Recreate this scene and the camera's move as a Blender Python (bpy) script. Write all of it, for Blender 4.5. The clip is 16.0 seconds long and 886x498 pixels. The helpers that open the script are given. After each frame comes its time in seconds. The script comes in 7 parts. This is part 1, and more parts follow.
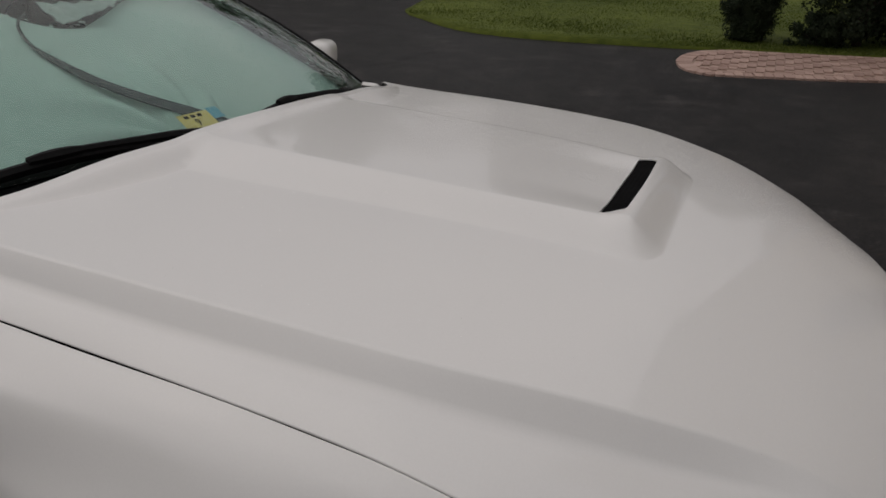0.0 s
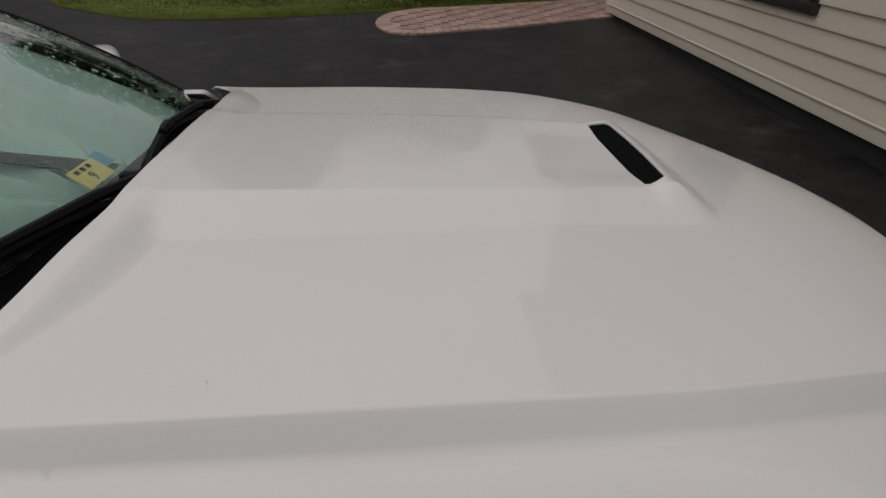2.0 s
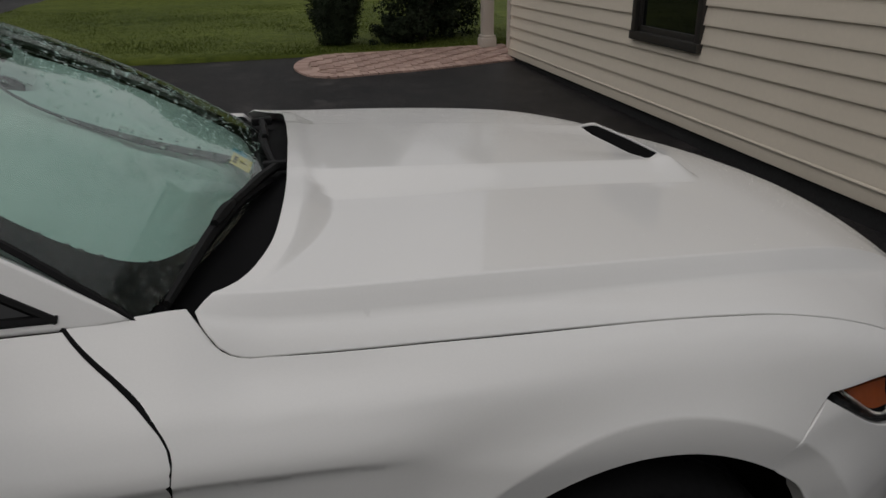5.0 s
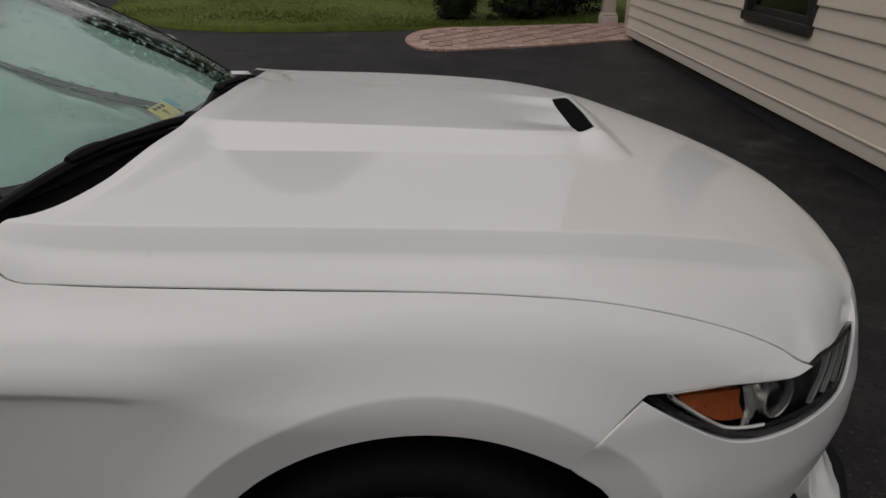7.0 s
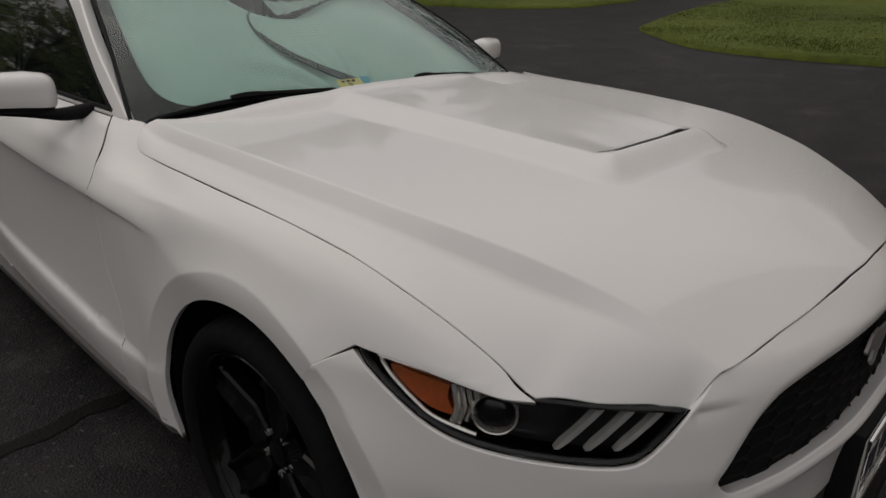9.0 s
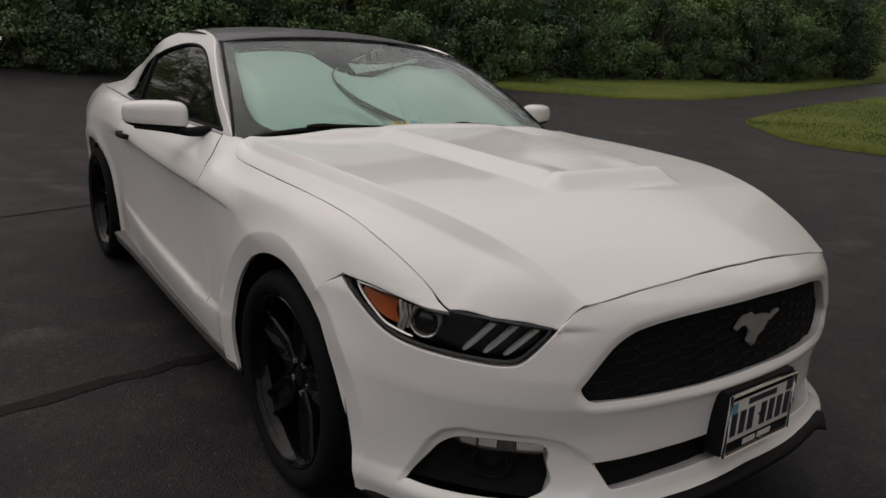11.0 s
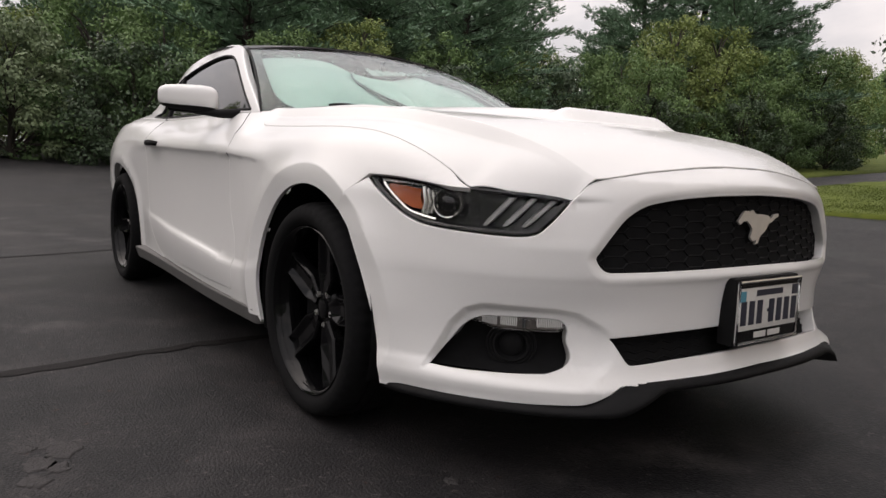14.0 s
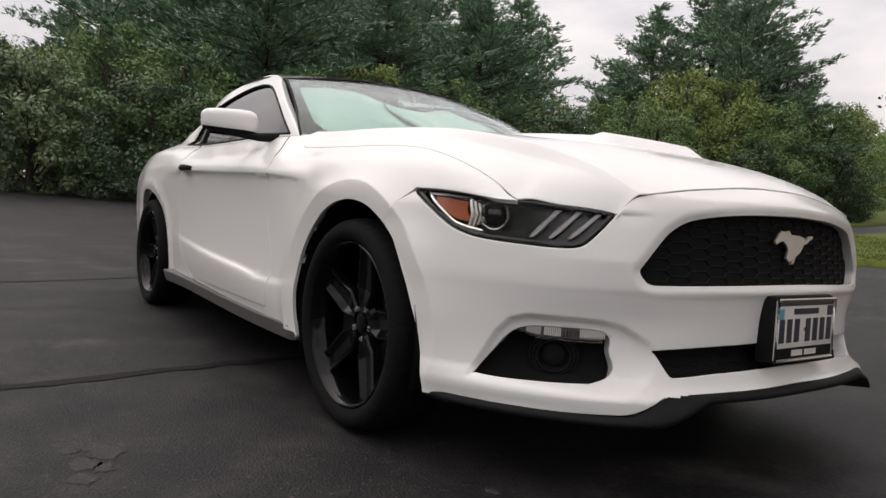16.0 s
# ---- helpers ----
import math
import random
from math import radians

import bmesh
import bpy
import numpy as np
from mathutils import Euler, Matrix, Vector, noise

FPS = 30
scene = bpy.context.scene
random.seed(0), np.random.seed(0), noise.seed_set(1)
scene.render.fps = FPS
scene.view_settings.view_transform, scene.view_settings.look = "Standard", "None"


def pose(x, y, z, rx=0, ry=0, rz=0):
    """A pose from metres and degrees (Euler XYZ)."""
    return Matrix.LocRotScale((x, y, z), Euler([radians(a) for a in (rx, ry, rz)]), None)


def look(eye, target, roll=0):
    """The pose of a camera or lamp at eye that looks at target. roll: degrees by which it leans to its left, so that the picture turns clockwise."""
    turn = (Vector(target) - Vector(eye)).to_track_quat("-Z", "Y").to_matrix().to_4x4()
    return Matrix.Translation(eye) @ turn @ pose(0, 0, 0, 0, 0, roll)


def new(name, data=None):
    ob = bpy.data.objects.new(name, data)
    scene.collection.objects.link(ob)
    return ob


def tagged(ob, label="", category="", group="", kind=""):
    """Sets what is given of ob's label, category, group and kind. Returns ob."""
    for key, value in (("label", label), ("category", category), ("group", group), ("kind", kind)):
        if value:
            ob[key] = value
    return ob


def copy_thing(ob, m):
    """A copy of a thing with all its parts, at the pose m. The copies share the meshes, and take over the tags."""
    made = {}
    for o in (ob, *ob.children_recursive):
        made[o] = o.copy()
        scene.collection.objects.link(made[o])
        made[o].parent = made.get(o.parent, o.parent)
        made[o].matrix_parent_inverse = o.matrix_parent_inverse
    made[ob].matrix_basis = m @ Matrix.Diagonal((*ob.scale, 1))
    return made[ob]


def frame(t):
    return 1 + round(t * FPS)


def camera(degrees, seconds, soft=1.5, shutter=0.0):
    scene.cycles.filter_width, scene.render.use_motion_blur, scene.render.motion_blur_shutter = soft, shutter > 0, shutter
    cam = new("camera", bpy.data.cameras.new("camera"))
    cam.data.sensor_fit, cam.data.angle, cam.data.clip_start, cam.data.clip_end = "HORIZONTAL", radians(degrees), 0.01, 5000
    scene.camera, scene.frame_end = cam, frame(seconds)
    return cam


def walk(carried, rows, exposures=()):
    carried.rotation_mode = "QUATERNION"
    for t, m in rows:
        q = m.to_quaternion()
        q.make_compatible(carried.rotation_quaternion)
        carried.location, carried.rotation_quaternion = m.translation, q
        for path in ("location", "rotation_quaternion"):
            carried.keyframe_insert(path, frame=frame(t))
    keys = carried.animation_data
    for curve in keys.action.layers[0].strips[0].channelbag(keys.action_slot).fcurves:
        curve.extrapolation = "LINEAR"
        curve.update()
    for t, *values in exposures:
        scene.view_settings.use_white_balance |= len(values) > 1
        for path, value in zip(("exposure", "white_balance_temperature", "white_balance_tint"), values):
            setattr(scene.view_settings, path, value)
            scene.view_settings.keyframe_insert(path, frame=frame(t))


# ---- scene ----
cam = camera(65.2, 16.0)
PATH = [
    (0, (0.613, -1.341, 1.381), (-0.131, 0.353, 0.621), 1.4),
    (0.5, (0.458, -1.258, 1.368), (-0.181, 0.457, 0.563), -1.2),
    (1, (0.306, -1.212, 1.385), (-0.268, 0.524, 0.575), -1.7),
    (1.5, (0.162, -1.245, 1.387), (-0.105, 0.55, 0.546), -3.9),
    (2, (0.013, -1.293, 1.396), (0.087, 0.522, 0.561), -2.1),
    (2.5, (-0.06, -1.288, 1.4), (0.089, 0.521, 0.56), 0.0),
    (3, (-0.15, -1.208, 1.41), (-0.03, 0.593, 0.548), -1.7),
    (3.5, (-0.323, -1.358, 1.411), (-0.079, 0.471, 0.637), -2.6),
    (4, (-0.421, -1.504, 1.423), (-0.007, 0.305, 0.675), -2.0),
    (4.5, (-0.416, -1.616, 1.413), (-0.02, 0.196, 0.665), -1.9),
    (4.7, (-0.413, -1.677, 1.412), (-0.026, 0.145, 0.686), -1.8),
    (7, (0.098, -1.725, 1.355), (0.099, 0.119, 0.581), -0.8),
    (7.5, (0.425, -1.784, 1.358), (-0.088, 0.034, 0.702), -1.0),
    (8, (0.702, -1.801, 1.361), (-0.128, -0.099, 0.718), -0.5),
    (8.5, (0.941, -1.657, 1.359), (-0.032, -0.039, 0.698), 3.6),
    (9, (1.212, -1.532, 1.346), (-0.078, -0.185, 0.624), 0.7),
    (9.5, (1.423, -1.407, 1.362), (-0.064, -0.296, 0.618), 2.3),
    (9.7, (1.465, -1.357, 1.353), (-0.065, -0.307, 0.606), 2.6),
    (11.8, (2.001, -1.819, 1.091), (0.439, -0.624, 0.728), 2.3),
    (12, (2.0, -1.795, 1.016), (0.42, -0.617, 0.68), 1.8),
    (12.5, (2.019, -1.817, 0.883), (0.402, -0.67, 0.616), 2.6),
    (13, (2.036, -1.802, 0.786), (0.425, -0.632, 0.603), 3.3),
    (13.5, (2.03, -1.821, 0.774), (0.413, -0.665, 0.551), 3.0),
    (14, (2.023, -1.817, 0.771), (0.412, -0.65, 0.561), 2.1),
    (14.5, (2.006, -1.805, 0.761), (0.494, -0.503, 0.622), 1.7),
    (15, (1.994, -1.832, 0.722), (0.419, -0.606, 0.594), 1.9),
    (15.5, (1.996, -1.892, 0.696), (0.396, -0.696, 0.595), 2.3),
    (16, (2.01, -1.932, 0.681), (0.379, -0.777, 0.601), 3.3),
]
walk(cam, [(t, look(e, g, r)) for t, e, g, r in PATH],
     exposures=[(0.0, -1.42, 6650, 13), (2.5, -1.42, 6600, 13), (3.5, -1.43, 6500, 11), (4.7, -1.47, 6500, 10), (7.0, -1.35, 6650, 12), (9.0, -1.33, 6800, 13),
                (9.7, -1.33, 6850, 13), (11.8, -0.72, 6850, 16), (12.5, -0.42, 6850, 16), (13.5, -0.18, 6750, 16), (16.0, -0.14, 6700, 15)])

# ---- sky and sun: high thin overcast with drifting cloud ----
SUN_EL, SUN_AZ = radians(52), radians(215)   # azimuth counted from +x towards +y
world = bpy.data.worlds.new("overcast_sky")
scene.world = world
world.use_nodes = True
wn, wl = world.node_tree.nodes, world.node_tree.links
wn.clear()
w_out = wn.new("ShaderNodeOutputWorld")
w_bg = wn.new("ShaderNodeBackground")
w_sky = wn.new("ShaderNodeTexSky")
w_sky.sky_type, w_sky.sun_disc = "NISHITA", False
w_sky.sun_elevation, w_sky.sun_rotation = SUN_EL, math.pi / 2 - SUN_AZ
w_sky.air_density, w_sky.dust_density = 1.0, 3.0
w_geo = wn.new("ShaderNodeTexCoord")
w_map = wn.new("ShaderNodeMapping")
w_map.inputs["Scale"].default_value = (1.0, 1.0, 2.4)
w_noise = wn.new("ShaderNodeTexNoise")
w_noise.inputs["Scale"].default_value, w_noise.inputs["Detail"].default_value, w_noise.inputs["Roughness"].default_value = 2.1, 7.0, 0.58
w_ramp = wn.new("ShaderNodeValToRGB")
w_ramp.color_ramp.elements[0].position, w_ramp.color_ramp.elements[0].color = 0.36, (0.86, 0.88, 0.91, 1)
w_ramp.color_ramp.elements[1].position, w_ramp.color_ramp.elements[1].color = 0.62, (1.38, 1.33, 1.30, 1)
w_dim = wn.new("ShaderNodeMixRGB")
w_dim.blend_type = "MULTIPLY"
w_dim.inputs[0].default_value, w_dim.inputs[2].default_value = 1.0, (0.10, 0.10, 0.10, 1)
w_mix = wn.new("ShaderNodeMixRGB")
w_mix.inputs[0].default_value = 0.86
wl.new(w_geo.outputs["Generated"], w_map.inputs["Vector"])
wl.new(w_map.outputs["Vector"], w_noise.inputs["Vector"])
wl.new(w_noise.outputs["Fac"], w_ramp.inputs["Fac"])
wl.new(w_sky.outputs["Color"], w_dim.inputs[1])
wl.new(w_dim.outputs["Color"], w_mix.inputs[1])
wl.new(w_ramp.outputs["Color"], w_mix.inputs[2])
# an overcast sky is brightest overhead
w_sep = wn.new("ShaderNodeSeparateXYZ")
w_lift = wn.new("ShaderNodeMapRange")
w_lift.inputs["From Min"].default_value, w_lift.inputs["From Max"].default_value = 0.0, 1.0
w_lift.inputs["To Min"].default_value, w_lift.inputs["To Max"].default_value = 0.66, 1.76
wl.new(w_geo.outputs["Generated"], w_sep.inputs[0])
wl.new(w_sep.outputs["Z"], w_lift.inputs["Value"])
wl.new(w_lift.outputs[0], w_bg.inputs["Strength"])
wl.new(w_mix.outputs["Color"], w_bg.inputs["Color"])
wl.new(w_bg.outputs["Background"], w_out.inputs["Surface"])

sun_data = bpy.data.lights.new("sun", "SUN")
sun_data.energy, sun_data.angle, sun_data.color = 0.7, radians(60), (1.0, 0.95, 0.88)
sun = new("sun", sun_data)
sun.matrix_world = look((30 * math.cos(SUN_EL) * math.cos(SUN_AZ), 30 * math.cos(SUN_EL) * math.sin(SUN_AZ), 30 * math.sin(SUN_EL)), (0, 0, 0))

# ---- materials ----
def material(name, color, rough=0.5, metal=0.0, var=0.12, big=1.5, fine=40.0, bump=0.0, bump_scale=150.0, coat=0.0, spec=0.5,
             rough_var=0.0, per_object=0.0, tint=None, per_island=0.0):
    """A painted or natural surface: base colour varied at two scales, fine relief, uneven gloss."""
    m = bpy.data.materials.new(name)
    m.use_nodes = True
    n, l = m.node_tree.nodes, m.node_tree.links
    b = n["Principled BSDF"]
    b.inputs["Roughness"].default_value, b.inputs["Metallic"].default_value = rough, metal
    b.inputs["Coat Weight"].default_value, b.inputs["Coat Roughness"].default_value = coat, 0.03
    b.inputs["Specular IOR Level"].default_value = spec
    co = n.new("ShaderNodeTexCoord")
    a, f = n.new("ShaderNodeTexNoise"), n.new("ShaderNodeTexNoise")
    a.inputs["Scale"].default_value, a.inputs["Detail"].default_value = big, 4
    f.inputs["Scale"].default_value, f.inputs["Detail"].default_value = fine, 3
    l.new(co.outputs["Object"], a.inputs["Vector"])
    l.new(co.outputs["Object"], f.inputs["Vector"])
    mix = n.new("ShaderNodeMath")
    mix.operation = "ADD"
    l.new(a.outputs["Fac"], mix.inputs[0])
    l.new(f.outputs["Fac"], mix.inputs[1])
    last = mix.outputs[0]
    for socket, amount in (("Object Info", per_object), ("Geometry", per_island)):
        if amount:
            inf = n.new("ShaderNodeObjectInfo") if socket == "Object Info" else n.new("ShaderNodeNewGeometry")
            k = n.new("ShaderNodeMath")
            k.operation = "MULTIPLY_ADD"
            l.new(inf.outputs["Random" if socket == "Object Info" else "Random Per Island"], k.inputs[0])
            k.inputs[1].default_value = amount
            l.new(last, k.inputs[2])
            last = k.outputs[0]
    ramp = n.new("ShaderNodeMapRange")
    ramp.inputs["From Min"].default_value, ramp.inputs["From Max"].default_value = 0.55, 1.45 + per_object + per_island
    l.new(last, ramp.inputs["Value"])
    cm = n.new("ShaderNodeMixRGB")
    lo = [c * (1 - var) for c in color]
    hi = [min(1.0, c * (1 + var)) for c in (tint or color)]
    cm.inputs[1].default_value, cm.inputs[2].default_value = (*lo, 1), (*hi, 1)
    l.new(ramp.outputs[0], cm.inputs[0])
    l.new(cm.outputs[0], b.inputs["Base Color"])
    if rough_var:
        rr = n.new("ShaderNodeMapRange")
        rr.inputs["To Min"].default_value, rr.inputs["To Max"].default_value = max(0.02, rough - rough_var), min(1, rough + rough_var)
        l.new(a.outputs["Fac"], rr.inputs["Value"])
        l.new(rr.outputs[0], b.inputs["Roughness"])
    if bump:
        t = n.new("ShaderNodeTexNoise")
        t.inputs["Scale"].default_value, t.inputs["Detail"].default_value = bump_scale, 2
        l.new(co.outputs["Object"], t.inputs["Vector"])
        bp = n.new("ShaderNodeBump")
        bp.inputs["Strength"].default_value, bp.inputs["Distance"].default_value = bump, 0.01
        l.new(t.outputs["Fac"], bp.inputs["Height"])
        l.new(bp.outputs["Normal"], b.inputs["Normal"])
    return m


def glass(name, tint=(0.9, 0.95, 0.93), rough=0.0):
    m = bpy.data.materials.new(name)
    m.use_nodes = True
    b = m.node_tree.nodes["Principled BSDF"]
    b.inputs["Base Color"].default_value = (*tint, 1)
    b.inputs["Roughness"].default_value, b.inputs["Transmission Weight"].default_value, b.inputs["IOR"].default_value = rough, 1.0, 1.45
    return m


PAINT = material("white_car_paint", (0.808, 0.801, 0.787), 0.38, var=0.02, big=0.8, fine=300, coat=0.75, spec=0.25)


def beaded(m, scale, strength):
    """Dense rain beads as fine relief, thicker in drifting patches."""
    n, l = m.node_tree.nodes, m.node_tree.links
    b = n["Principled BSDF"]
    co, vo, patch = n.new("ShaderNodeTexCoord"), n.new("ShaderNodeTexVoronoi"), n.new("ShaderNodeTexNoise")
    vo.inputs["Scale"].default_value = scale
    patch.inputs["Scale"].default_value, patch.inputs["Detail"].default_value = 3.5, 4
    dome, amount, mul, bp = n.new("ShaderNodeMapRange"), n.new("ShaderNodeMapRange"), n.new("ShaderNodeMath"), n.new("ShaderNodeBump")
    dome.interpolation_type = "SMOOTHSTEP"
    dome.inputs["From Min"].default_value, dome.inputs["From Max"].default_value = 0.10, 0.55
    dome.inputs["To Min"].default_value, dome.inputs["To Max"].default_value = 1.0, 0.0
    amount.inputs["From Min"].default_value, amount.inputs["From Max"].default_value = 0.49, 0.66
    amount.inputs["To Min"].default_value, amount.inputs["To Max"].default_value = 0.0, 1.4
    # the far side of the hood kept most of its drops
    sep, drift = n.new("ShaderNodeSeparateXYZ"), n.new("ShaderNodeMath")
    drift.operation = "MULTIPLY_ADD"
    drift.inputs[1].default_value = 0.52
    l.new(co.outputs["Object"], sep.inputs[0])
    l.new(sep.outputs["Y"], drift.inputs[0])
    l.new(patch.outputs["Fac"], drift.inputs[2])
    mul.operation = "MULTIPLY"
    l.new(co.outputs["Object"], vo.inputs["Vector"])
    l.new(co.outputs["Object"], patch.inputs["Vector"])
    l.new(vo.outputs["Distance"], dome.inputs["Value"])
    l.new(drift.outputs[0], amount.inputs["Value"])
    l.new(dome.outputs[0], mul.inputs[0])
    l.new(amount.outputs[0], mul.inputs[1])
    l.new(mul.outputs[0], bp.inputs["Height"])
    bp.inputs["Strength"].default_value, bp.inputs["Distance"].default_value = strength, 0.0008
    l.new(bp.outputs["Normal"], b.inputs["Normal"])
    l.new(bp.outputs["Normal"], b.inputs["Coat Normal"])


WET_PAINT = material("white_car_paint_in_drizzle", (0.808, 0.801, 0.787), 0.38, var=0.02, big=0.8, fine=300, coat=0.75, spec=0.25)
beaded(WET_PAINT, 215, 0.85)
for _m in (PAINT, WET_PAINT):
    _m.node_tree.nodes["Principled BSDF"].inputs["Coat Roughness"].default_value = 0.025
BLACK_WRAP = material("black_roof_vinyl", (0.045, 0.045, 0.05), 0.42, var=0.2, bump=0.03, bump_scale=400, coat=0.2)
BLACK_PLASTIC = material("black_textured_plastic", (0.0075, 0.0075, 0.008), 0.66, var=0.3, bump=0.12, bump_scale=700, spec=0.16)
COWL_BLACK = material("black_cowl_plastic", (0.004, 0.004, 0.0045), 0.5, var=0.3, bump=0.05, bump_scale=500, spec=0.03)
GREY_PLASTIC = material("dark_grey_plastic", (0.05, 0.05, 0.052), 0.5, var=0.25, bump=0.1, bump_scale=500, rough_var=0.1)
WHEEL_BLACK = material("gloss_black_wheel_paint", (0.005, 0.005, 0.0055), 0.07, var=0.2, coat=0.12, spec=0.13)
RIM_BLACK = material("black_rim_barrel", (0.003, 0.003, 0.0034), 0.08, var=0.2, spec=0.20)
GLOSS_BLACK = material("gloss_black", (0.004, 0.004, 0.0045), 0.18, var=0.3, coat=0.2, spec=0.4)
DARK = material("dark_cavity", (0.008, 0.008, 0.0085), 0.9, var=0.3, spec=0.12)
RUBBER = material("tyre_rubber", (0.0075, 0.0075, 0.008), 0.85, spec=0.12, var=0.3, fine=90, bump=0.08, bump_scale=260)
CHROME = material("bright_chrome", (0.82, 0.82, 0.82), 0.10, 1.0, var=0.05, rough_var=0.05)
SATIN = material("satin_silver", (0.62, 0.61, 0.59), 0.34, 0.8, var=0.08)
AMBER = material("amber_reflector", (0.34, 0.075, 0.018), 0.25, var=0.25, fine=120, bump=0.2, bump_scale=240, coat=0.5)
LENS_GREY = material("smoked_lens_insert", (0.014, 0.014, 0.016), 0.22, var=0.3, coat=0.4)
LENS_RIB = material("clear_ribbed_plastic", (0.72, 0.71, 0.68), 0.18, var=0.15, coat=0.6)
LENS_BED = material("shaded_lamp_reflector", (0.10, 0.088, 0.080), 0.30, 0.4, var=0.5, big=30, fine=140)
LED_BAR = material("frosted_light_bar", (0.33, 0.33, 0.32), 0.35, var=0.2, coat=0.5)
FRIT = material("black_ceramic_frit", (0.006, 0.006, 0.0065), 0.5, var=0.2, spec=0.15)
SHADE = material("silvery_green_sunshade", (0.375, 0.50, 0.46), 0.55, var=0.10, big=3, fine=25, bump=0.05, bump_scale=60)
SHADE_FLAP = material("pale_shade_lining", (0.29, 0.365, 0.34), 0.5, var=0.12, big=6, fine=40)
SHADE_EDGE = material("dark_binding_and_shadow", (0.03, 0.040, 0.042), 0.7, var=0.2)
CLEAR = glass("clear_lens", (0.97, 0.98, 0.98))
CLEAR.node_tree.nodes["Principled BSDF"].inputs["IOR"].default_value = 1.2
LAMP_CHROME = material("bright_lamp_reflector", (0.80, 0.78, 0.74), 0.18, 0.85, var=0.10)
SCREEN_GLASS = glass("windscreen_glass", (0.84, 0.95, 0.91))
SCREEN_GLASS.node_tree.nodes["Principled BSDF"].inputs["IOR"].default_value = 1.28
TINTED = material("dark_tinted_glass", (0.006, 0.007, 0.007), 0.03, var=0.2, spec=0.6)
BRICK = material("clay_paver", (0.37, 0.235, 0.195), 0.85, var=0.25, big=5, fine=60, bump=0.35, bump_scale=120, per_object=0.8, tint=(0.50, 0.36, 0.31))
SAND = material("sand_joint", (0.33, 0.245, 0.20), 0.95, var=0.3, bump=0.3)
SIDING = material("cream_lap_siding", (0.76, 0.685, 0.575), 0.6, var=0.05, big=1.2, fine=30, bump=0.04, bump_scale=90, per_object=0.3)
TRIM = material("off_white_trim", (0.66, 0.61, 0.55), 0.5, var=0.05, bump=0.03)
FOUNDATION = material("tarred_foundation", (0.018, 0.018, 0.019), 0.9, var=0.4, bump=0.3, bump_scale=60)
SHINGLE = material("grey_shingle_roof", (0.10, 0.095, 0.09), 0.9, var=0.3, bump=0.4, bump_scale=40)
WINDOW_FRAME = material("dark_bronze_frame", (0.035, 0.033, 0.030), 0.4, var=0.2)
BARK = material("bark", (0.045, 0.037, 0.031), 0.95, var=0.4, big=6, fine=40, bump=0.6, bump_scale=30)
PINE = material("pine_needles", (0.092, 0.160, 0.105), 0.6, var=0.25, big=0.7, fine=6, tint=(0.195, 0.305, 0.188), per_island=0.42)
LEAF_BUSH = material("bush_leaves", (0.060, 0.108, 0.042), 0.6, var=0.30, big=0.6, fine=5, tint=(0.112, 0.180, 0.068), per_island=0.40, spec=0.3)
LEAF = material("broad_leaves", (0.092, 0.158, 0.060), 0.6, var=0.28, big=0.6, fine=5, tint=(0.170, 0.258, 0.092), per_island=0.40, spec=0.3)
LEAF_DARK = material("dark_shrub_leaves", (0.026, 0.048, 0.022), 0.55, var=0.35, big=1.5, fine=8, tint=(0.050, 0.084, 0.036), per_island=0.55)
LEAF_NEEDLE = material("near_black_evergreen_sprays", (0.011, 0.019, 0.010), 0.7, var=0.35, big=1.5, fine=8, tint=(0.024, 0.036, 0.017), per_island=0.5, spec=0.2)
LEAF_YELLOW = material("yellow_green_leaves", (0.135, 0.190, 0.055), 0.6, var=0.28, big=0.6, fine=5, tint=(0.215, 0.265, 0.078), per_island=0.40, spec=0.3)
LEAF_PALE = material("pale_seeding_leaves", (0.092, 0.135, 0.062), 0.6, var=0.3, big=0.6, fine=5, tint=(0.175, 0.225, 0.11), per_island=0.55)
GRASS = material("grass_blades", (0.048, 0.082, 0.011), 0.7, var=0.30, big=0.35, fine=3.0, tint=(0.100, 0.126, 0.020), per_island=0.5, spec=0.25)
LAWN = material("lawn_turf", (0.052, 0.085, 0.012), 0.9, var=0.40, big=0.30, fine=5.0, bump=0.5, bump_scale=70, tint=(0.106, 0.128, 0.021), spec=0.25)
SKIRT_GREY = material("grey_plastic_skirt", (0.125, 0.120, 0.117), 0.55, var=0.15, bump=0.05, bump_scale=400)
WATER = glass("rain_water", (0.98, 0.985, 0.985))
WATER.node_tree.nodes["Principled BSDF"].inputs["IOR"].default_value = 1.33
ASPHALT = material("asphalt", (0.0078, 0.0080, 0.0088), 0.54, var=0.6, big=0.9, fine=75, bump=0.5, bump_scale=130, tint=(0.0150, 0.0150, 0.0162), rough_var=0.12, spec=0.16)


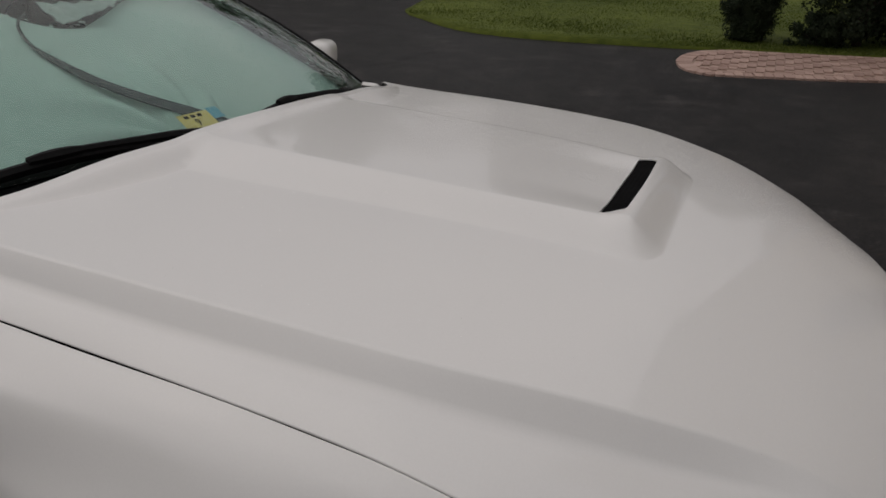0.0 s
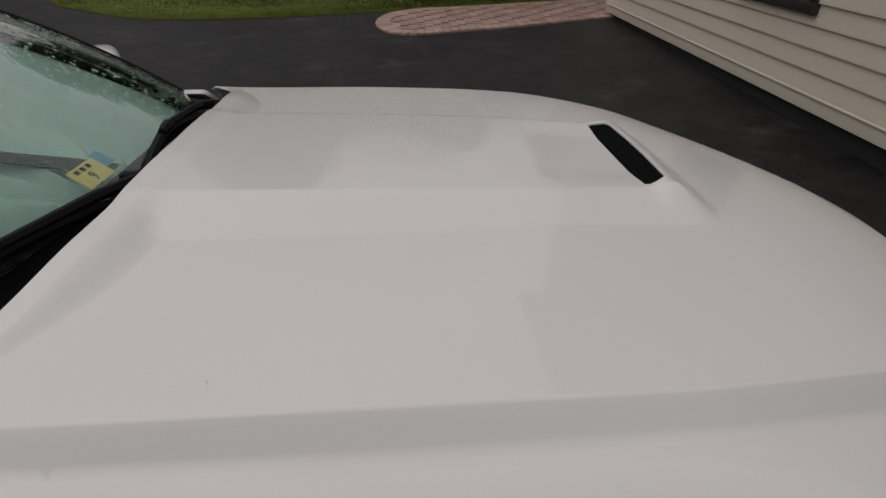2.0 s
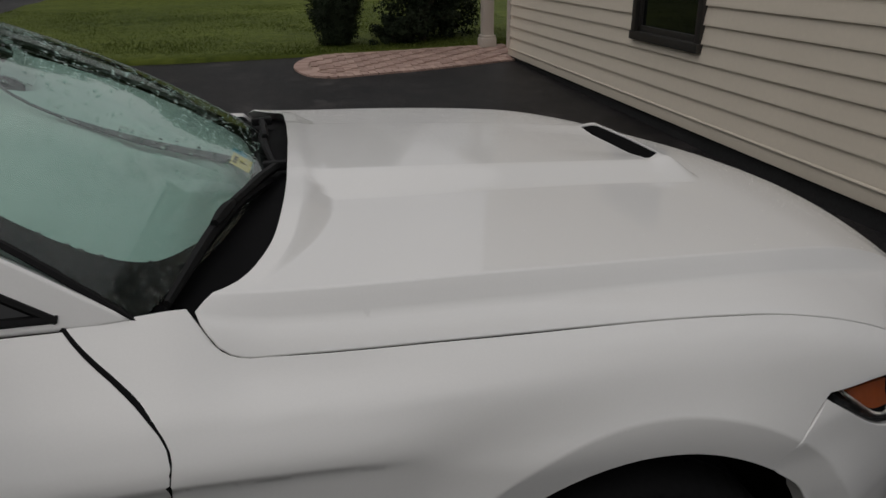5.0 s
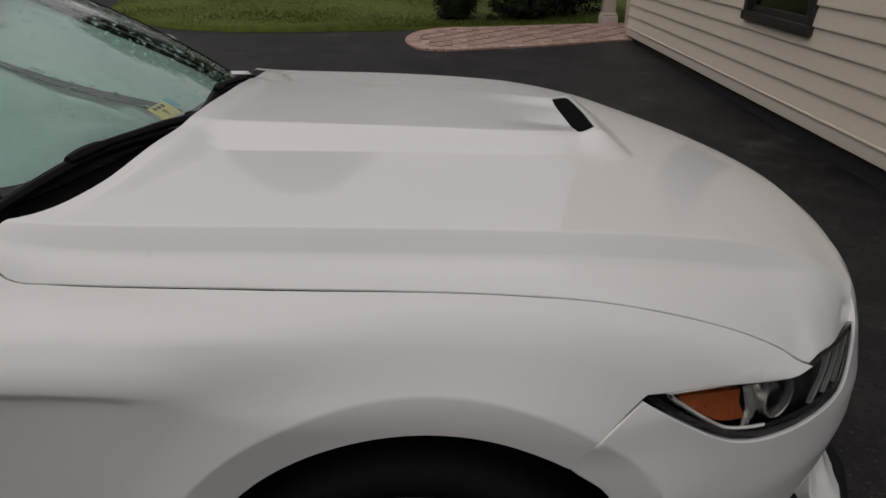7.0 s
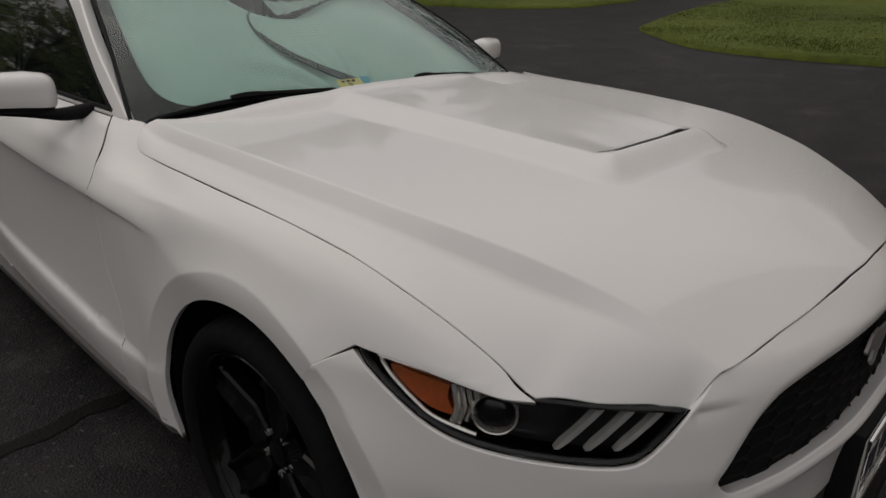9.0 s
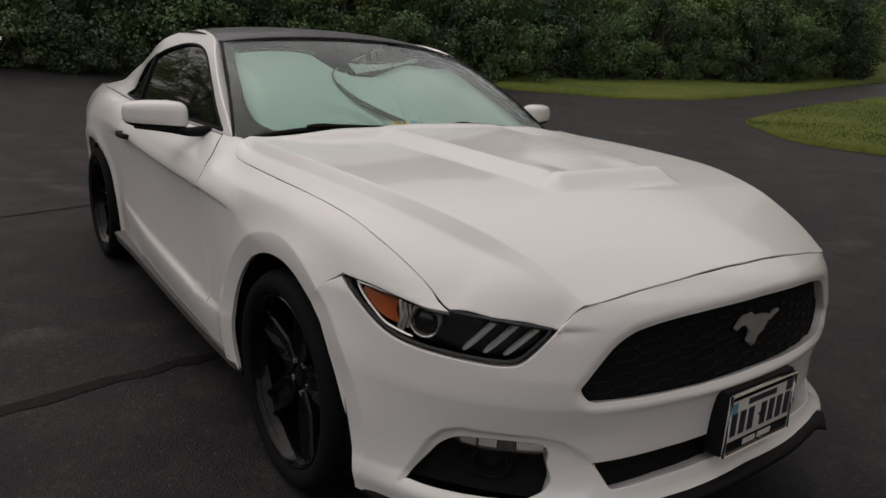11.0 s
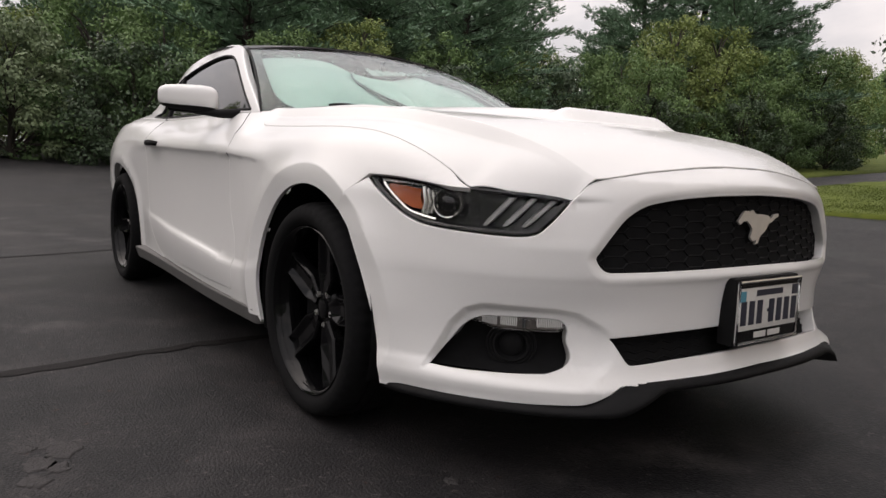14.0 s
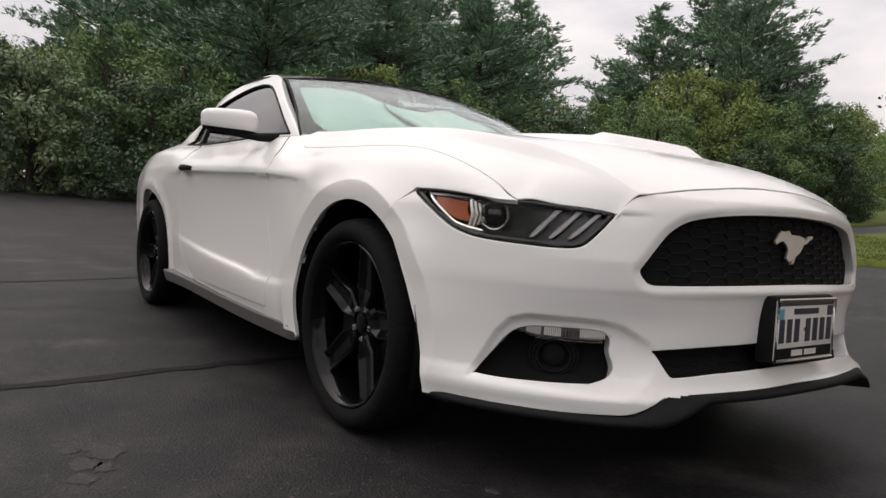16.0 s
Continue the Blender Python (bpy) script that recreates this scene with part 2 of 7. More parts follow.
def stained(m, stain, scale, lo, hi, amount):
    """Soft pale stains of two sizes over a material's base colour."""
    n, l = m.node_tree.nodes, m.node_tree.links
    b = n["Principled BSDF"]
    old = b.inputs["Base Color"].links[0].from_socket
    co, wob = n.new("ShaderNodeTexCoord"), n.new("ShaderNodeTexNoise")
    t = n.new("ShaderNodeTexNoise")
    t.inputs["Scale"].default_value, t.inputs["Detail"].default_value, t.inputs["Roughness"].default_value = scale, 6, 0.66
    wob.inputs["Scale"].default_value, wob.inputs["Detail"].default_value = scale * 9, 4
    mul, r, k = n.new("ShaderNodeMath"), n.new("ShaderNodeMapRange"), n.new("ShaderNodeMixRGB")
    mul.operation = "MULTIPLY"
    r.inputs["From Min"].default_value, r.inputs["From Max"].default_value, r.inputs["To Max"].default_value = lo, hi, amount
    l.new(co.outputs["Object"], t.inputs["Vector"])
    l.new(co.outputs["Object"], wob.inputs["Vector"])
    l.new(t.outputs["Fac"], r.inputs["Value"])
    l.new(r.outputs[0], mul.inputs[0])
    l.new(wob.outputs["Fac"], mul.inputs[1])
    l.new(mul.outputs[0], k.inputs[0])
    l.new(old, k.inputs[1])
    k.inputs[2].default_value = (*stain, 1)
    l.new(k.outputs[0], b.inputs["Base Color"])


stained(ASPHALT, (0.125, 0.115, 0.112), 1.7, 0.575, 0.72, 1.0)
stained(ASPHALT, (0.030, 0.027, 0.027), 0.55, 0.48, 0.66, 0.7)
stained(ASPHALT, (0.070, 0.062, 0.061), 3.6, 0.46, 0.70, 0.75)
stained(ASPHALT, (0.13, 0.118, 0.112), 46.0, 0.585, 0.68, 1.3)
stained(ASPHALT, (0.075, 0.068, 0.066), 120.0, 0.56, 0.66, 1.0)
stained(ASPHALT, (0.10, 0.052, 0.032), 17.0, 0.655, 0.70, 1.2)
stained(ASPHALT, (0.004, 0.004, 0.004), 12.0, 0.62, 0.67, 1.4)
stained(ASPHALT, (0.0035, 0.0032, 0.0034), 38.0, 0.575, 0.64, 1.5)
SEALER = material("crack_sealer", (0.0100, 0.0086, 0.0084), 0.70, spec=0.13, var=0.5, big=4, fine=30, bump=0.3, bump_scale=90)
DUSTY = material("dusty_patch", (0.034, 0.031, 0.031), 0.9, var=0.45, big=9, fine=60, bump=0.5)
PLATE = material("plate_sheet", (0.62, 0.61, 0.58), 0.4, var=0.06, fine=80)
PLATE_INK = material("dark_blue_ink", (0.02, 0.022, 0.04), 0.5, var=0.1)
STICKER = material("yellow_paper", (0.62, 0.50, 0.17), 0.6, var=0.08)
STICKER_BLUE = material("blue_paper", (0.10, 0.32, 0.42), 0.6, var=0.08)
INK = material("black_ink", (0.02, 0.02, 0.02), 0.6, var=0.1)
RED_BRICK = material("red_brown_brick", (0.20, 0.085, 0.055), 0.9, var=0.3, big=3, fine=25, bump=0.3, bump_scale=40)
FAR_WALL = material("pale_house_wall", (0.62, 0.60, 0.56), 0.8, var=0.05)
FAR_ROOF = material("red_brown_roof", (0.24, 0.115, 0.08), 0.9, var=0.2)

# ---- helpers for meshes ----
def link(name, verts, faces, mat, parent=None, label="", smooth=True, normals=None):
    me = bpy.data.meshes.new(name)
    me.from_pydata([tuple(v) for v in verts], [], faces)
    if smooth:
        me.polygons.foreach_set("use_smooth", [True] * len(me.polygons))
    me.materials.append(mat)
    me.update()
    if normals is not None:
        me.normals_split_custom_set_from_vertices([tuple(v) for v in normals])
    ob = new(name, me)
    if parent is not None:
        ob.parent = parent
    if label:
        ob["label"] = label
    return ob


def part(name, bm, mat, parent, label="", smooth=True):
    """Links a bmesh as one mesh under a thing or a part."""
    me = bpy.data.meshes.new(name)
    bmesh.ops.recalc_face_normals(bm, faces=bm.faces)
    bm.to_mesh(me)
    bm.free()
    if smooth:
        me.polygons.foreach_set("use_smooth", [True] * len(me.polygons))
        me.set_sharp_from_angle(angle=radians(38))
    me.materials.append(mat)
    ob = new(name, me)
    if parent is not None:
        ob.parent = parent
    if label:
        ob["label"] = label
    return ob


def thing(name, label, category, group="", kind=""):
    return tagged(new(name), label, category, group, kind)


def box(bm, lo, hi, bevel=0.0, m=None):
    r = bmesh.ops.create_cube(bm, size=1.0)
    s = [hi[i] - lo[i] for i in range(3)]
    c = [(hi[i] + lo[i]) / 2 for i in range(3)]
    bmesh.ops.transform(bm, matrix=Matrix.Translation(c) @ Matrix.Diagonal((*s, 1)), verts=r["verts"])
    if bevel:
        es = list({e for v in r["verts"] for e in v.link_edges})
        out = bmesh.ops.bevel(bm, geom=es, offset=bevel, segments=2, profile=0.6, affect="EDGES")
        vs = list({v for f in out["faces"] for v in f.verts} | {v for v in r["verts"] if v.is_valid})
    else:
        vs = r["verts"]
    if m is not None:
        bmesh.ops.transform(bm, matrix=m, verts=vs)
    return vs


def pchip(xs, ys):
    """A smooth curve through points that adds no new bumps; returns a function for numbers or arrays."""
    xs, ys = np.asarray(xs, float), np.asarray(ys, float)
    order = np.argsort(xs)
    xs, ys = xs[order], ys[order]
    h, d = np.diff(xs), np.diff(ys) / np.diff(xs)
    m = np.empty_like(ys)
    m[0], m[-1] = d[0], d[-1]
    for i in range(1, len(xs) - 1):
        m[i] = 0 if d[i - 1] * d[i] <= 0 else (h[i - 1] + h[i]) * 3 / ((2 * h[i] + h[i - 1]) / d[i - 1] + (h[i] + 2 * h[i - 1]) / d[i])

    def f(x):
        x = np.clip(np.asarray(x, float), xs[0], xs[-1])
        i = np.clip(np.searchsorted(xs, x) - 1, 0, len(xs) - 2)
        t = (x - xs[i]) / h[i]
        return ((1 + 2 * t) * (1 - t) ** 2 * ys[i] + t * (1 - t) ** 2 * h[i] * m[i]
                + t * t * (3 - 2 * t) * ys[i + 1] + t * t * (t - 1) * h[i] * m[i + 1])
    return f


def sm(x, a, b):
    t = np.clip((np.asarray(x, float) - a) / (b - a), 0, 1)
    return t * t * (3 - 2 * t)


def curve(points, closed=False, n=10, corners=()):
    """A Catmull-Rom curve through points; those whose index is in corners stay sharp."""
    p = [np.array(q, float) for q in points]
    k = len(p)
    out = []
    for i in range(k if closed else k - 1):
        b, c = p[i], p[(i + 1) % k]
        a = p[i - 1] if (closed or i > 0) else b
        d = p[(i + 2) % k] if (closed or i + 2 < k) else c
        tb = (c - a) / 2 if i not in corners else (c - b)
        tc = (d - b) / 2 if (i + 1) % k not in corners else (c - b)
        lim = np.linalg.norm(c - b)
        for v in (tb, tc):
            s = np.linalg.norm(v)
            if s > lim > 0:
                v *= lim / s
        for j in range(n):
            t = j / n
            out.append((2 * t ** 3 - 3 * t * t + 1) * b + (t ** 3 - 2 * t * t + t) * tb + (3 * t * t - 2 * t ** 3) * c + (t ** 3 - t * t) * tc)
    if not closed:
        out.append(p[-1])
    return np.array(out)


def resample(poly, step, closed=True, keep=35):
    """Even spacing along a polyline, with its sharp corners kept."""
    poly = np.asarray(poly, float)
    if closed and np.linalg.norm(poly[0] - poly[-1]) < 1e-6:
        poly = poly[:-1]
    k = len(poly)
    sharp = []
    for i in range(k):
        a, b = poly[i] - poly[i - 1], poly[(i + 1) % k] - poly[i]
        na, nb = np.linalg.norm(a), np.linalg.norm(b)
        if na > 1e-9 and nb > 1e-9 and np.dot(a, b) / na / nb < math.cos(radians(keep)):
            sharp.append(i)
    if not sharp:
        sharp = [0]
    out = []
    for a, b in zip(sharp, sharp[1:] + [sharp[0] + k]):
        seg = np.array([poly[i % k] for i in range(a, b + 1)])
        d = np.concatenate([[0], np.cumsum(np.linalg.norm(np.diff(seg, axis=0), axis=1))])
        n = max(1, int(round(d[-1] / step)))
        for t in np.linspace(0, d[-1], n + 1)[:-1]:
            out.append([np.interp(t, d, seg[:, 0]), np.interp(t, d, seg[:, 1])])
    return np.array(out)


def even(poly, step):
    poly = np.asarray(poly, float)
    d = np.concatenate([[0], np.cumsum(np.linalg.norm(np.diff(poly, axis=0), axis=1))])
    t = np.linspace(0, d[-1], max(2, int(d[-1] / step)))
    return np.stack([np.interp(t, d, poly[:, 0]), np.interp(t, d, poly[:, 1])], 1)


def area2(p):
    return np.sum(p[:, 0] * np.roll(p[:, 1], -1) - np.roll(p[:, 0], -1) * p[:, 1])


def shrink(poly, d):
    """Moves a counter-clockwise outline inwards by d."""
    e = np.roll(poly, -1, 0) - np.roll(poly, 1, 0)
    e /= np.maximum(np.linalg.norm(e, axis=1, keepdims=True), 1e-9)
    return poly + d * np.stack([-e[:, 1], e[:, 0]], 1)


def inside(p, poly):
    x, y = p[:, 0], p[:, 1]
    r = np.zeros(len(p), bool)
    for (x0, y0), (x1, y1) in zip(poly, np.roll(poly, -1, 0)):
        if y0 != y1:
            c = ((y0 > y) != (y1 > y)) & (x < (x1 - x0) * (y - y0) / (y1 - y0) + x0)
            r ^= c
    return r


from mathutils.geometry import delaunay_2d_cdt


def panel(name, S, outer, mat, parent, holes=(), step=0.022, label="", gap=0.003, edge=(0.0025, 0.014), hole_edge=(0.006, 0.03), flip=False, mirror=False, lines=()):
    """A sheet of the surface S(u, v) -> (x, y, z), cut to an outline with holes, with rounded and folded edges.
    edge, hole_edge: (radius, depth) of the fold. mirror: the same on the other side of the car."""
    outer = resample(np.array(outer), step)
    if area2(outer) < 0:
        outer = outer[::-1]
    outer = shrink(outer, gap)
    rings = [outer]
    for h in holes:
        h = resample(np.array(h), step * 0.6)
        rings.append(h if area2(h) < 0 else h[::-1])
    lo, hi = outer.min(0), outer.max(0)
    gx, gy = np.meshgrid(np.arange(lo[0], hi[0], step), np.arange(lo[1], hi[1], step * 0.87))
    gx = gx + (np.arange(gx.shape[0]) % 2)[:, None] * step / 2
    g = np.stack([gx.ravel(), gy.ravel()], 1)
    g = g[inside(g, outer)]
    for h in rings[1:]:
        g = g[~inside(g, h)]
    edge_pts = np.concatenate(rings)
    d = np.min(np.linalg.norm(g[:, None, :] - edge_pts[None], axis=2), axis=1) if len(g) else np.zeros(0)
    g = g[d > step * 0.55]
    if len(lines):
        # rows of points along creases, so that they stay crisp
        ln = np.concatenate([even(q, step * 0.7) for q in lines])
        ln = ln[inside(ln, outer)]
        d = np.min(np.linalg.norm(ln[:, None, :] - edge_pts[None], axis=2), axis=1)
        ln = ln[d > step * 0.3]
        near = np.concatenate([np.min(np.linalg.norm(c[:, None, :] - ln[None], axis=2), axis=1) for c in np.array_split(g, 8)])
        g = np.concatenate([g[near > step * 0.42], ln])
    pts = np.concatenate([edge_pts, g])
    edges, k = [], 0
    for r in rings:
        edges += [(k + i, k + (i + 1) % len(r)) for i in range(len(r))]
        k += len(r)
    out = delaunay_2d_cdt([Vector(q) for q in pts], edges, [], 0, 1e-7)
    P2 = np.array([list(v) for v in out[0]])
    F = np.array(out[2])
    c = P2[F].mean(1)
    ok = inside(c, outer)
    for r in rings[1:]:
        ok &= ~inside(c, r)
    F = F[ok]
    new_of = {}
    for i, src in enumerate(out[3]):
        for q in src:
            new_of[q] = i

    def at(q):
        return np.stack(S(q[:, 0], q[:, 1]), 1)
    e = 0.002
    V = at(P2)
    du = at(P2 + [e, 0]) - at(P2 - [e, 0])
    dv = at(P2 + [0, e]) - at(P2 - [0, e])
    N = np.cross(du, dv)
    if flip:
        N = -N
    N /= np.maximum(np.linalg.norm(N, axis=1, keepdims=True), 1e-9)
    faces = [tuple(f) if not flip else tuple(f[::-1]) for f in F.tolist()]
    verts, norms = list(V), list(N)
    k = 0
    for ri, r in enumerate(rings):
        rad, dep = edge if ri == 0 else hole_edge
        idx = [new_of[k + i] for i in range(len(r))]
        k += len(r)
        loop = V[idx]
        tan = np.roll(loop, -1, 0) - np.roll(loop, 1, 0)
        tan /= np.maximum(np.linalg.norm(tan, axis=1, keepdims=True), 1e-9)
        n = N[idx]
        o = np.cross(tan, n) if not flip else np.cross(n, tan)
        o /= np.maximum(np.linalg.norm(o, axis=1, keepdims=True), 1e-9)
        prev = idx
        for a, deep in ((30, 0), (60, 0), (90, 0), (90, dep)):
            s, co = math.sin(radians(a)), math.cos(radians(a))
            q = loop + o * rad * s - n * (rad * (1 - co) + deep)
            base = len(verts)
            verts += list(q)
            norms += list(n * co + o * s)
            cur = list(range(base, base + len(idx)))
            for i in range(len(idx)):
                j = (i + 1) % len(idx)
                f = (prev[i], cur[i], cur[j], prev[j])
                faces.append(f if not flip else f[::-1])
            prev = cur
    verts, norms = np.array(verts), np.array(norms)
    if mirror:
        verts, norms = verts * [1, -1, 1], norms * [1, -1, 1]
        faces = [f[::-1] for f in faces]
    return link(name, verts, faces, mat, parent, label, normals=norms)


def grid_mesh(P, flip=False, close=False):
    """Vertices and quads of an array of points (rows, columns, 3)."""
    r, c = P.shape[:2]
    f = []
    for i in range(r - 1):
        for j in range(c if close else c - 1):
            a, b = i * c + j, i * c + (j + 1) % c
            q = (a, b, b + c, a + c)
            f.append(q[::-1] if flip else q)
    return P.reshape(-1, 3), f


def slab(P, t, flip=False):
    """A sheet of points given a thickness t along its own normals, closed at the rim."""
    du, dv = np.gradient(P, axis=0), np.gradient(P, axis=1)
    n = np.cross(dv, du)
    n /= np.maximum(np.linalg.norm(n, axis=2, keepdims=True), 1e-9)
    if flip:
        n = -n
    Q = P - n * t
    v1, f1 = grid_mesh(P)
    v2, f2 = grid_mesh(Q, True)
    k = len(v1)
    r, c = P.shape[:2]
    rim = [i for i in range(c)] + [i * c + c - 1 for i in range(1, r)] + [(r - 1) * c + j for j in range(c - 2, -1, -1)] + [i * c for i in range(r - 2, 0, -1)]
    f = f1 + [tuple(i + k for i in q) for q in f2] + [(a, a + k, b + k, b) for a, b in zip(rim, rim[1:] + rim[:1])]
    return np.concatenate([v1, v2]), f


def sheet(name, P, t, mat, parent, label="", sharp=40):
    v, f = slab(P, t)
    bm = bmesh.new()
    vs = [bm.verts.new(q) for q in v]
    for q in f:
        bm.faces.new([vs[i] for i in q])
    return part(name, bm, mat, parent, label)


def tube_in(bm, pts, radius, sides=8, closed=False):
    pts = [Vector(p) for p in pts]
    k = len(pts)
    rings = []
    up = Vector((0, 0, 1))
    for i, p in enumerate(pts):
        t = ((pts[(i + 1) % k] if closed or i < k - 1 else p) - (pts[i - 1] if closed or i > 0 else p)).normalized()
        if abs(t.dot(up)) > 0.95:
            up = Vector((1, 0, 0))
        s = t.cross(up).normalized()
        u = s.cross(t)
        r = float(radius[i] if isinstance(radius, (list, tuple)) else radius)
        rings.append([bm.verts.new(p + r * (math.cos(2 * math.pi * a / sides) * s + math.sin(2 * math.pi * a / sides) * u)) for a in range(sides)])
    for i in range(k if closed else k - 1):
        a, b = rings[i], rings[(i + 1) % k]
        for j in range(sides):
            bm.faces.new((a[j], a[(j + 1) % sides], b[(j + 1) % sides], b[j]))
    if not closed:
        bm.faces.new(rings[0][::-1])
        bm.faces.new(rings[-1])


def lathe_in(bm, prof, sides, m=None):
    """A profile of (radius, along) turned about the local y axis."""
    rings = [[bm.verts.new((r * math.cos(2 * math.pi * a / sides), y, r * math.sin(2 * math.pi * a / sides))) for a in range(sides)] for r, y in prof]
    for a, b in zip(rings, rings[1:]):
        for j in range(sides):
            bm.faces.new((a[j], a[(j + 1) % sides], b[(j + 1) % sides], b[j]))
    vs = [v for r in rings for v in r]
    if m is not None:
        bmesh.ops.transform(bm, matrix=m, verts=vs)
    return rings


def prism(outline, t, m):
    """A flat outline (list of 2-D points) given thickness t on its back, laid by the matrix m: (a, b) -> m @ (a, b, 0)."""
    bm = bmesh.new()
    top = [bm.verts.new(m @ Vector((a, b, t / 2))) for a, b in outline]
    bot = [bm.verts.new(m @ Vector((a, b, -t / 2))) for a, b in outline]
    bm.faces.new(top)
    bm.faces.new(bot[::-1])
    for i in range(len(top)):
        j = (i + 1) % len(top)
        bm.faces.new((top[j], top[i], bot[i], bot[j]))
    bmesh.ops.triangulate(bm, faces=[f for f in bm.faces if len(f.verts) > 4])
    return bm

# ---- ground: a drive that rises away from the car ----
def ground_h(x, y):
    x, y = np.asarray(x, float), np.asarray(y, float)
    up = 0.052 * np.where(y > 2.4, y - 1.8, np.where(y < 1.2, 0.0, (y - 1.2) ** 2 / 2.4))
    up = up - 0.004 * np.maximum(y - 55, 0)
    back = 0.058 * np.where(x < -30, 25.0, np.where(x < -6.0, -x - 5.0, np.where(x > -4.0, 0.0, (x + 4.0) ** 2 / 4.0)))
    hump = 0.040 * sm(-x, 0.7, 2.4) * (1 - sm(y, 1.6, 5.0))     # slight rise under the rear wheels
    return up + back * (1 - 0.5 * sm(y, 6, 14)) + hump


def gz(x, y):
    return float(ground_h(x, y))


def axis(lo, hi, fine0, fine1, step, grow=1.18):
    a = list(np.arange(fine0, fine1 + 1e-6, step))
    d = step
    while a[-1] < hi:
        d *= grow
        a.append(a[-1] + d)
    d = step
    while a[0] > lo:
        d *= grow
        a.insert(0, a[0] - d)
    return np.array(a)


gx, gy = np.meshgrid(axis(-900, 900, -14, 6, 0.5), axis(-900, 900, -6, 16, 0.5), indexing="ij")
v, f = grid_mesh(np.stack([gx, gy, ground_h(gx, gy)], 2))
tagged(link("ground", v, f, ASPHALT), "dark asphalt drive rising gently away from the car", "ground", kind="structure")


def ground_patch(name, outline, mat, lift, step, kind, label, category, wave=0.0, thick=0.06):
    """A sheet that follows the ground inside an outline, with a small step at its edge."""
    o = resample(np.array(outline), step)
    if area2(o) < 0:
        o = o[::-1]
    lo, hi = o.min(0), o.max(0)
    ax, ay = np.meshgrid(np.arange(lo[0], hi[0], step), np.arange(lo[1], hi[1], step))
    g = np.stack([ax.ravel(), ay.ravel()], 1)
    g = g[inside(g, o)]
    d = np.min(np.linalg.norm(g[:, None, :] - o[None], axis=2), axis=1)
    g = g[d > step * 0.5]
    out = delaunay_2d_cdt([Vector(q) for q in np.concatenate([o, g])], [(i, (i + 1) % len(o)) for i in range(len(o))], [], 0, 1e-6)
    P, F = np.array([list(q) for q in out[0]]), np.array(out[2])
    F = F[inside(P[F].mean(1), o)]
    z = ground_h(P[:, 0], P[:, 1]) + lift
    if wave:
        z = z + np.array([wave * noise.noise((a * 0.7, b * 0.7, 0)) for a, b in P])
    V = np.concatenate([P, z[:, None]], 1)
    k = len(V)
    rim = np.concatenate([o, (ground_h(o[:, 0], o[:, 1]) - thick)[:, None]], 1)
    idx = {q: i for i, s in enumerate(out[3]) for q in s}
    faces = [tuple(t) for t in F.tolist()] + [(idx[(i + 1) % len(o)], idx[i], k + i, k + (i + 1) % len(o)) for i in range(len(o))]
    return tagged(link(name, np.concatenate([V, rim]), faces, mat), label, category, kind=kind)


# lawn between the drive's two arms, and the lawn beyond the drive
LAWN_A = np.concatenate([curve([(2.7, 9.30), (1.2, 9.15), (-0.6, 9.02), (-1.6, 8.98), (-2.6, 9.02), (-3.5, 9.22), (-4.2, 9.62), (-5.1, 10.45), (-5.72, 11.0), (-5.9, 11.7), (-6.3, 13.1), (-6.75, 15.5), (-7.0, 18.5), (-7.05, 21.0), (-7.2, 24.0), (-7.0, 29.0)], n=6)[:-1],
                         curve([(-7.0, 29.0), (-6.75, 31.2), (-5.9, 32.5), (-4.4, 32.6), (-2.8, 32.0), (-1.3, 31.3), (6, 29.5), (20, 27.0), (60, 24.0), (140, 20)], n=4), [(140, 9.5)]])
ground_patch("lawn", LAWN_A, LAWN, 0.05, 0.5, "structure", "mown green lawn with patchy yellow turf along the drive", "lawn", 0.03)
LAWN_B = np.concatenate([curve([(-30, 7.5), (-16.5, 9.8), (-12.5, 11.2), (-9.9, 12.6), (-9.0, 14.2), (-9.0, 17.0), (-9.5, 21.0), (-10.0, 26.0), (-10.4, 32.0), (-9.9, 34.6), (-8.4, 35.6), (-6.2, 34.6), (-2.6, 33.1), (-1.0, 32.4), (6, 30.7), (20, 28.4), (60, 25.4), (140, 22)], n=5), [(140, 230), (-200, 230), (-200, 30)]])
ground_patch("lawn", LAWN_B, LAWN, 0.05, 2.0, "structure", "wide mown lawn beyond the drive", "lawn", 0.05)

# grass: tufts along the edge of the near lawn, thinning with distance
rng = np.random.default_rng(7)
n = 90000
px = rng.uniform(-9, 4, n)
py = 8.9 + (rng.random(n) ** 1.9) * 9.0
pts = np.stack([px, py], 1)
o = resample(LAWN_A, 0.5)
pts = pts[inside(pts, o)]
k = len(pts)
h = rng.uniform(0.018, 0.040, k) * (1 + 0.5 * (rng.random(k) > 0.93))
a = rng.uniform(0, 2 * math.pi, k)
w = rng.uniform(0.004, 0.009, k)
z = ground_h(pts[:, 0], pts[:, 1]) + 0.04
b0 = np.stack([pts[:, 0] - w * np.cos(a), pts[:, 1] - w * np.sin(a), z], 1)
b1 = np.stack([pts[:, 0] + w * np.cos(a), pts[:, 1] + w * np.sin(a), z], 1)
tp = np.stack([pts[:, 0] + rng.normal(0, 0.02, k), pts[:, 1] + rng.normal(0, 0.02, k), z + h], 1)
V = np.stack([b0, b1, tp], 1).reshape(-1, 3)
tagged(link("grass", V, [(3 * i, 3 * i + 1, 3 * i + 2) for i in range(k)], GRASS), "short mown grass blades with yellow tips", "grass", kind="stuff")

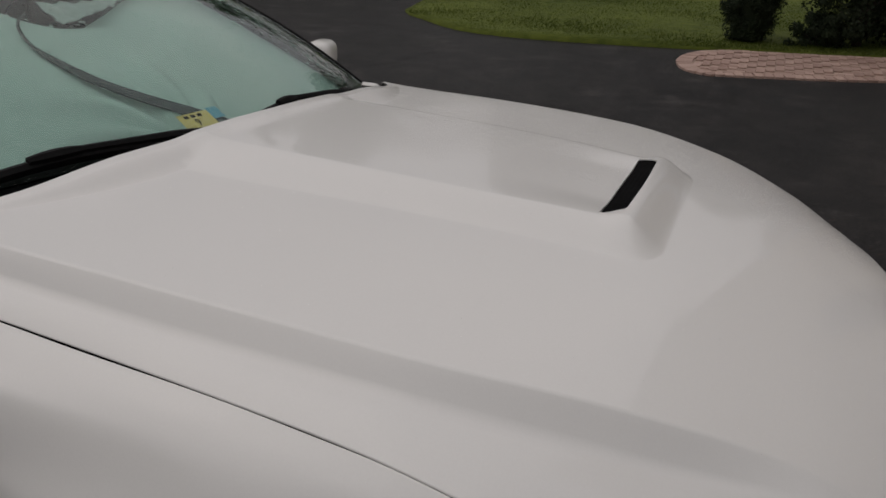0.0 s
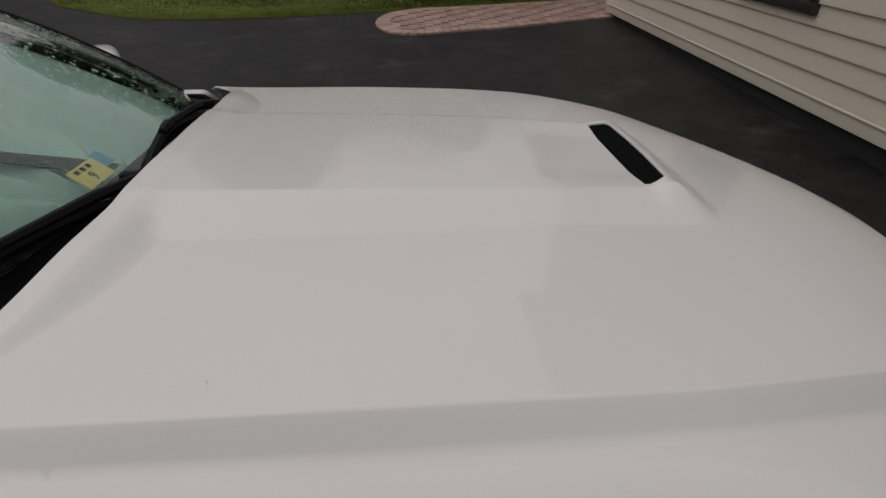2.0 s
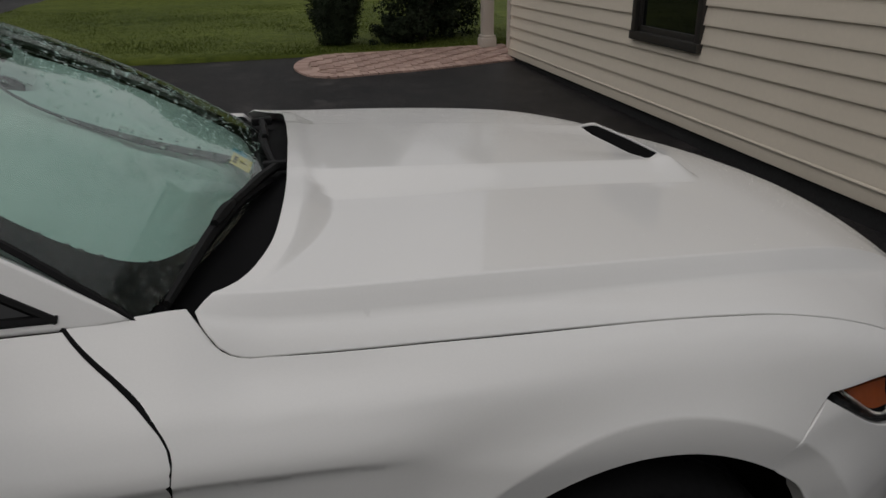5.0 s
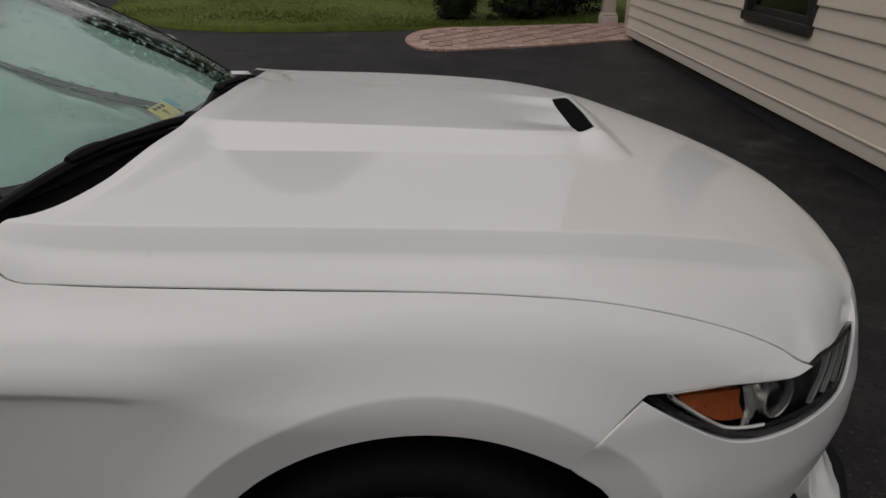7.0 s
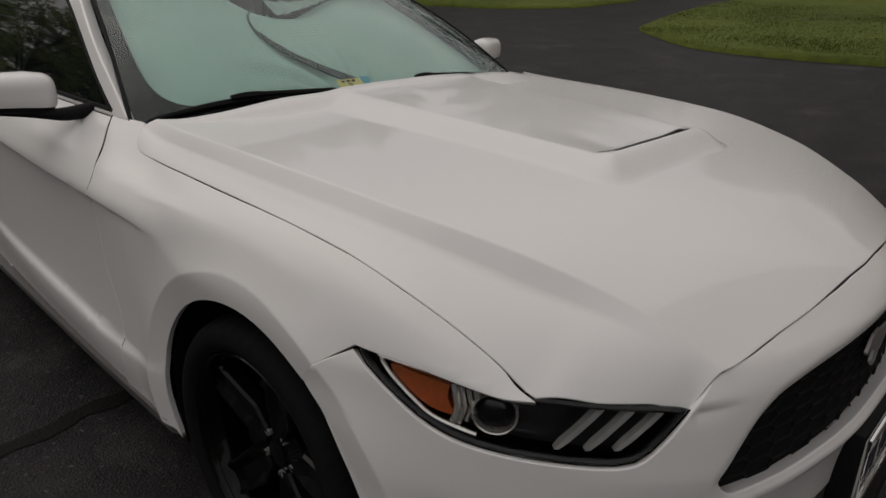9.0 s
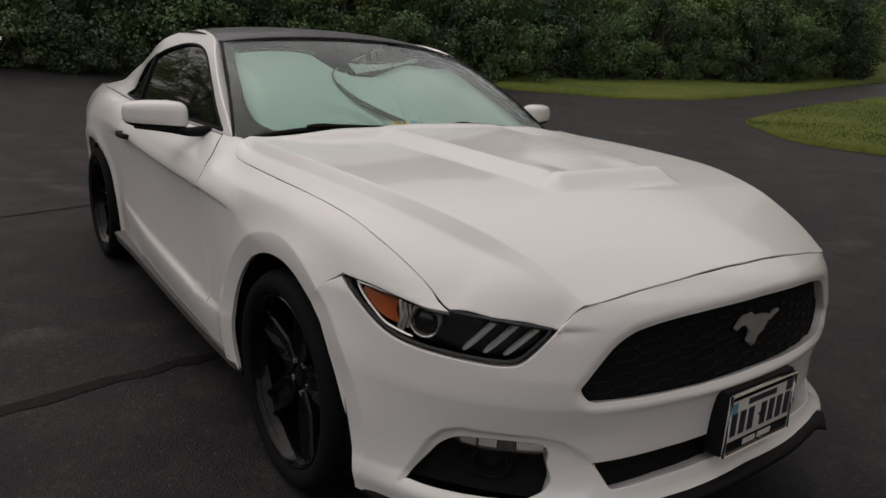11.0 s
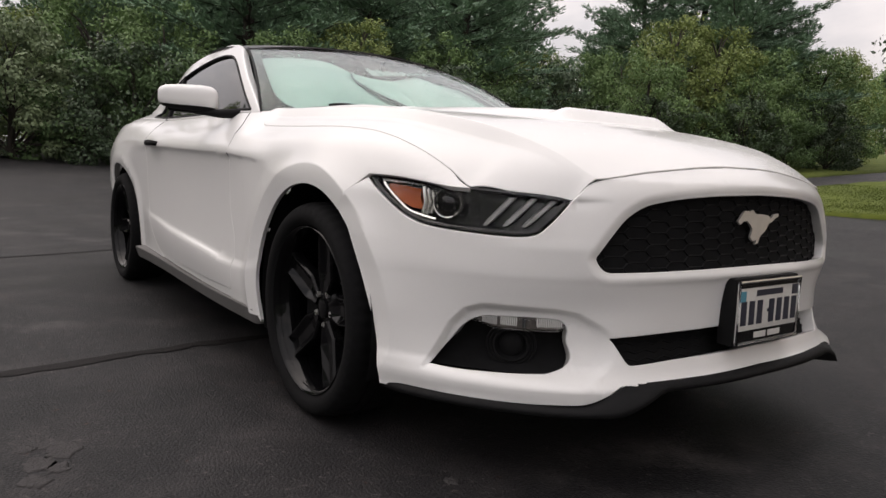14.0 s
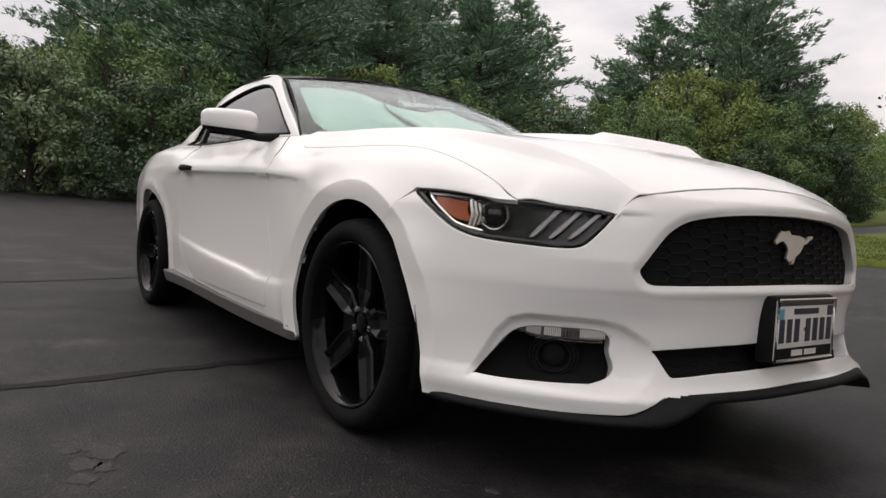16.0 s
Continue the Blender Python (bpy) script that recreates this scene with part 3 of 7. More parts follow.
# sealed cracks and dusty marks on the drive
def ground_strip(name, path, width, mat, label, lift=0.004, rough=0.75):
    pts = curve(path, n=10)
    rows = []
    for i, p in enumerate(pts):
        t = pts[min(i + 1, len(pts) - 1)] - pts[max(i - 1, 0)]
        t /= np.linalg.norm(t)
        nrm = np.array((-t[1], t[0]))
        w1 = width * (1 + rough * noise.noise((i * 0.37, 3.1, 0)))
        w2 = width * (1 + rough * noise.noise((i * 0.37, 9.7, 0)))
        j = 0.022 * noise.noise((i * 0.23, 1.7, 4))
        rows.append([(*(p + nrm * (w1 + j)), gz(*p) + lift), (*(p + nrm * j), gz(*p) + lift + 0.002), (*(p - nrm * (w2 - j)), gz(*p) + lift)])
    v, f = grid_mesh(np.array(rows), flip=True)
    tagged(link(name, v, f, mat), label, "road marking" if "mark" in name else "crack", kind="structure")


ground_strip("sealed_crack", [(-0.82, -2.6), (-0.85, -1.9), (-0.88, -1.5), (-0.95, -1.10), (-0.98, -0.80), (-1.00, 0.4)], 0.036, SEALER, "dark tar-sealed crack across the asphalt")
ground_strip("sealed_crack", [(-3.95, -3.4), (-4.05, -1.6), (-4.25, -0.95), (-4.45, -0.3), (-4.6, 1.8)], 0.022, SEALER, "thin dark sealed crack behind the car")
for k, line in enumerate(([(-5.5, 9.34), (-5.23, 9.43), (-4.95, 9.47)], [(-3.6, 6.3), (-3.53, 6.7), (-3.46, 7.0)], [(-3.47, 7.15), (-3.44, 7.3), (-3.47, 7.5)], [(-3.55, 8.45), (-3.52, 8.78), (-3.27, 9.10)], [(-6.2, 10.33), (-5.97, 10.41), (-5.8, 10.44)])):
    ground_strip("pale_crack", line, 0.011, DUSTY, "thin pale hairline crack in the drive near the lawn", lift=0.002)


# pale scuffed marks beside the front wheel
for k, (mx, my, mr) in enumerate(((-0.02, -1.58, 0.060), (0.05, -1.64, 0.050), (0.10, -1.60, 0.034), (-0.07, -1.66, 0.030), (0.16, -1.66, 0.040), (0.68, -0.79, 0.022))):
    o = [(mx + mr * (1 + 0.9 * noise.noise((2.2 * math.cos(a) + 7 * k, 2.2 * math.sin(a), k))) * math.cos(a), my + 0.8 * mr * (1 + 0.9 * noise.noise((2.2 * math.cos(a) + 7 * k, 2.2 * math.sin(a), k + 5))) * math.sin(a)) for a in np.linspace(0, 2 * math.pi, 30, endpoint=False)]
    ground_patch("scuff_mark", o, DUSTY, 0.0015, 0.012, "structure", "pale dusty scuff mark on the asphalt", "stain", thick=0.0015)


# ---- brick walk ----
WALK = np.concatenate([curve([(0.10, 7.22), (-0.16, 7.42), (-0.32, 7.95), (-0.28, 8.45), (-0.10, 8.85), (0.25, 9.05)], n=6)[:-1], curve([(0.25, 9.05), (1.2, 9.15), (2.7, 9.30)], n=4)[:-1], [(3.9, 9.40), (3.9, 8.05), (2.60, 7.85)], curve([(2.60, 7.85), (1.4, 7.48), (0.10, 7.22)], n=4)[1:-1]])
walk_bed = ground_patch("brick_walk", WALK, SAND, 0.010, 0.25, "structure", "curved walk of red-brown clay pavers", "walk")


def brick_mesh():
    bm = bmesh.new()
    box(bm, (-0.098, -0.0475, -0.02), (0.098, 0.0475, 0.014), 0.006)
    me = bpy.data.meshes.new("brick")
    bmesh.ops.recalc_face_normals(bm, faces=bm.faces)
    bm.to_mesh(me)
    bm.free()
    me.materials.append(BRICK)
    return me


BRICK_MESH = brick_mesh()
inner_walk = shrink(resample(WALK, 0.1) if area2(resample(WALK, 0.1)) > 0 else resample(WALK, 0.1)[::-1], 0.13)
count = 0


def lay_brick(x, y, turn):
    global count
    ob = new("brick", BRICK_MESH)
    ob.matrix_world = Matrix.Translation((x, y, gz(x, y) + 0.012 + rng.uniform(-0.003, 0.003))) @ Matrix.Rotation(math.atan(0.052), 4, "X") @ Matrix.Rotation(turn + rng.uniform(-0.03, 0.03), 4, "Z")
    ob.parent = walk_bed
    count += 1


for i in range(-2, 42):
    for j in range(0, 24):
        x, y = -0.4 + i * 0.102, 7.2 + j * 0.102
        if x > 2.95 or not inside(np.array([(x, y)]), inner_walk)[0]:
            continue
        if (i - j) % 4 == 0:
            lay_brick(x + 0.05, y, 0.0)
        elif (i - j) % 4 == 2:
            lay_brick(x, y + 0.05, math.pi / 2)
edge = shrink(resample(WALK, 0.104) if area2(WALK) > 0 else resample(WALK, 0.104)[::-1], 0.055)
for i, p in enumerate(edge):
    if p[0] < 2.95:
        t = edge[(i + 1) % len(edge)] - edge[i - 1]
        lay_brick(p[0], p[1], math.atan2(t[1], t[0]) + math.pi / 2)

# ---- house: cream lap siding on a dark foundation ----
HOUSE_LEAN = math.atan(0.036)            # the drive tilts, the house stands plumb
house = thing("house", "two-storey house with cream lap siding and dark-framed window", "house")
HM = Matrix.Translation((2.615, 8.0, 0.375)) @ Matrix.Rotation(HOUSE_LEAN, 4, "X") @ Matrix.Rotation(radians(1.0), 4, "Z")
house.matrix_world = HM
LEN, TALL, DEEP = 6.9, 5.55, 7.5          # along -y, up, along +x in the house's own frame


def hpart(name, bm, mat, parent=None, label=""):
    return part(name, bm, mat, parent or house, label)


W0, W1, WZ0, WZ1 = -4.62, -3.66, 0.68, 2.05      # window opening along the wall
bm = bmesh.new()
box(bm, (0.03, -LEN, 0.0), (0.18, W0, TALL))
box(bm, (0.03, W1, 0.0), (0.18, 0.0, TALL))
box(bm, (0.03, W0, 0.0), (0.18, W1, WZ0))
box(bm, (0.03, W0, WZ1), (0.18, W1, TALL))
box(bm, (0.18, -0.15, 0.0), (DEEP, 0.0, TALL))
box(bm, (0.18, -LEN, 0.0), (DEEP, -LEN + 0.15, TALL))
box(bm, (DEEP - 0.15, -LEN + 0.15, 0.0), (DEEP, -0.15, TALL))
hpart("wall", bm, TRIM)
bm = bmesh.new()
box(bm, (0.035, -LEN, -1.2), (0.30, 0.0, -0.004), 0.0)
box(bm, (0.30, -0.25, -1.2), (DEEP, -0.02, -0.004))
hpart("foundation", bm, FOUNDATION, None, "black tarred foundation strip")
bm = bmesh.new()
tube_in(bm, [(-0.006, -LEN, 0.105), (-0.006, 0.02, 0.105)], 0.014, 8)
box(bm, (-0.004, -LEN, 0.0), (0.03, 0.02, 0.10), 0.004)
hpart("base_trim", bm, SIDING, None, "cream base board with rounded bead")


def board_mesh(length, wide=0.142):
    """One lap board: thin at the top, thick at the lower edge."""
    bm = bmesh.new()
    s = [(-0.0, 0.0), (-0.0, 0.012), (0.022, wide + 0.02), (0.030, wide + 0.02), (0.030, 0.0)]
    a = [bm.verts.new((x, 0, z)) for x, z in s]
    b = [bm.verts.new((x, -length, z)) for x, z in s]
    bm.faces.new(a)
    bm.faces.new(b[::-1])
    for i in range(5):
        bm.faces.new((a[(i + 1) % 5], a[i], b[i], b[(i + 1) % 5]))
    bmesh.ops.recalc_face_normals(bm, faces=bm.faces)
    me = bpy.data.meshes.new("siding_board")
    bm.to_mesh(me)
    bm.free()
    me.materials.append(SIDING)
    return me


SPAN = {(0.0, LEN): board_mesh(LEN), (0.0, -W1 - 0.07): board_mesh(-W1 - 0.07), (-W0 + 0.07, LEN): board_mesh(LEN + W0 - 0.07)}
EXPO = 0.141
for r in range(39):
    z = 0.115 + r * EXPO
    spans = [(0.0, LEN)] if z + EXPO / 2 < WZ0 - 0.06 or z > WZ1 + 0.05 else [(0.0, -W1 - 0.07), (-W0 + 0.07, LEN)]
    for sp in spans:
        ob = new("siding_board", SPAN[sp])
        ob.parent = house
        ob.matrix_local = Matrix.Translation((-0.012, -sp[0], z))
END_BOARD = board_mesh(DEEP)
for r in range(39):
    ob = new("siding_board", END_BOARD)
    ob.parent = house
    ob.matrix_local = Matrix.Translation((DEEP, 0.0, 0.115 + r * EXPO)) @ Matrix.Rotation(radians(-90), 4, "Z") @ Matrix.Translation((-0.012 - 0.018, 0, 0)) @ Matrix.Rotation(0, 4, "Z")
bm = bmesh.new()
box(bm, (-0.028, -0.075, 0.10), (0.06, 0.030, TALL), 0.004)
hpart("corner_trim", bm, TRIM)
# window
win = new("window")
win.parent = house
win["label"] = "dark bronze framed double-hung window"
for name, lo, hi in (("sill", (-0.05, W0 - 0.07, WZ0 - 0.07), (0.12, W1 + 0.07, WZ0)), ("head", (-0.035, W0 - 0.07, WZ1), (0.12, W1 + 0.07, WZ1 + 0.07)), ("jamb", (-0.035, W0 - 0.07, WZ0), (0.12, W0, WZ1)), ("jamb", (-0.035, W1, WZ0), (0.12, W1 + 0.07, WZ1)),
                     ("sash_rail", (0.0, W0, WZ0), (0.05, W1, WZ0 + 0.05)), ("sash_rail", (0.0, W0, 1.34), (0.05, W1, 1.39)), ("sash_stile", (0.0, W0, WZ0), (0.05, W0 + 0.045, WZ1)), ("sash_stile", (0.0, W1 - 0.045, WZ0), (0.05, W1, WZ1))):
    bm = bmesh.new()
    box(bm, lo, hi, 0.004)
    hpart(name, bm, WINDOW_FRAME, win)
bm = bmesh.new()
box(bm, (0.02, W0 + 0.04, WZ0 + 0.04), (0.026, W1 - 0.04, WZ1 - 0.02))
hpart("pane", bm, TINTED, win, "dark reflecting glass")
# eaves and roof
bm = bmesh.new()
box(bm, (-0.30, -LEN - 0.3, TALL), (0.20, 0.3, TALL + 0.02))
box(bm, (-0.32, -LEN - 0.3, TALL + 0.02), (-0.29, 0.3, TALL + 0.18))
hpart("eave", bm, TRIM)
for a, b in ((-0.36, DEEP / 2), (DEEP + 0.36, DEEP / 2)):
    zr = TALL + 0.12
    P = np.array([[(a + (b - a) * t, y, zr + 2.0 * t) for t in np.linspace(0, 1, 8)] for y in np.linspace(-LEN - 0.35, 0.35, 12)])
    sheet("roof", P, 0.05, SHINGLE, house, "grey shingle roof")
for y in (-LEN + 0.02, -0.14):
    hpart("gable", prism([(0.03, TALL), (DEEP, TALL), (DEEP / 2, TALL + 2.05)], 0.12, Matrix(((1, 0, 0, 0), (0, 0, -1, y + 0.06), (0, 1, 0, 0), (0, 0, 0, 1)))), SIDING)

# porch post
post = thing("porch_post", "white square porch post with a stepped base on the brick walk", "post")
post.matrix_world = Matrix.Translation((2.62, 9.15, gz(2.62, 9.15) + 0.012)) @ Matrix.Rotation(HOUSE_LEAN, 4, "X")
for name, lo, hi, bv in (("plinth", (-0.12, -0.12, 0), (0.12, 0.12, 0.14), 0.012), ("shaft", (-0.085, -0.085, 0.14), (0.085, 0.085, 2.55), 0.008), ("collar", (-0.11, -0.11, 0.14), (0.11, 0.11, 0.18), 0.012), ("cap", (-0.12, -0.12, 2.55), (0.12, 0.12, 2.68), 0.012)):
    bm = bmesh.new()
    box(bm, lo, hi, bv)
    part(name, bm, TRIM, post)
bm = bmesh.new()
box(bm, (2.45, 7.9, 0), (6.5, 9.6, 0.22))
pr = part("porch_roof", bm, TRIM, None)
pr.matrix_world = Matrix.Translation((0, 0, gz(2.62, 9.15) + 2.70))
tagged(pr, "plain boxed porch roof over the walk", "roof", kind="structure")

# ---- planting ----
def leaf_cloud(rng, centres, radii, per, size, flat=0.6, droop=0.0, long=1.5):
    """Leaves lying on the skins of clumps, facing outwards and up, with strays between."""
    c = np.repeat(centres, per, axis=0)
    r = np.repeat(radii, per)
    n = len(c)
    d = rng.normal(size=(n, 3))
    d /= np.linalg.norm(d, axis=1, keepdims=True)
    d[:, 2] *= 0.72
    p = c + d * (r * (0.62 + 0.48 * rng.random(n) ** 0.8))[:, None]
    face = d + rng.normal(0, 0.42, (n, 3))
    face[:, 2] += flat * 0.35
    face /= np.linalg.norm(face, axis=1, keepdims=True)
    along = np.cross(face, rng.normal(size=(n, 3)))
    along[:, 2] -= droop
    along /= np.maximum(np.linalg.norm(along, axis=1, keepdims=True), 1e-6)
    side = np.cross(face, along)
    s = (size * (0.6 + 0.8 * rng.random(n)))[:, None]
    q = p + along * s * long * 0.45
    V = np.stack([p, q + side * s * 0.5, p + along * s * long, q - side * s * 0.5], 1).reshape(-1, 3)
    i = np.arange(n)[:, None] * 4
    return V, (i + np.array([0, 1, 2, 3])).tolist()


def needle_cloud(rng, pts, dirs, per, length, width):
    n = len(pts) * per
    c = np.repeat(pts, per, axis=0)
    d = np.repeat(dirs, per, axis=0) + rng.normal(0, 0.55, (n, 3))
    d /= np.linalg.norm(d, axis=1, keepdims=True)
    side = np.cross(d, rng.normal(size=(n, 3)))
    side /= np.maximum(np.linalg.norm(side, axis=1, keepdims=True), 1e-6)
    L = (length * (0.6 + 0.7 * rng.random(n)))[:, None]
    c = c + rng.normal(0, 0.035, (n, 3))
    V = np.stack([c - side * width, c + side * width, c + d * L], 1).reshape(-1, 3)
    i = np.arange(n)[:, None] * 3
    return V, (i + np.array([0, 1, 2])).tolist()


def crown(name, V, faces, mat, parent):
    me = bpy.data.meshes.new(name)
    me.from_pydata(V.tolist(), [], faces)
    me.materials.append(mat)
    ob = new(name, me)
    ob.parent = parent
    return ob


def pine_tree(name, h, spread, seed, label, low=0.10, mat=PINE):
    """Tapered trunk with whorls of long boughs; each bough carries a flat, feathery pad of needle tufts."""
    rng = np.random.default_rng(seed)
    t = thing(name, label, "tree")
    bm = bmesh.new()
    tube_in(bm, [(0.1 * math.sin(k * 1.3), 0.1 * math.cos(k), h * k / 8) for k in range(9)], [0.20 * (1 - k / 8.6) * h / 10 + 0.015 for k in range(9)], 10)
    pts, dirs = [], []
    z = h * low
    while z < h * 0.985:
        u = (z / h - low) / (1 - low)
        reach = spread * (1 - u) ** 0.75 * (0.70 + 0.6 * rng.random()) * (0.78 + 0.4 * min(1, u * 5))
        k = rng.integers(5, 8) if u < 0.8 else 5
        a0 = rng.random() * 6.28
        for i in range(k):
            a = a0 + 6.28 * i / k + rng.normal(0, 0.3)
            r = max(0.35, reach * (0.55 + 0.65 * rng.random()))
            rise = 0.02 + 0.50 * u + rng.normal(0, 0.10)
            z0 = z + rng.normal(0, 0.16)
            m = max(3, int(r / 0.22))
            path = []
            for j in range(m + 1):
                s = j / m
                path.append((r * s * math.cos(a), r * s * math.sin(a), z0 + r * (rise * s + 0.10 * s * s * s - 0.14 * s * s * (1 - u))))
            tube_in(bm, path[::2], [0.035 * (1 - 0.85 * j / m) * (1.2 - u) + 0.006 for j in range(0, m + 1, 2)], 4)
            for j in range(1, m + 1):
                s = j / m
                if s < 0.22 and r > 1.2:
                    continue
                w = 0.08 + 0.46 * (s * (1.12 - s) * 3.2) * min(0.95, 0.32 * r + 0.16)
                for q in range(int(5 + 9 * w)):
                    e = rng.uniform(-1, 1)
                    f = rng.normal(0, 0.10)
                    p = np.array(path[j]) + np.array((-math.sin(a) * e * w + math.cos(a) * f, math.cos(a) * e * w + math.sin(a) * f, rng.normal(0.02, 0.085) + 0.08 * (1 - e * e)))
                    pts.append(p)
                    dirs.append(np.array((math.cos(a) - 0.5 * e * math.sin(a), math.sin(a) + 0.5 * e * math.cos(a), 0.75)))
        z += h * (0.029 + 0.018 * rng.random()) * (1.15 - 0.45 * u)
    part("trunk", bm, BARK, t)
    V, F = needle_cloud(rng, np.array(pts), np.array(dirs), 5, 0.21, 0.030)
    crown("crown", V, F, mat, t)
    return t


def leafy_tree(name, h, spread, seed, label, mat, low=0.25, clumps=120, per=150, size=0.05, trunk=True, tall=1.0):
    rng = np.random.default_rng(seed)
    t = thing(name, label, "tree" if trunk else "shrub")
    bm = bmesh.new()
    top = h * 0.8
    tube_in(bm, [(0.05 * h * 0.1 * math.sin(k * 1.7), 0.05 * h * 0.1 * math.cos(k * 2.1), top * k / 6) for k in range(7)], [0.03 * h * (1 - k / 7.5) + 0.008 for k in range(7)], 9)
    cs, rs = [], []
    for i in range(clumps):
        u = rng.random()
        z = h * (low + (1 - low) * u)
        rmax = spread * math.sqrt(max(0.02, 1 - abs((u - 0.38) / 0.66) ** 2.3)) * (0.82 + 0.36 * noise.noise((i * 0.9, seed, u * 3)))
        a = rng.random() * 6.283
        r = rmax * (0.35 + 0.65 * rng.random() ** 0.55)
        p = np.array((r * math.cos(a), r * math.sin(a), z))
        cs.append(p)
        rs.append(spread * (0.13 + 0.17 * rng.random() ** 1.5))
        if i % 3 == 0:
            z0 = max(0.05 * h, z - r * 0.75 - 0.1 * h)
            tube_in(bm, [(0, 0, min(z0, top)), (p[0] * 0.5, p[1] * 0.5, (min(z0, top) + z) / 2 + 0.05 * h), tuple(p)], [0.010 * h * (1 - u * 0.6) + 0.004, 0.006 * h + 0.003, 0.004], 5)
    part("trunk", bm, BARK, t)
    V, F = leaf_cloud(rng, np.array(cs), np.array(rs), per, size, droop=0.15)
    crown("crown", V, F, mat, t)
    return t


def place(ob, x, y, s=1.0, turn=0.0, sz=None, sink=0.05):
    m = Matrix.Translation((x, y, gz(x, y) - sink)) @ Matrix.Rotation(turn, 4, "Z") @ Matrix.Diagonal((s, s, sz or s, 1))
    return copy_thing(ob, m)


def at_bearing(az, dist):
    return 2.0 + dist * math.cos(radians(az)), -1.8 + dist * math.sin(radians(az))


pine_a = pine_tree("pine_tree", 12.5, 3.6, 11, "tall dark white pine with open layered boughs")
pine_b = pine_tree("pine_tree", 11.0, 3.3, 23, "tall blue-green pine with dense soft boughs", low=0.08)
leafy_a = leafy_tree("leafy_tree", 5.2, 2.5, 5, "rounded green broadleaf tree at the edge of the woods", LEAF, 0.06, 90, 150, 0.066)
leafy_y = leafy_tree("leafy_tree", 5.6, 2.3, 9, "yellow-green young broadleaf tree", LEAF_YELLOW, 0.05, 90, 150, 0.062)
bush_a = leafy_tree("bush", 2.3, 1.7, 15, "dense dark green undergrowth bush", LEAF_BUSH, 0.02, 50, 160, 0.052, trunk=False)
bush_d = leafy_tree("bush", 3.0, 1.9, 19, "shady dark green thicket bush", LEAF_DARK, 0.02, 55, 160, 0.056, trunk=False)
bush_p = leafy_tree("bush", 2.6, 1.5, 31, "pale feathery bush with seed heads", LEAF_PALE, 0.05, 90, 150, 0.05, trunk=False)
first = {}


def put(ob, az, dist, s=1.0, turn=0.0, sz=None):
    x, y = at_bearing(az, dist)
    if ob not in first:
        first[ob] = True
        ob.matrix_world = Matrix.Translation((x, y, gz(x, y) - 0.05)) @ Matrix.Rotation(turn, 4, "Z") @ Matrix.Diagonal((s, s, sz or s, 1))
        return ob
    c = copy_thing(ob, Matrix.Identity(4))
    c.matrix_basis = Matrix.Translation((x, y, gz(x, y) - 0.05)) @ Matrix.Rotation(turn, 4, "Z") @ Matrix.Diagonal((s, s, sz or s, 1))
    return c


# woods behind the car
for az, d, s, ob in ((160, 18.0, 1.05, pine_a), (150.5, 18.5, 1.0, pine_b), (165.5, 20.5, 1.05, pine_b), (155, 22, 1.2, pine_b), (143, 20.0, 1.0, pine_a), (139.5, 24, 0.85, pine_b), (148, 25, 1.2, pine_a), (163, 25, 1.15, pine_a), (158, 28, 1.3, pine_b),
                     (143, 27, 1.1, pine_b), (152, 31, 1.35, pine_a), (168, 29, 1.1, pine_b), (171.5, 22, 0.85, pine_a), (195, 22, 1.0, pine_a), (203, 24, 1.1, pine_b)):
    d *= 1.33
    top = d * math.tan(radians(19.6 + 1.6 * math.sin(az * 1.7))) + 0.76 - gz(*at_bearing(az, d))
    put(ob, az, d, s * 1.15, az * 0.7, top / (12.5 if ob is pine_a else 11.0))
for az, d, s, ob in ((170.5, 18.0, 0.72, leafy_a), (166, 16.0, 0.62, leafy_a), (175, 21, 0.60, leafy_y), (179, 22, 0.72, leafy_a), (173, 25, 0.9, leafy_a), (177, 29, 0.9, leafy_a), (157, 15.8, 0.55, leafy_a), (151.5, 16.4, 0.58, leafy_y), (145, 17.5, 0.62, leafy_a), (140.5, 19.5, 0.62, leafy_a), (137, 22, 0.62, leafy_y), (184, 19, 0.9, leafy_a), (191, 18, 0.9, leafy_y), (198, 19, 0.9, leafy_a)):
    put(ob, az, d * 1.33, s * 1.33, az * 1.3)
for az, d, s, ob in ((176, 15.2, 0.95, bush_p), (171.5, 15.4, 0.9, bush_a), (168.2, 14.8, 0.75, bush_d), (164.5, 15.0, 0.9, bush_a), (160.5, 14.8, 0.75, bush_d), (156, 15.2, 0.85, bush_a), (152, 15.6, 0.8, bush_d), (148, 16.0, 0.85, bush_a), (143.5, 16.6, 0.8, bush_d), (139.5, 17.6, 0.85, bush_a), (136, 19.5, 0.9, bush_d), (133.5, 22, 0.9, bush_a), (180, 15.4, 0.9, bush_d)):
    put(ob, az, d * 1.33, s * 1.33, az * 2.1)
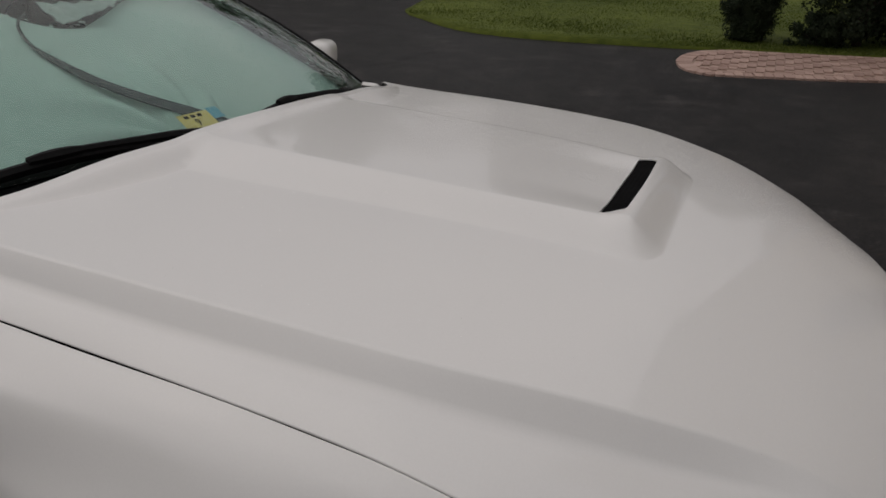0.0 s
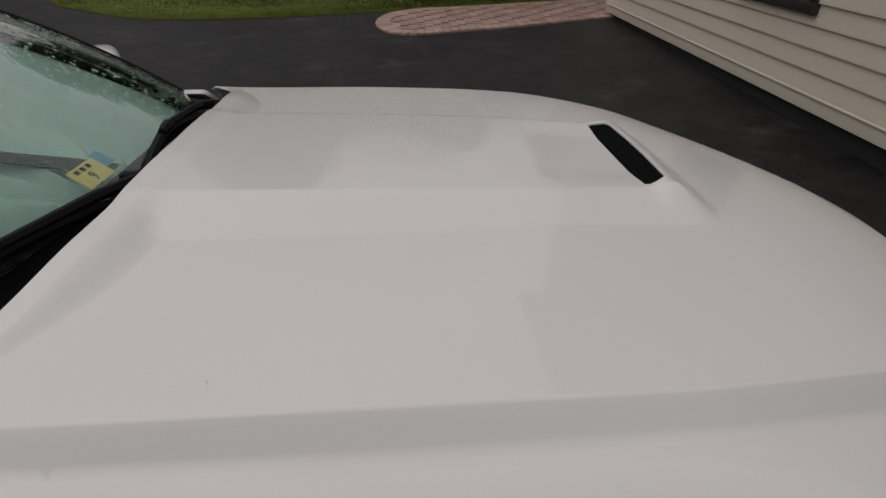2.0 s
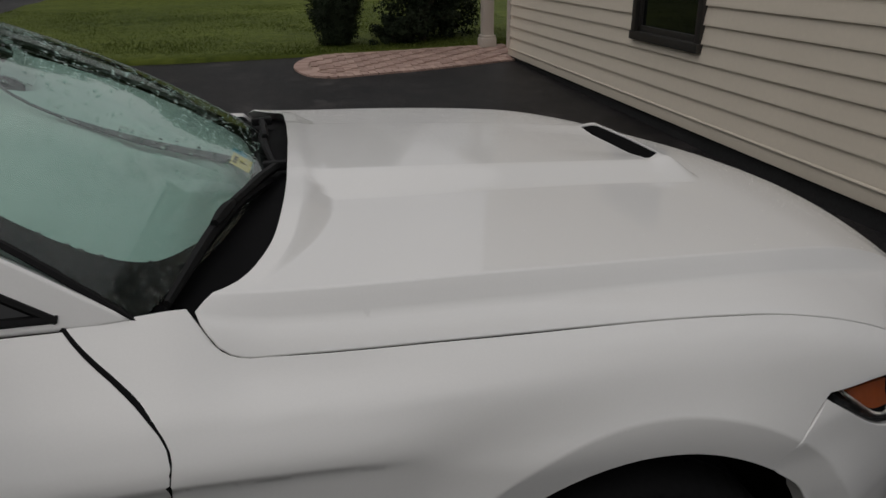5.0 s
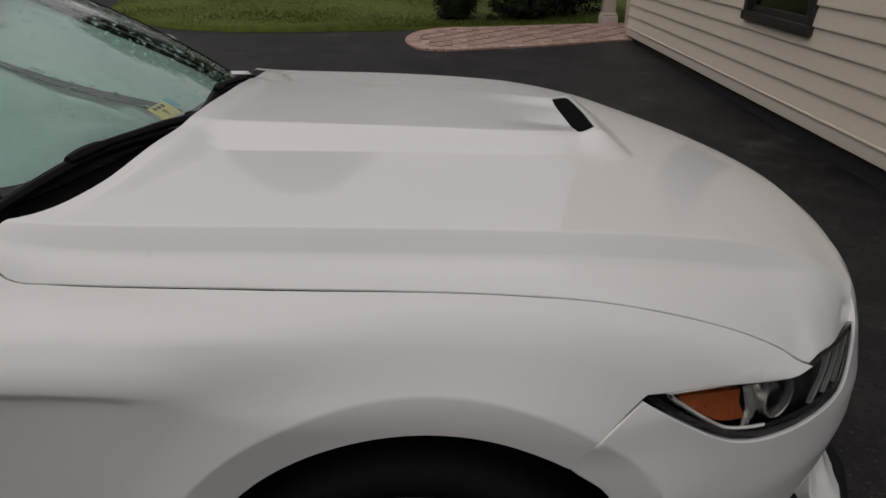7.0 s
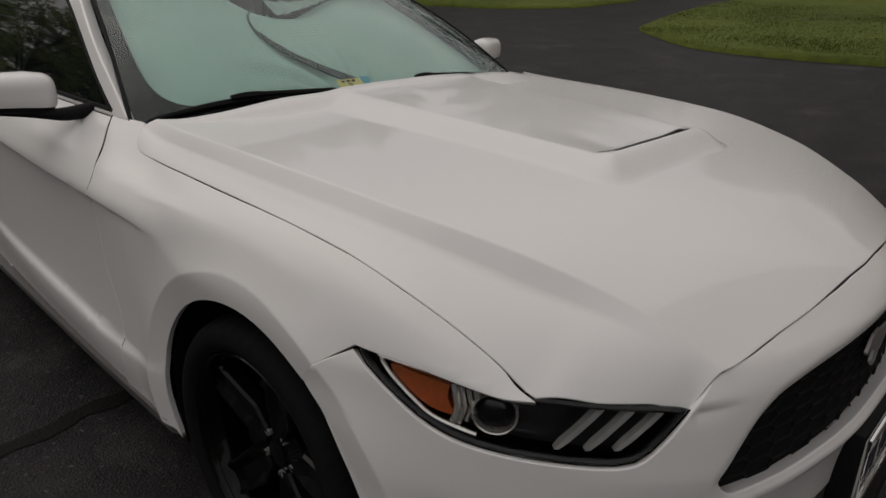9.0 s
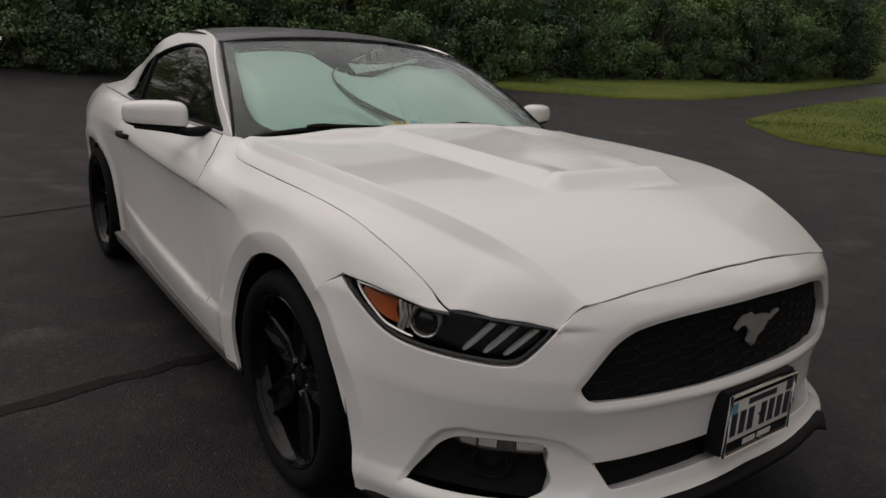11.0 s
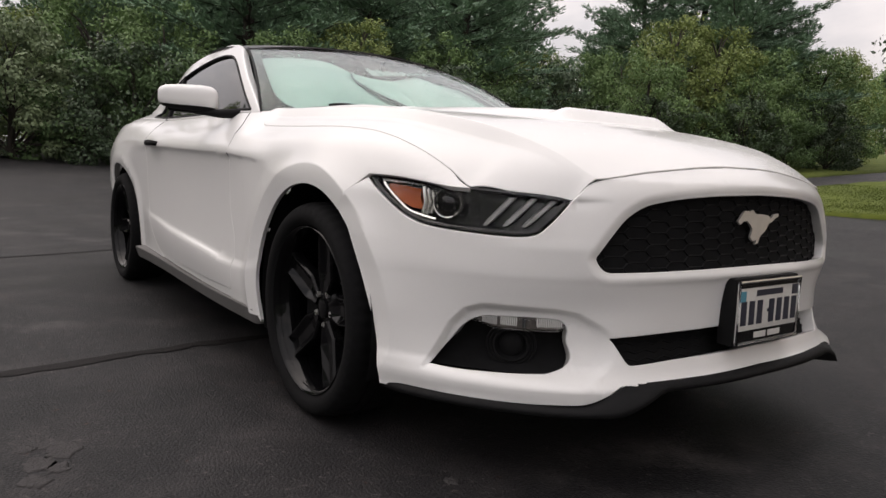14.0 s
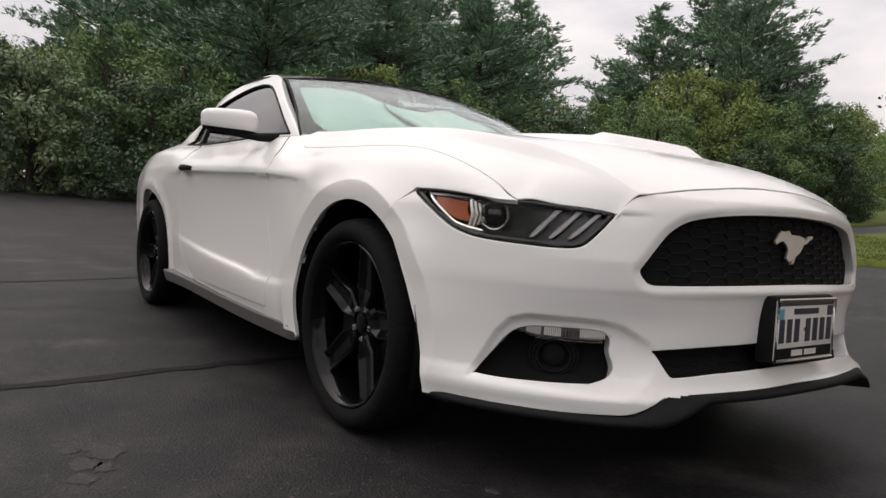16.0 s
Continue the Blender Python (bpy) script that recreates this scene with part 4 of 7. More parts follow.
# group beyond the lawn
for az, d, s, ob in ((122.0, 34, 0.98, pine_b), (124.6, 37, 0.95, pine_a), (119.4, 37, 0.74, pine_b), (128.8, 36, 0.80, pine_a), (131.6, 39, 0.72, pine_b)):
    put(ob, az, d, s * 1.28, az, s)
for az, d, s, ob in ((126.6, 30, 1.05, leafy_y), (130.3, 29, 0.90, leafy_a), (123.4, 30, 0.98, leafy_y), (119.8, 31, 0.9, leafy_a), (116.6, 35, 0.95, leafy_a), (115.8, 40, 1.0, leafy_y), (115.0, 46, 1.0, leafy_a), (133.8, 29, 0.85, leafy_a), (128.3, 27.5, 0.80, leafy_a), (121.0, 29, 0.7, leafy_a), (114.2, 62, 1.2, leafy_a), (114.9, 52, 1.15, leafy_y)):
    put(ob, az, d, s, az * 1.7)
for az, d, s, ob in ((131, 25.5, 0.9, bush_a), (127.5, 26.5, 0.9, bush_d), (124.5, 27.5, 0.9, bush_a), (121.5, 28, 0.9, bush_d), (118.3, 29.5, 0.9, bush_a), (115.6, 33, 0.9, bush_d)):
    put(ob, az, d, s, az * 2.3)
# lone tree on the lawn
lone = leafy_tree("lawn_tree", 9.8, 3.65, 41, "large dark broadleaf tree standing on the lawn", LEAF_DARK, 0.22, 340, 220, 0.100)
lone.matrix_world = Matrix.Translation((-4.9, 25.5, gz(-4.9, 25.5) - 0.05))
# more trees, brick piers and a post where the drive meets the street
street_tree = leafy_tree("lawn_tree", 9.0, 4.2, 43, "large dark shade tree beside the street", LEAF_DARK, 0.20, 150, 90, 0.17)
street_tree.matrix_world = Matrix.Translation((-3.1, 31.35, gz(-3.1, 31.35) - 0.05)) @ Matrix.Diagonal((1, 1, 0.9, 1))
for tx, ty, ts in ((-6.0, 44.5, 1.05), (-2.5, 28.2, 0.30), (3.5, 36.0, 1.0), (0.5, 41.0, 1.0)):
    c = copy_thing(street_tree, Matrix.Identity(4))
    c.matrix_basis = Matrix.Translation((tx, ty, gz(tx, ty) - 0.05)) @ Matrix.Rotation(tx * 2, 4, "Z") @ Matrix.Diagonal((ts, ts, ts, 1))


def brick_pier(x, y, w, h, label):
    pier = thing("brick_pier", label, "pillar")
    pier.matrix_world = Matrix.Translation((x, y, gz(x, y) - 0.05)) @ Matrix.Rotation(0.5, 4, "Z")
    bm = bmesh.new()
    box(bm, (-w / 2, -w / 2, 0), (w / 2, w / 2, h), 0.006)
    part("shaft", bm, RED_BRICK, pier)
    bm = bmesh.new()
    box(bm, (-w / 2 - 0.04, -w / 2 - 0.04, h), (w / 2 + 0.04, w / 2 + 0.04, h + 0.07), 0.01)
    part("cap", bm, RED_BRICK, pier)


brick_pier(-8.0, 34.2, 0.58, 1.25, "red-brown brick pier at the end of the drive")
brick_pier(-5.2, 34.9, 0.46, 0.36, "low red-brown brick pier beside the street")
post = thing("marker_post", "slim white marker post beside the street", "post")
post.matrix_world = Matrix.Translation((-2.25, 32.85, gz(-2.25, 32.85) - 0.05))
bm = bmesh.new()
box(bm, (-0.06, -0.06, 0), (0.06, 0.06, 0.95), 0.012)
part("shaft", bm, FAR_WALL, post)
bm = bmesh.new()
box(bm, (-0.075, -0.075, 0.95), (0.075, 0.075, 1.0), 0.012)
part("cap", bm, FAR_WALL, post)

# far belt all round, closing the view
belt_tree = leafy_tree("far_tree", 9.0, 4.2, 51, "distant broadleaf tree in the far belt of woods", LEAF, 0.05, 70, 60, 0.21)
for i, az in enumerate(list(range(20, 108, 7)) + list(range(205, 345, 7))):
    d = 60 + 12 * math.sin(i * 2.7) if az < 120 else 34 + 5 * math.sin(i * 1.9)
    put(belt_tree, az, d, 0.9 + 0.25 * math.sin(i * 1.3), i * 1.1)

# woods behind the far house
for i, az in enumerate(np.arange(102.5, 115.6, 1.1)):
    put(belt_tree, float(az), 172 + 7 * math.sin(i * 2.3), 1.75 + 0.3 * math.sin(i * 1.7), i * 1.9)

# clipped column shrub and the bushes by the walk
arbor = thing("column_shrub", "dark clipped columnar evergreen at the end of the brick walk", "shrub")
arbor.matrix_world = Matrix.Translation((0.36, 9.85, gz(0.36, 9.85)))
rng2 = np.random.default_rng(77)
cs, rs = [], []
for i in range(520):
    z = 0.10 + 3.1 * rng2.random()
    rad = (0.235 + 0.145 * float(sm(z, 0.05, 0.7))) * (1 + 0.10 * float(sm(z, 1.0, 2.2))) * (1 - 0.55 * float(sm(z, 2.4, 3.3)))
    a = rng2.random() * 6.283
    cs.append((rad * math.cos(a), rad * math.sin(a), z))
    rs.append(0.09)
V, F = leaf_cloud(rng2, np.array(cs), np.array(rs), 60, 0.018, flat=2.0, long=2.2)
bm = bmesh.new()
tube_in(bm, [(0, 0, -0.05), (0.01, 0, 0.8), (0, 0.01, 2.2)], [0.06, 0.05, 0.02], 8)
# added solid core, no trunk: near-black filler standing for shade between the sprays
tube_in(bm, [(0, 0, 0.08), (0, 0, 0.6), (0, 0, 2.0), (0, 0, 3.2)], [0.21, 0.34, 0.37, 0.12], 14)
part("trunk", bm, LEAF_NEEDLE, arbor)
crown("crown", V, F, LEAF_NEEDLE, arbor)
shrub = leafy_tree("shrub", 1.9, 0.75, 61, "loose dark green shrub beside the porch", LEAF_NEEDLE, 0.08, 120, 150, 0.030, trunk=False)
shrub.matrix_world = Matrix.Translation((1.75, 9.95, gz(1.75, 9.95)))
c = copy_thing(shrub, Matrix.Identity(4))
c.matrix_basis = Matrix.Translation((2.25, 10.6, gz(2.25, 10.6))) @ Matrix.Rotation(2.0, 4, "Z")
low_shrub = leafy_tree("low_shrub", 0.45, 0.42, 63, "low dark spreading shrub at the foot of the taller one", LEAF_NEEDLE, 0.05, 60, 120, 0.022, trunk=False)
low_shrub.matrix_world = Matrix.Translation((1.25, 9.75, gz(1.25, 9.75)))

# far white house with a red-brown roof
fx, fy = at_bearing(109.25, 150)
far = thing("far_house", "distant white house with a red-brown roof and a low porch", "house")
far.matrix_world = Matrix.Translation((fx, fy, gz(fx, fy) - 0.2)) @ Matrix.Rotation(radians(65), 4, "Z")
FW, FL, FE, FR = 6.2, 7.2, 2.75, 5.1          # gable width along +y, length along -x, eave and ridge
bm = bmesh.new()
box(bm, (0, 0, -1.0), (FL, FW, FE))
gb = [bm.verts.new((0, y, z)) for y, z in ((0, FE), (FW, FE), (FW / 2, FR))]
bm.faces.new(gb)
part("wall", bm, FAR_WALL, far)
for a, b in ((-0.35, FW / 2), (FW + 0.35, FW / 2)):
    P = np.array([[(x, a + (b - a) * t, FE - 0.1 + (FR - FE + 0.15) * t) for t in (0, 0.5, 1)] for x in (-0.3, FL / 2, FL + 0.3)])
    sheet("roof", P, 0.12, FAR_ROOF, far, "red-brown roof")
for x in (1.3, 3.4, 5.4):
    bm = bmesh.new()
    box(bm, (x, -0.04, 0.7), (x + 1.0, 0.0, 2.0), 0.01)
    part("window", bm, TINTED, far)
bm = bmesh.new()
box(bm, (-0.2, -1.6, 0.0), (4.6, -0.02, 0.25), 0.02)
for x in np.linspace(0, 4.4, 9):
    box(bm, (x, -1.6, 0.25), (x + 0.08, -1.54, 1.0))
box(bm, (-0.2, -1.62, 1.0), (4.6, -1.52, 1.08))
part("deck", bm, GREY_PLASTIC, far, "low grey deck with a rail")
bm = bmesh.new()
box(bm, (-1.2, FW - 1.2, 1.15), (-0.05, FW + 3.4, 1.35), 0.02)
for y in (FW - 1.1, FW + 3.2):
    box(bm, (-1.1, y, -0.8), (-0.98, y + 0.12, 1.15))
part("lean_to", bm, FAR_ROOF, far)

# ---- the car's skin: x ahead from the front axle, y to its left, z up ----
ARCH_X, ARCH_Z, ARCH_R = 0.060, 0.345, 0.389        # front wheel opening
RARCH_X, RARCH_Z, RARCH_R = -2.71, 0.388, 0.390                     # rear wheel opening

# hood: centre line, crest beside it, foot of the crest, seam to the fender
hood_c = pchip([-0.60, -0.43, -0.2, 0.0, 0.2, 0.42, 0.51, 0.7, 0.85, 0.93, 1.0], [1.028, 1.018, 1.006, 0.995, 0.982, 0.964, 0.956, 0.915, 0.863, 0.824, 0.78])
crest_y = pchip([-0.6, -0.45, -0.1, 0.28, 0.54, 0.75, 0.88, 1.0], [0.765, 0.762, 0.752, 0.725, 0.657, 0.578, 0.535, 0.50])
crest_z = pchip([-0.6, -0.45, -0.1, 0.28, 0.54, 0.75, 0.88, 1.0], [1.013, 1.001, 0.988, 0.964, 0.922, 0.850, 0.775, 0.70])
foot_y = pchip([-0.6, -0.45, -0.1, 0.28, 0.54, 0.75, 0.88, 1.0], [0.797, 0.794, 0.785, 0.759, 0.692, 0.612, 0.562, 0.53])
foot_z = pchip([-0.6, -0.45, -0.1, 0.28, 0.54, 0.75, 0.88, 1.0], [0.992, 0.960, 0.944, 0.924, 0.876, 0.806, 0.752, 0.69])
seam_y = pchip([-0.6, -0.5, -0.2, 0.1, 0.28, 0.403, 0.543, 0.62, 0.69, 0.76, 0.81, 0.86, 1.0], [0.832, 0.829, 0.827, 0.826, 0.822, 0.818, 0.800, 0.786, 0.771, 0.706, 0.645, 0.583, 0.55])
seam_z = pchip([-0.6, -0.5, -0.2, 0.1, 0.28, 0.403, 0.543, 0.62, 0.69, 0.76, 0.81, 0.86, 1.0], [0.958, 0.936, 0.922, 0.911, 0.896, 0.874, 0.827, 0.789, 0.7465, 0.7375, 0.7305, 0.723, 0.66])
rear_x = pchip([0, 0.206, 0.425, 0.575, 0.667, 0.731, 0.79, 0.9], [-0.430, -0.433, -0.441, -0.457, -0.482, -0.514, -0.570, -0.61])


bulge_top = pchip([-0.6, -0.1, 0.21, 0.41, 0.6], [0.258, 0.250, 0.238, 0.216, 0.208])
bulge_foot = pchip([-0.6, -0.3, -0.05, 0.16, 0.36, 0.47, 0.6], [0.380, 0.374, 0.352, 0.330, 0.309, 0.298, 0.292])


def bulge_in(x):
    """Half width of the raised middle at its top."""
    return bulge_top(x)


def bulge_out(x):
    """Half width of the raised middle at its foot."""
    return bulge_foot(x)


def bank(q):
    """Height of a bank from its top (q = 0) to its foot (q = 1): nearly straight, a little eased at both ends."""
    q = np.clip(q, 0, 1)
    return 0.55 * (1 - q) + 0.45 * (1 - q * q * (3 - 2 * q))


def hood_z(x, y):
    a = np.abs(y)
    c, ky, kz, fy, fz, sy, sz = (f(x) for f in (hood_c, crest_y, crest_z, foot_y, foot_z, seam_y, seam_z))
    inner = c + (kz - c) * np.minimum(a / ky, 1.0) ** 2.1
    t1 = np.clip((a - ky) / (fy - ky), 0, 1)
    band = kz + (fz - kz) * (t1 * 0.75 + 0.25 * t1 * t1 * (3 - 2 * t1))
    t2 = np.clip((a - fy) / np.maximum(sy - fy, 0.004), 0, 1.6)
    strip = fz + (sz - fz) * t2 * (0.45 + 0.55 * t2)
    tq = np.clip((a - ky) / np.maximum(sy - ky, 0.02), 0, 1.5)
    plain = kz + (sz - kz) * tq * (0.50 + 0.50 * tq)
    fade = sm(x, 0.56, 0.84)
    band, strip = band * (1 - fade) + plain * fade, strip * (1 - fade) + plain * fade
    w1, w2 = sm(a, ky - 0.009, ky + 0.009), sm(a, fy - 0.010, fy + 0.010)
    z = inner * (1 - w1) + band * w1 * (1 - w2) + strip * w2
    # raised middle with the air outlet at its front; its nose has round corners
    inn, out = bulge_in(x), bulge_out(x)
    u, v = np.clip((a - inn) / (out - inn), 0, 1), np.clip((x - 0.455) / 0.066, 0, 1)
    lip = 0.030 + 0.010 * sm(x, 0.40, 0.446)
    sunk = 0.008 * sm(x, 0.12, 0.405) * (1 - sm(x, 0.408, 0.444)) * (1 - sm(a, 0.10, inn))
    mid = lip * bank((u ** 2.4 + v ** 2.4) ** (1 / 2.4)) - sunk
    # the rear edge rises to the same height under the windscreen; its bank tapers out towards the corners
    back = rear_x(a)
    fadeout = 1 - sm(a, 0.42, 0.735)
    wide = 0.012 + 0.046 * fadeout
    rear = 0.029 * (0.12 + 0.88 * fadeout) * (1 - sm(a, 0.66, 0.76)) * bank((x - back - 0.030) / wide)
    rear = rear + 0.008 * (1 - sm(a, 0.10, 0.34)) * (1 - sm(x, back - 0.02, back + 0.10))
    z = z + (np.abs(mid) ** 5 + np.abs(rear) ** 5) ** 0.2 * np.where(mid < 0, 0, 1) + np.minimum(mid, 0)
    return z


def S_hood(x, y):
    return x, y, hood_z(x, y)


# side: sections of (height, half width), from the seam or belt line down
SIDE = [
    (0.72, [(0.735, 0.760), (0.731, 0.768), (0.728, 0.776), (0.722, 0.786), (0.70, 0.80), (0.60, 0.81), (0.45, 0.80), (0.22, 0.79)]),
    (0.54, [(0.828, 0.800), (0.805, 0.826), (0.785, 0.840), (0.765, 0.850), (0.70, 0.860), (0.60, 0.865), (0.45, 0.86), (0.22, 0.85)]),
    (0.40, [(0.875, 0.818), (0.845, 0.850), (0.805, 0.873), (0.765, 0.888), (0.70, 0.902), (0.60, 0.905), (0.45, 0.90), (0.22, 0.89)]),
    (0.20, [(0.904, 0.824), (0.880, 0.856), (0.845, 0.884), (0.790, 0.908), (0.72, 0.926), (0.60, 0.935), (0.45, 0.93), (0.22, 0.92)]),
    (0.00, [(0.9148, 0.8263), (0.895, 0.858), (0.860, 0.889), (0.800, 0.914), (0.735, 0.929), (0.60, 0.935), (0.45, 0.93), (0.22, 0.92)]),
    (-0.22, [(0.9235, 0.826), (0.902, 0.856), (0.866, 0.897), (0.820, 0.922), (0.790, 0.926), (0.62, 0.927), (0.43, 0.930), (0.22, 0.917)]),
    (-0.38, [(0.930, 0.827), (0.908, 0.850), (0.874, 0.900), (0.836, 0.932), (0.820, 0.923), (0.62, 0.919), (0.41, 0.934), (0.22, 0.915)]),
    (-0.50, [(0.9365, 0.8265), (0.918, 0.847), (0.884, 0.903), (0.845, 0.938), (0.827, 0.925), (0.62, 0.915), (0.40, 0.938), (0.22, 0.915)]),
    (-0.60, [(0.985, 0.797), (0.938, 0.853), (0.892, 0.910), (0.852, 0.944), (0.833, 0.927), (0.62, 0.912), (0.40, 0.942), (0.22, 0.915)]),
    (-0.90, [(1.002, 0.812), (0.955, 0.862), (0.905, 0.915), (0.858, 0.947), (0.838, 0.927), (0.62, 0.908), (0.42, 0.946), (0.22, 0.910)]),
    (-1.40, [(1.006, 0.815), (0.960, 0.865), (0.915, 0.910), (0.870, 0.940), (0.850, 0.920), (0.63, 0.905), (0.45, 0.938), (0.22, 0.902)]),
    (-1.90, [(1.016, 0.808), (0.972, 0.858), (0.925, 0.900), (0.884, 0.925), (0.865, 0.908), (0.65, 0.896), (0.49, 0.915), (0.22, 0.885)]),
    (-2.30, [(1.036, 0.800), (1.012, 0.855), (0.962, 0.895), (0.890, 0.918), (0.842, 0.916), (0.66, 0.894), (0.50, 0.886), (0.22, 0.868)]),
    (-2.72, [(1.056, 0.785), (1.034, 0.842), (0.984, 0.884), (0.890, 0.922), (0.810, 0.930), (0.66, 0.920), (0.50, 0.912), (0.22, 0.900)]),
    (-3.20, [(1.060, 0.738), (1.030, 0.788), (0.970, 0.828), (0.870, 0.862), (0.800, 0.866), (0.66, 0.862), (0.50, 0.850), (0.25, 0.82)]),
    (-3.75, [(1.040, 0.660), (0.990, 0.715), (0.930, 0.750), (0.870, 0.772), (0.800, 0.780), (0.66, 0.780), (0.50, 0.760), (0.30, 0.72)]),
]
# a tight hollow above the lower ledge of the doors
for _st in SIDE:
    dip = float(np.interp(_st[0], [-1.95, -1.4, -0.9, -0.5, -0.22, -0.1], [0.006, 0.012, 0.018, 0.024, 0.026, 0.0]))
    if -1.95 < _st[0] < -0.1:
        _st[1][3], _st[1][4] = (_st[1][3][0] - dip, _st[1][3][1]), (_st[1][4][0] - dip, _st[1][4][1])
    if -1.95 < _st[0] < -0.3:
        _st[1][4], _st[1][5] = (_st[1][4][0], _st[1][4][1] + 0.003), (_st[1][5][0], _st[1][5][1] + 0.010)
    (z5, w5), (z6, w6) = _st[1][5], _st[1][6]
    near = -1.95 < _st[0] < -0.3
    _st[1].insert(6, (z6 + 0.034, w5 + 0.10 * (w6 - w5)) if near else (0.4 * z5 + 0.6 * z6, 0.4 * w5 + 0.6 * w6))
_sx = [s[0] for s in SIDE]
_side = [(pchip(_sx, [s[1][i][0] for s in SIDE]), pchip(_sx, [s[1][i][1] for s in SIDE])) for i in range(9)]


def arch_flare(x, z, ax, r0):
    """A flat lip round a wheel opening that stands proud along its outer edge."""
    r = np.hypot(x - ax, z - (RARCH_Z if ax < -1 else ARCH_Z))
    k = np.clip((r - r0) / 0.062, 0, 1)
    return np.where(r < r0 + 0.062, -0.003 + 0.015 * k, 0.012 * (1 - np.clip((r - r0 - 0.062) / 0.085, 0, 1)) ** 1.6) * (1 - sm(z, 0.76, 0.87))


def side_w(x, z):
    """Half width of the body at x and height z."""
    x, z = np.broadcast_arrays(np.asarray(x, float), np.asarray(z, float))
    zs = np.stack([f(x) for f, _ in _side])
    ws = np.stack([g(x) for _, g in _side])
    # monotone cubic along each section, written out for many points at once
    h = zs[:-1] - zs[1:]
    d = (ws[1:] - ws[:-1]) / h
    m = np.empty_like(ws)
    m[0], m[-1] = d[0], d[-1]
    same = d[:-1] * d[1:] > 0
    with np.errstate(divide="ignore", invalid="ignore"):
        hm = (h[:-1] + h[1:]) * 3 / ((2 * h[1:] + h[:-1]) / d[:-1] + (h[1:] + 2 * h[:-1]) / d[1:])
    m[1:-1] = np.where(same, np.nan_to_num(hm), 0)
    out = ws[0] + m[0] * (zs[0] - z)
    for i in range(8):
        t = np.clip((zs[i] - z) / h[i], 0, 1)
        v = ((1 + 2 * t) * (1 - t) ** 2 * ws[i] + t * (1 - t) ** 2 * h[i] * m[i] + t * t * (3 - 2 * t) * ws[i + 1] + t * t * (t - 1) * h[i] * m[i + 1])
        out = np.where(z <= zs[i], v, out)
    for ax, r0 in ((ARCH_X, ARCH_R), (RARCH_X, RARCH_R)):
        out = out + arch_flare(x, z, ax, r0)
    return out


def S_side(x, z):
    return x, -side_w(x, z), z


# nose: radius about a point on the centre line, by turn (degrees) and height
NOSE_X, NOSE_R = 0.10, 0.95
NOSE_T = [0, 17, 27, 35, 44, 54, 66, 78, 92]
NOSE = [
    (0.840, [0.800, 0.818, 0.845, 0.880, 0.900, 0.905, 0.895, 0.885, 0.90]),
    (0.822, [0.829, 0.842, 0.866, 0.900, 0.920, 0.925, 0.910, 0.900, 0.91]),
    (0.800, [0.862, 0.868, 0.888, 0.918, 0.938, 0.942, 0.920, 0.912, 0.915]),
    (0.770, [0.893, 0.905, 0.925, 0.940, 0.950, 0.955, 0.934, 0.925, 0.925]),
    (0.730, [0.905, 0.922, 0.945, 0.962, 0.970, 0.975, 0.952, 0.938, 0.930]),
    (0.680, [0.907, 0.925, 0.953, 0.974, 0.978, 0.977, 0.957, 0.941, 0.935]),
    (0.635, [0.908, 0.927, 0.956, 0.982, 0.984, 0.980, 0.962, 0.948, 0.937]),
    (0.600, [0.910, 0.930, 0.960, 0.987, 0.989, 0.982, 0.966, 0.952, 0.938]),
    (0.545, [0.920, 0.940, 0.966, 0.986, 0.990, 0.985, 0.969, 0.953, 0.938]),
    (0.515, [0.906, 0.928, 0.956, 0.978, 0.985, 0.982, 0.968, 0.953, 0.938]),
    (0.440, [0.896, 0.918, 0.945, 0.962, 0.972, 0.975, 0.968, 0.954, 0.936]),
    (0.380, [0.893, 0.916, 0.945, 0.965, 0.972, 0.973, 0.966, 0.952, 0.934]),
    (0.320, [0.906, 0.932, 0.962, 0.980, 0.982, 0.978, 0.967, 0.950, 0.93]),
    (0.296, [0.915, 0.942, 0.974, 0.996, 1.000, 0.992, 0.972, 0.950, 0.93]),
    (0.268, [0.942, 0.966, 0.998, 1.022, 1.020, 1.004, 0.976, 0.948, 0.926]),
    (0.235, [0.942, 0.966, 0.996, 1.020, 1.016, 0.998, 0.970, 0.942, 0.92]),
]
_nz = [r[0] for r in NOSE]
_nose = [pchip(_nz, [r[1][i] for r in NOSE]) for i in range(len(NOSE_T))]


def nose_r(turn, z):
    """turn in degrees, 0 ahead; both sides alike."""
    turn, z = np.broadcast_arrays(np.abs(np.asarray(turn, float)), np.asarray(z, float))
    v = np.stack([f(z) for f in _nose])
    T = np.array(NOSE_T, float)
    m = np.zeros_like(v)
    m[1:-1] = (v[2:] - v[:-2]) / (T[2:] - T[:-2])[:, None].reshape(-1, *([1] * z.ndim))
    m[-1] = (v[-1] - v[-2]) / (T[-1] - T[-2])
    out = v[-1].copy()
    for i in range(len(T) - 1):
        h = T[i + 1] - T[i]
        t = (turn - T[i]) / h
        q = ((1 + 2 * t) * (1 - t) ** 2 * v[i] + t * (1 - t) ** 2 * h * m[i] + t * t * (3 - 2 * t) * v[i + 1] + t * t * (t - 1) * h * m[i + 1])
        out = np.where((turn >= T[i]) & (turn <= T[i + 1]), q, out)
    return out


# sunk surround of each fog lamp pocket, running on to the lower intake
DENT = np.array([(0.985, 0.283), (0.945, 0.355), (0.914, 0.412), (0.880, 0.448), (0.835, 0.463), (0.66, 0.459), (0.600, 0.448), (0.545, 0.418), (0.505, 0.396), (0.505, 0.330), (0.540, 0.305), (0.600, 0.280)])


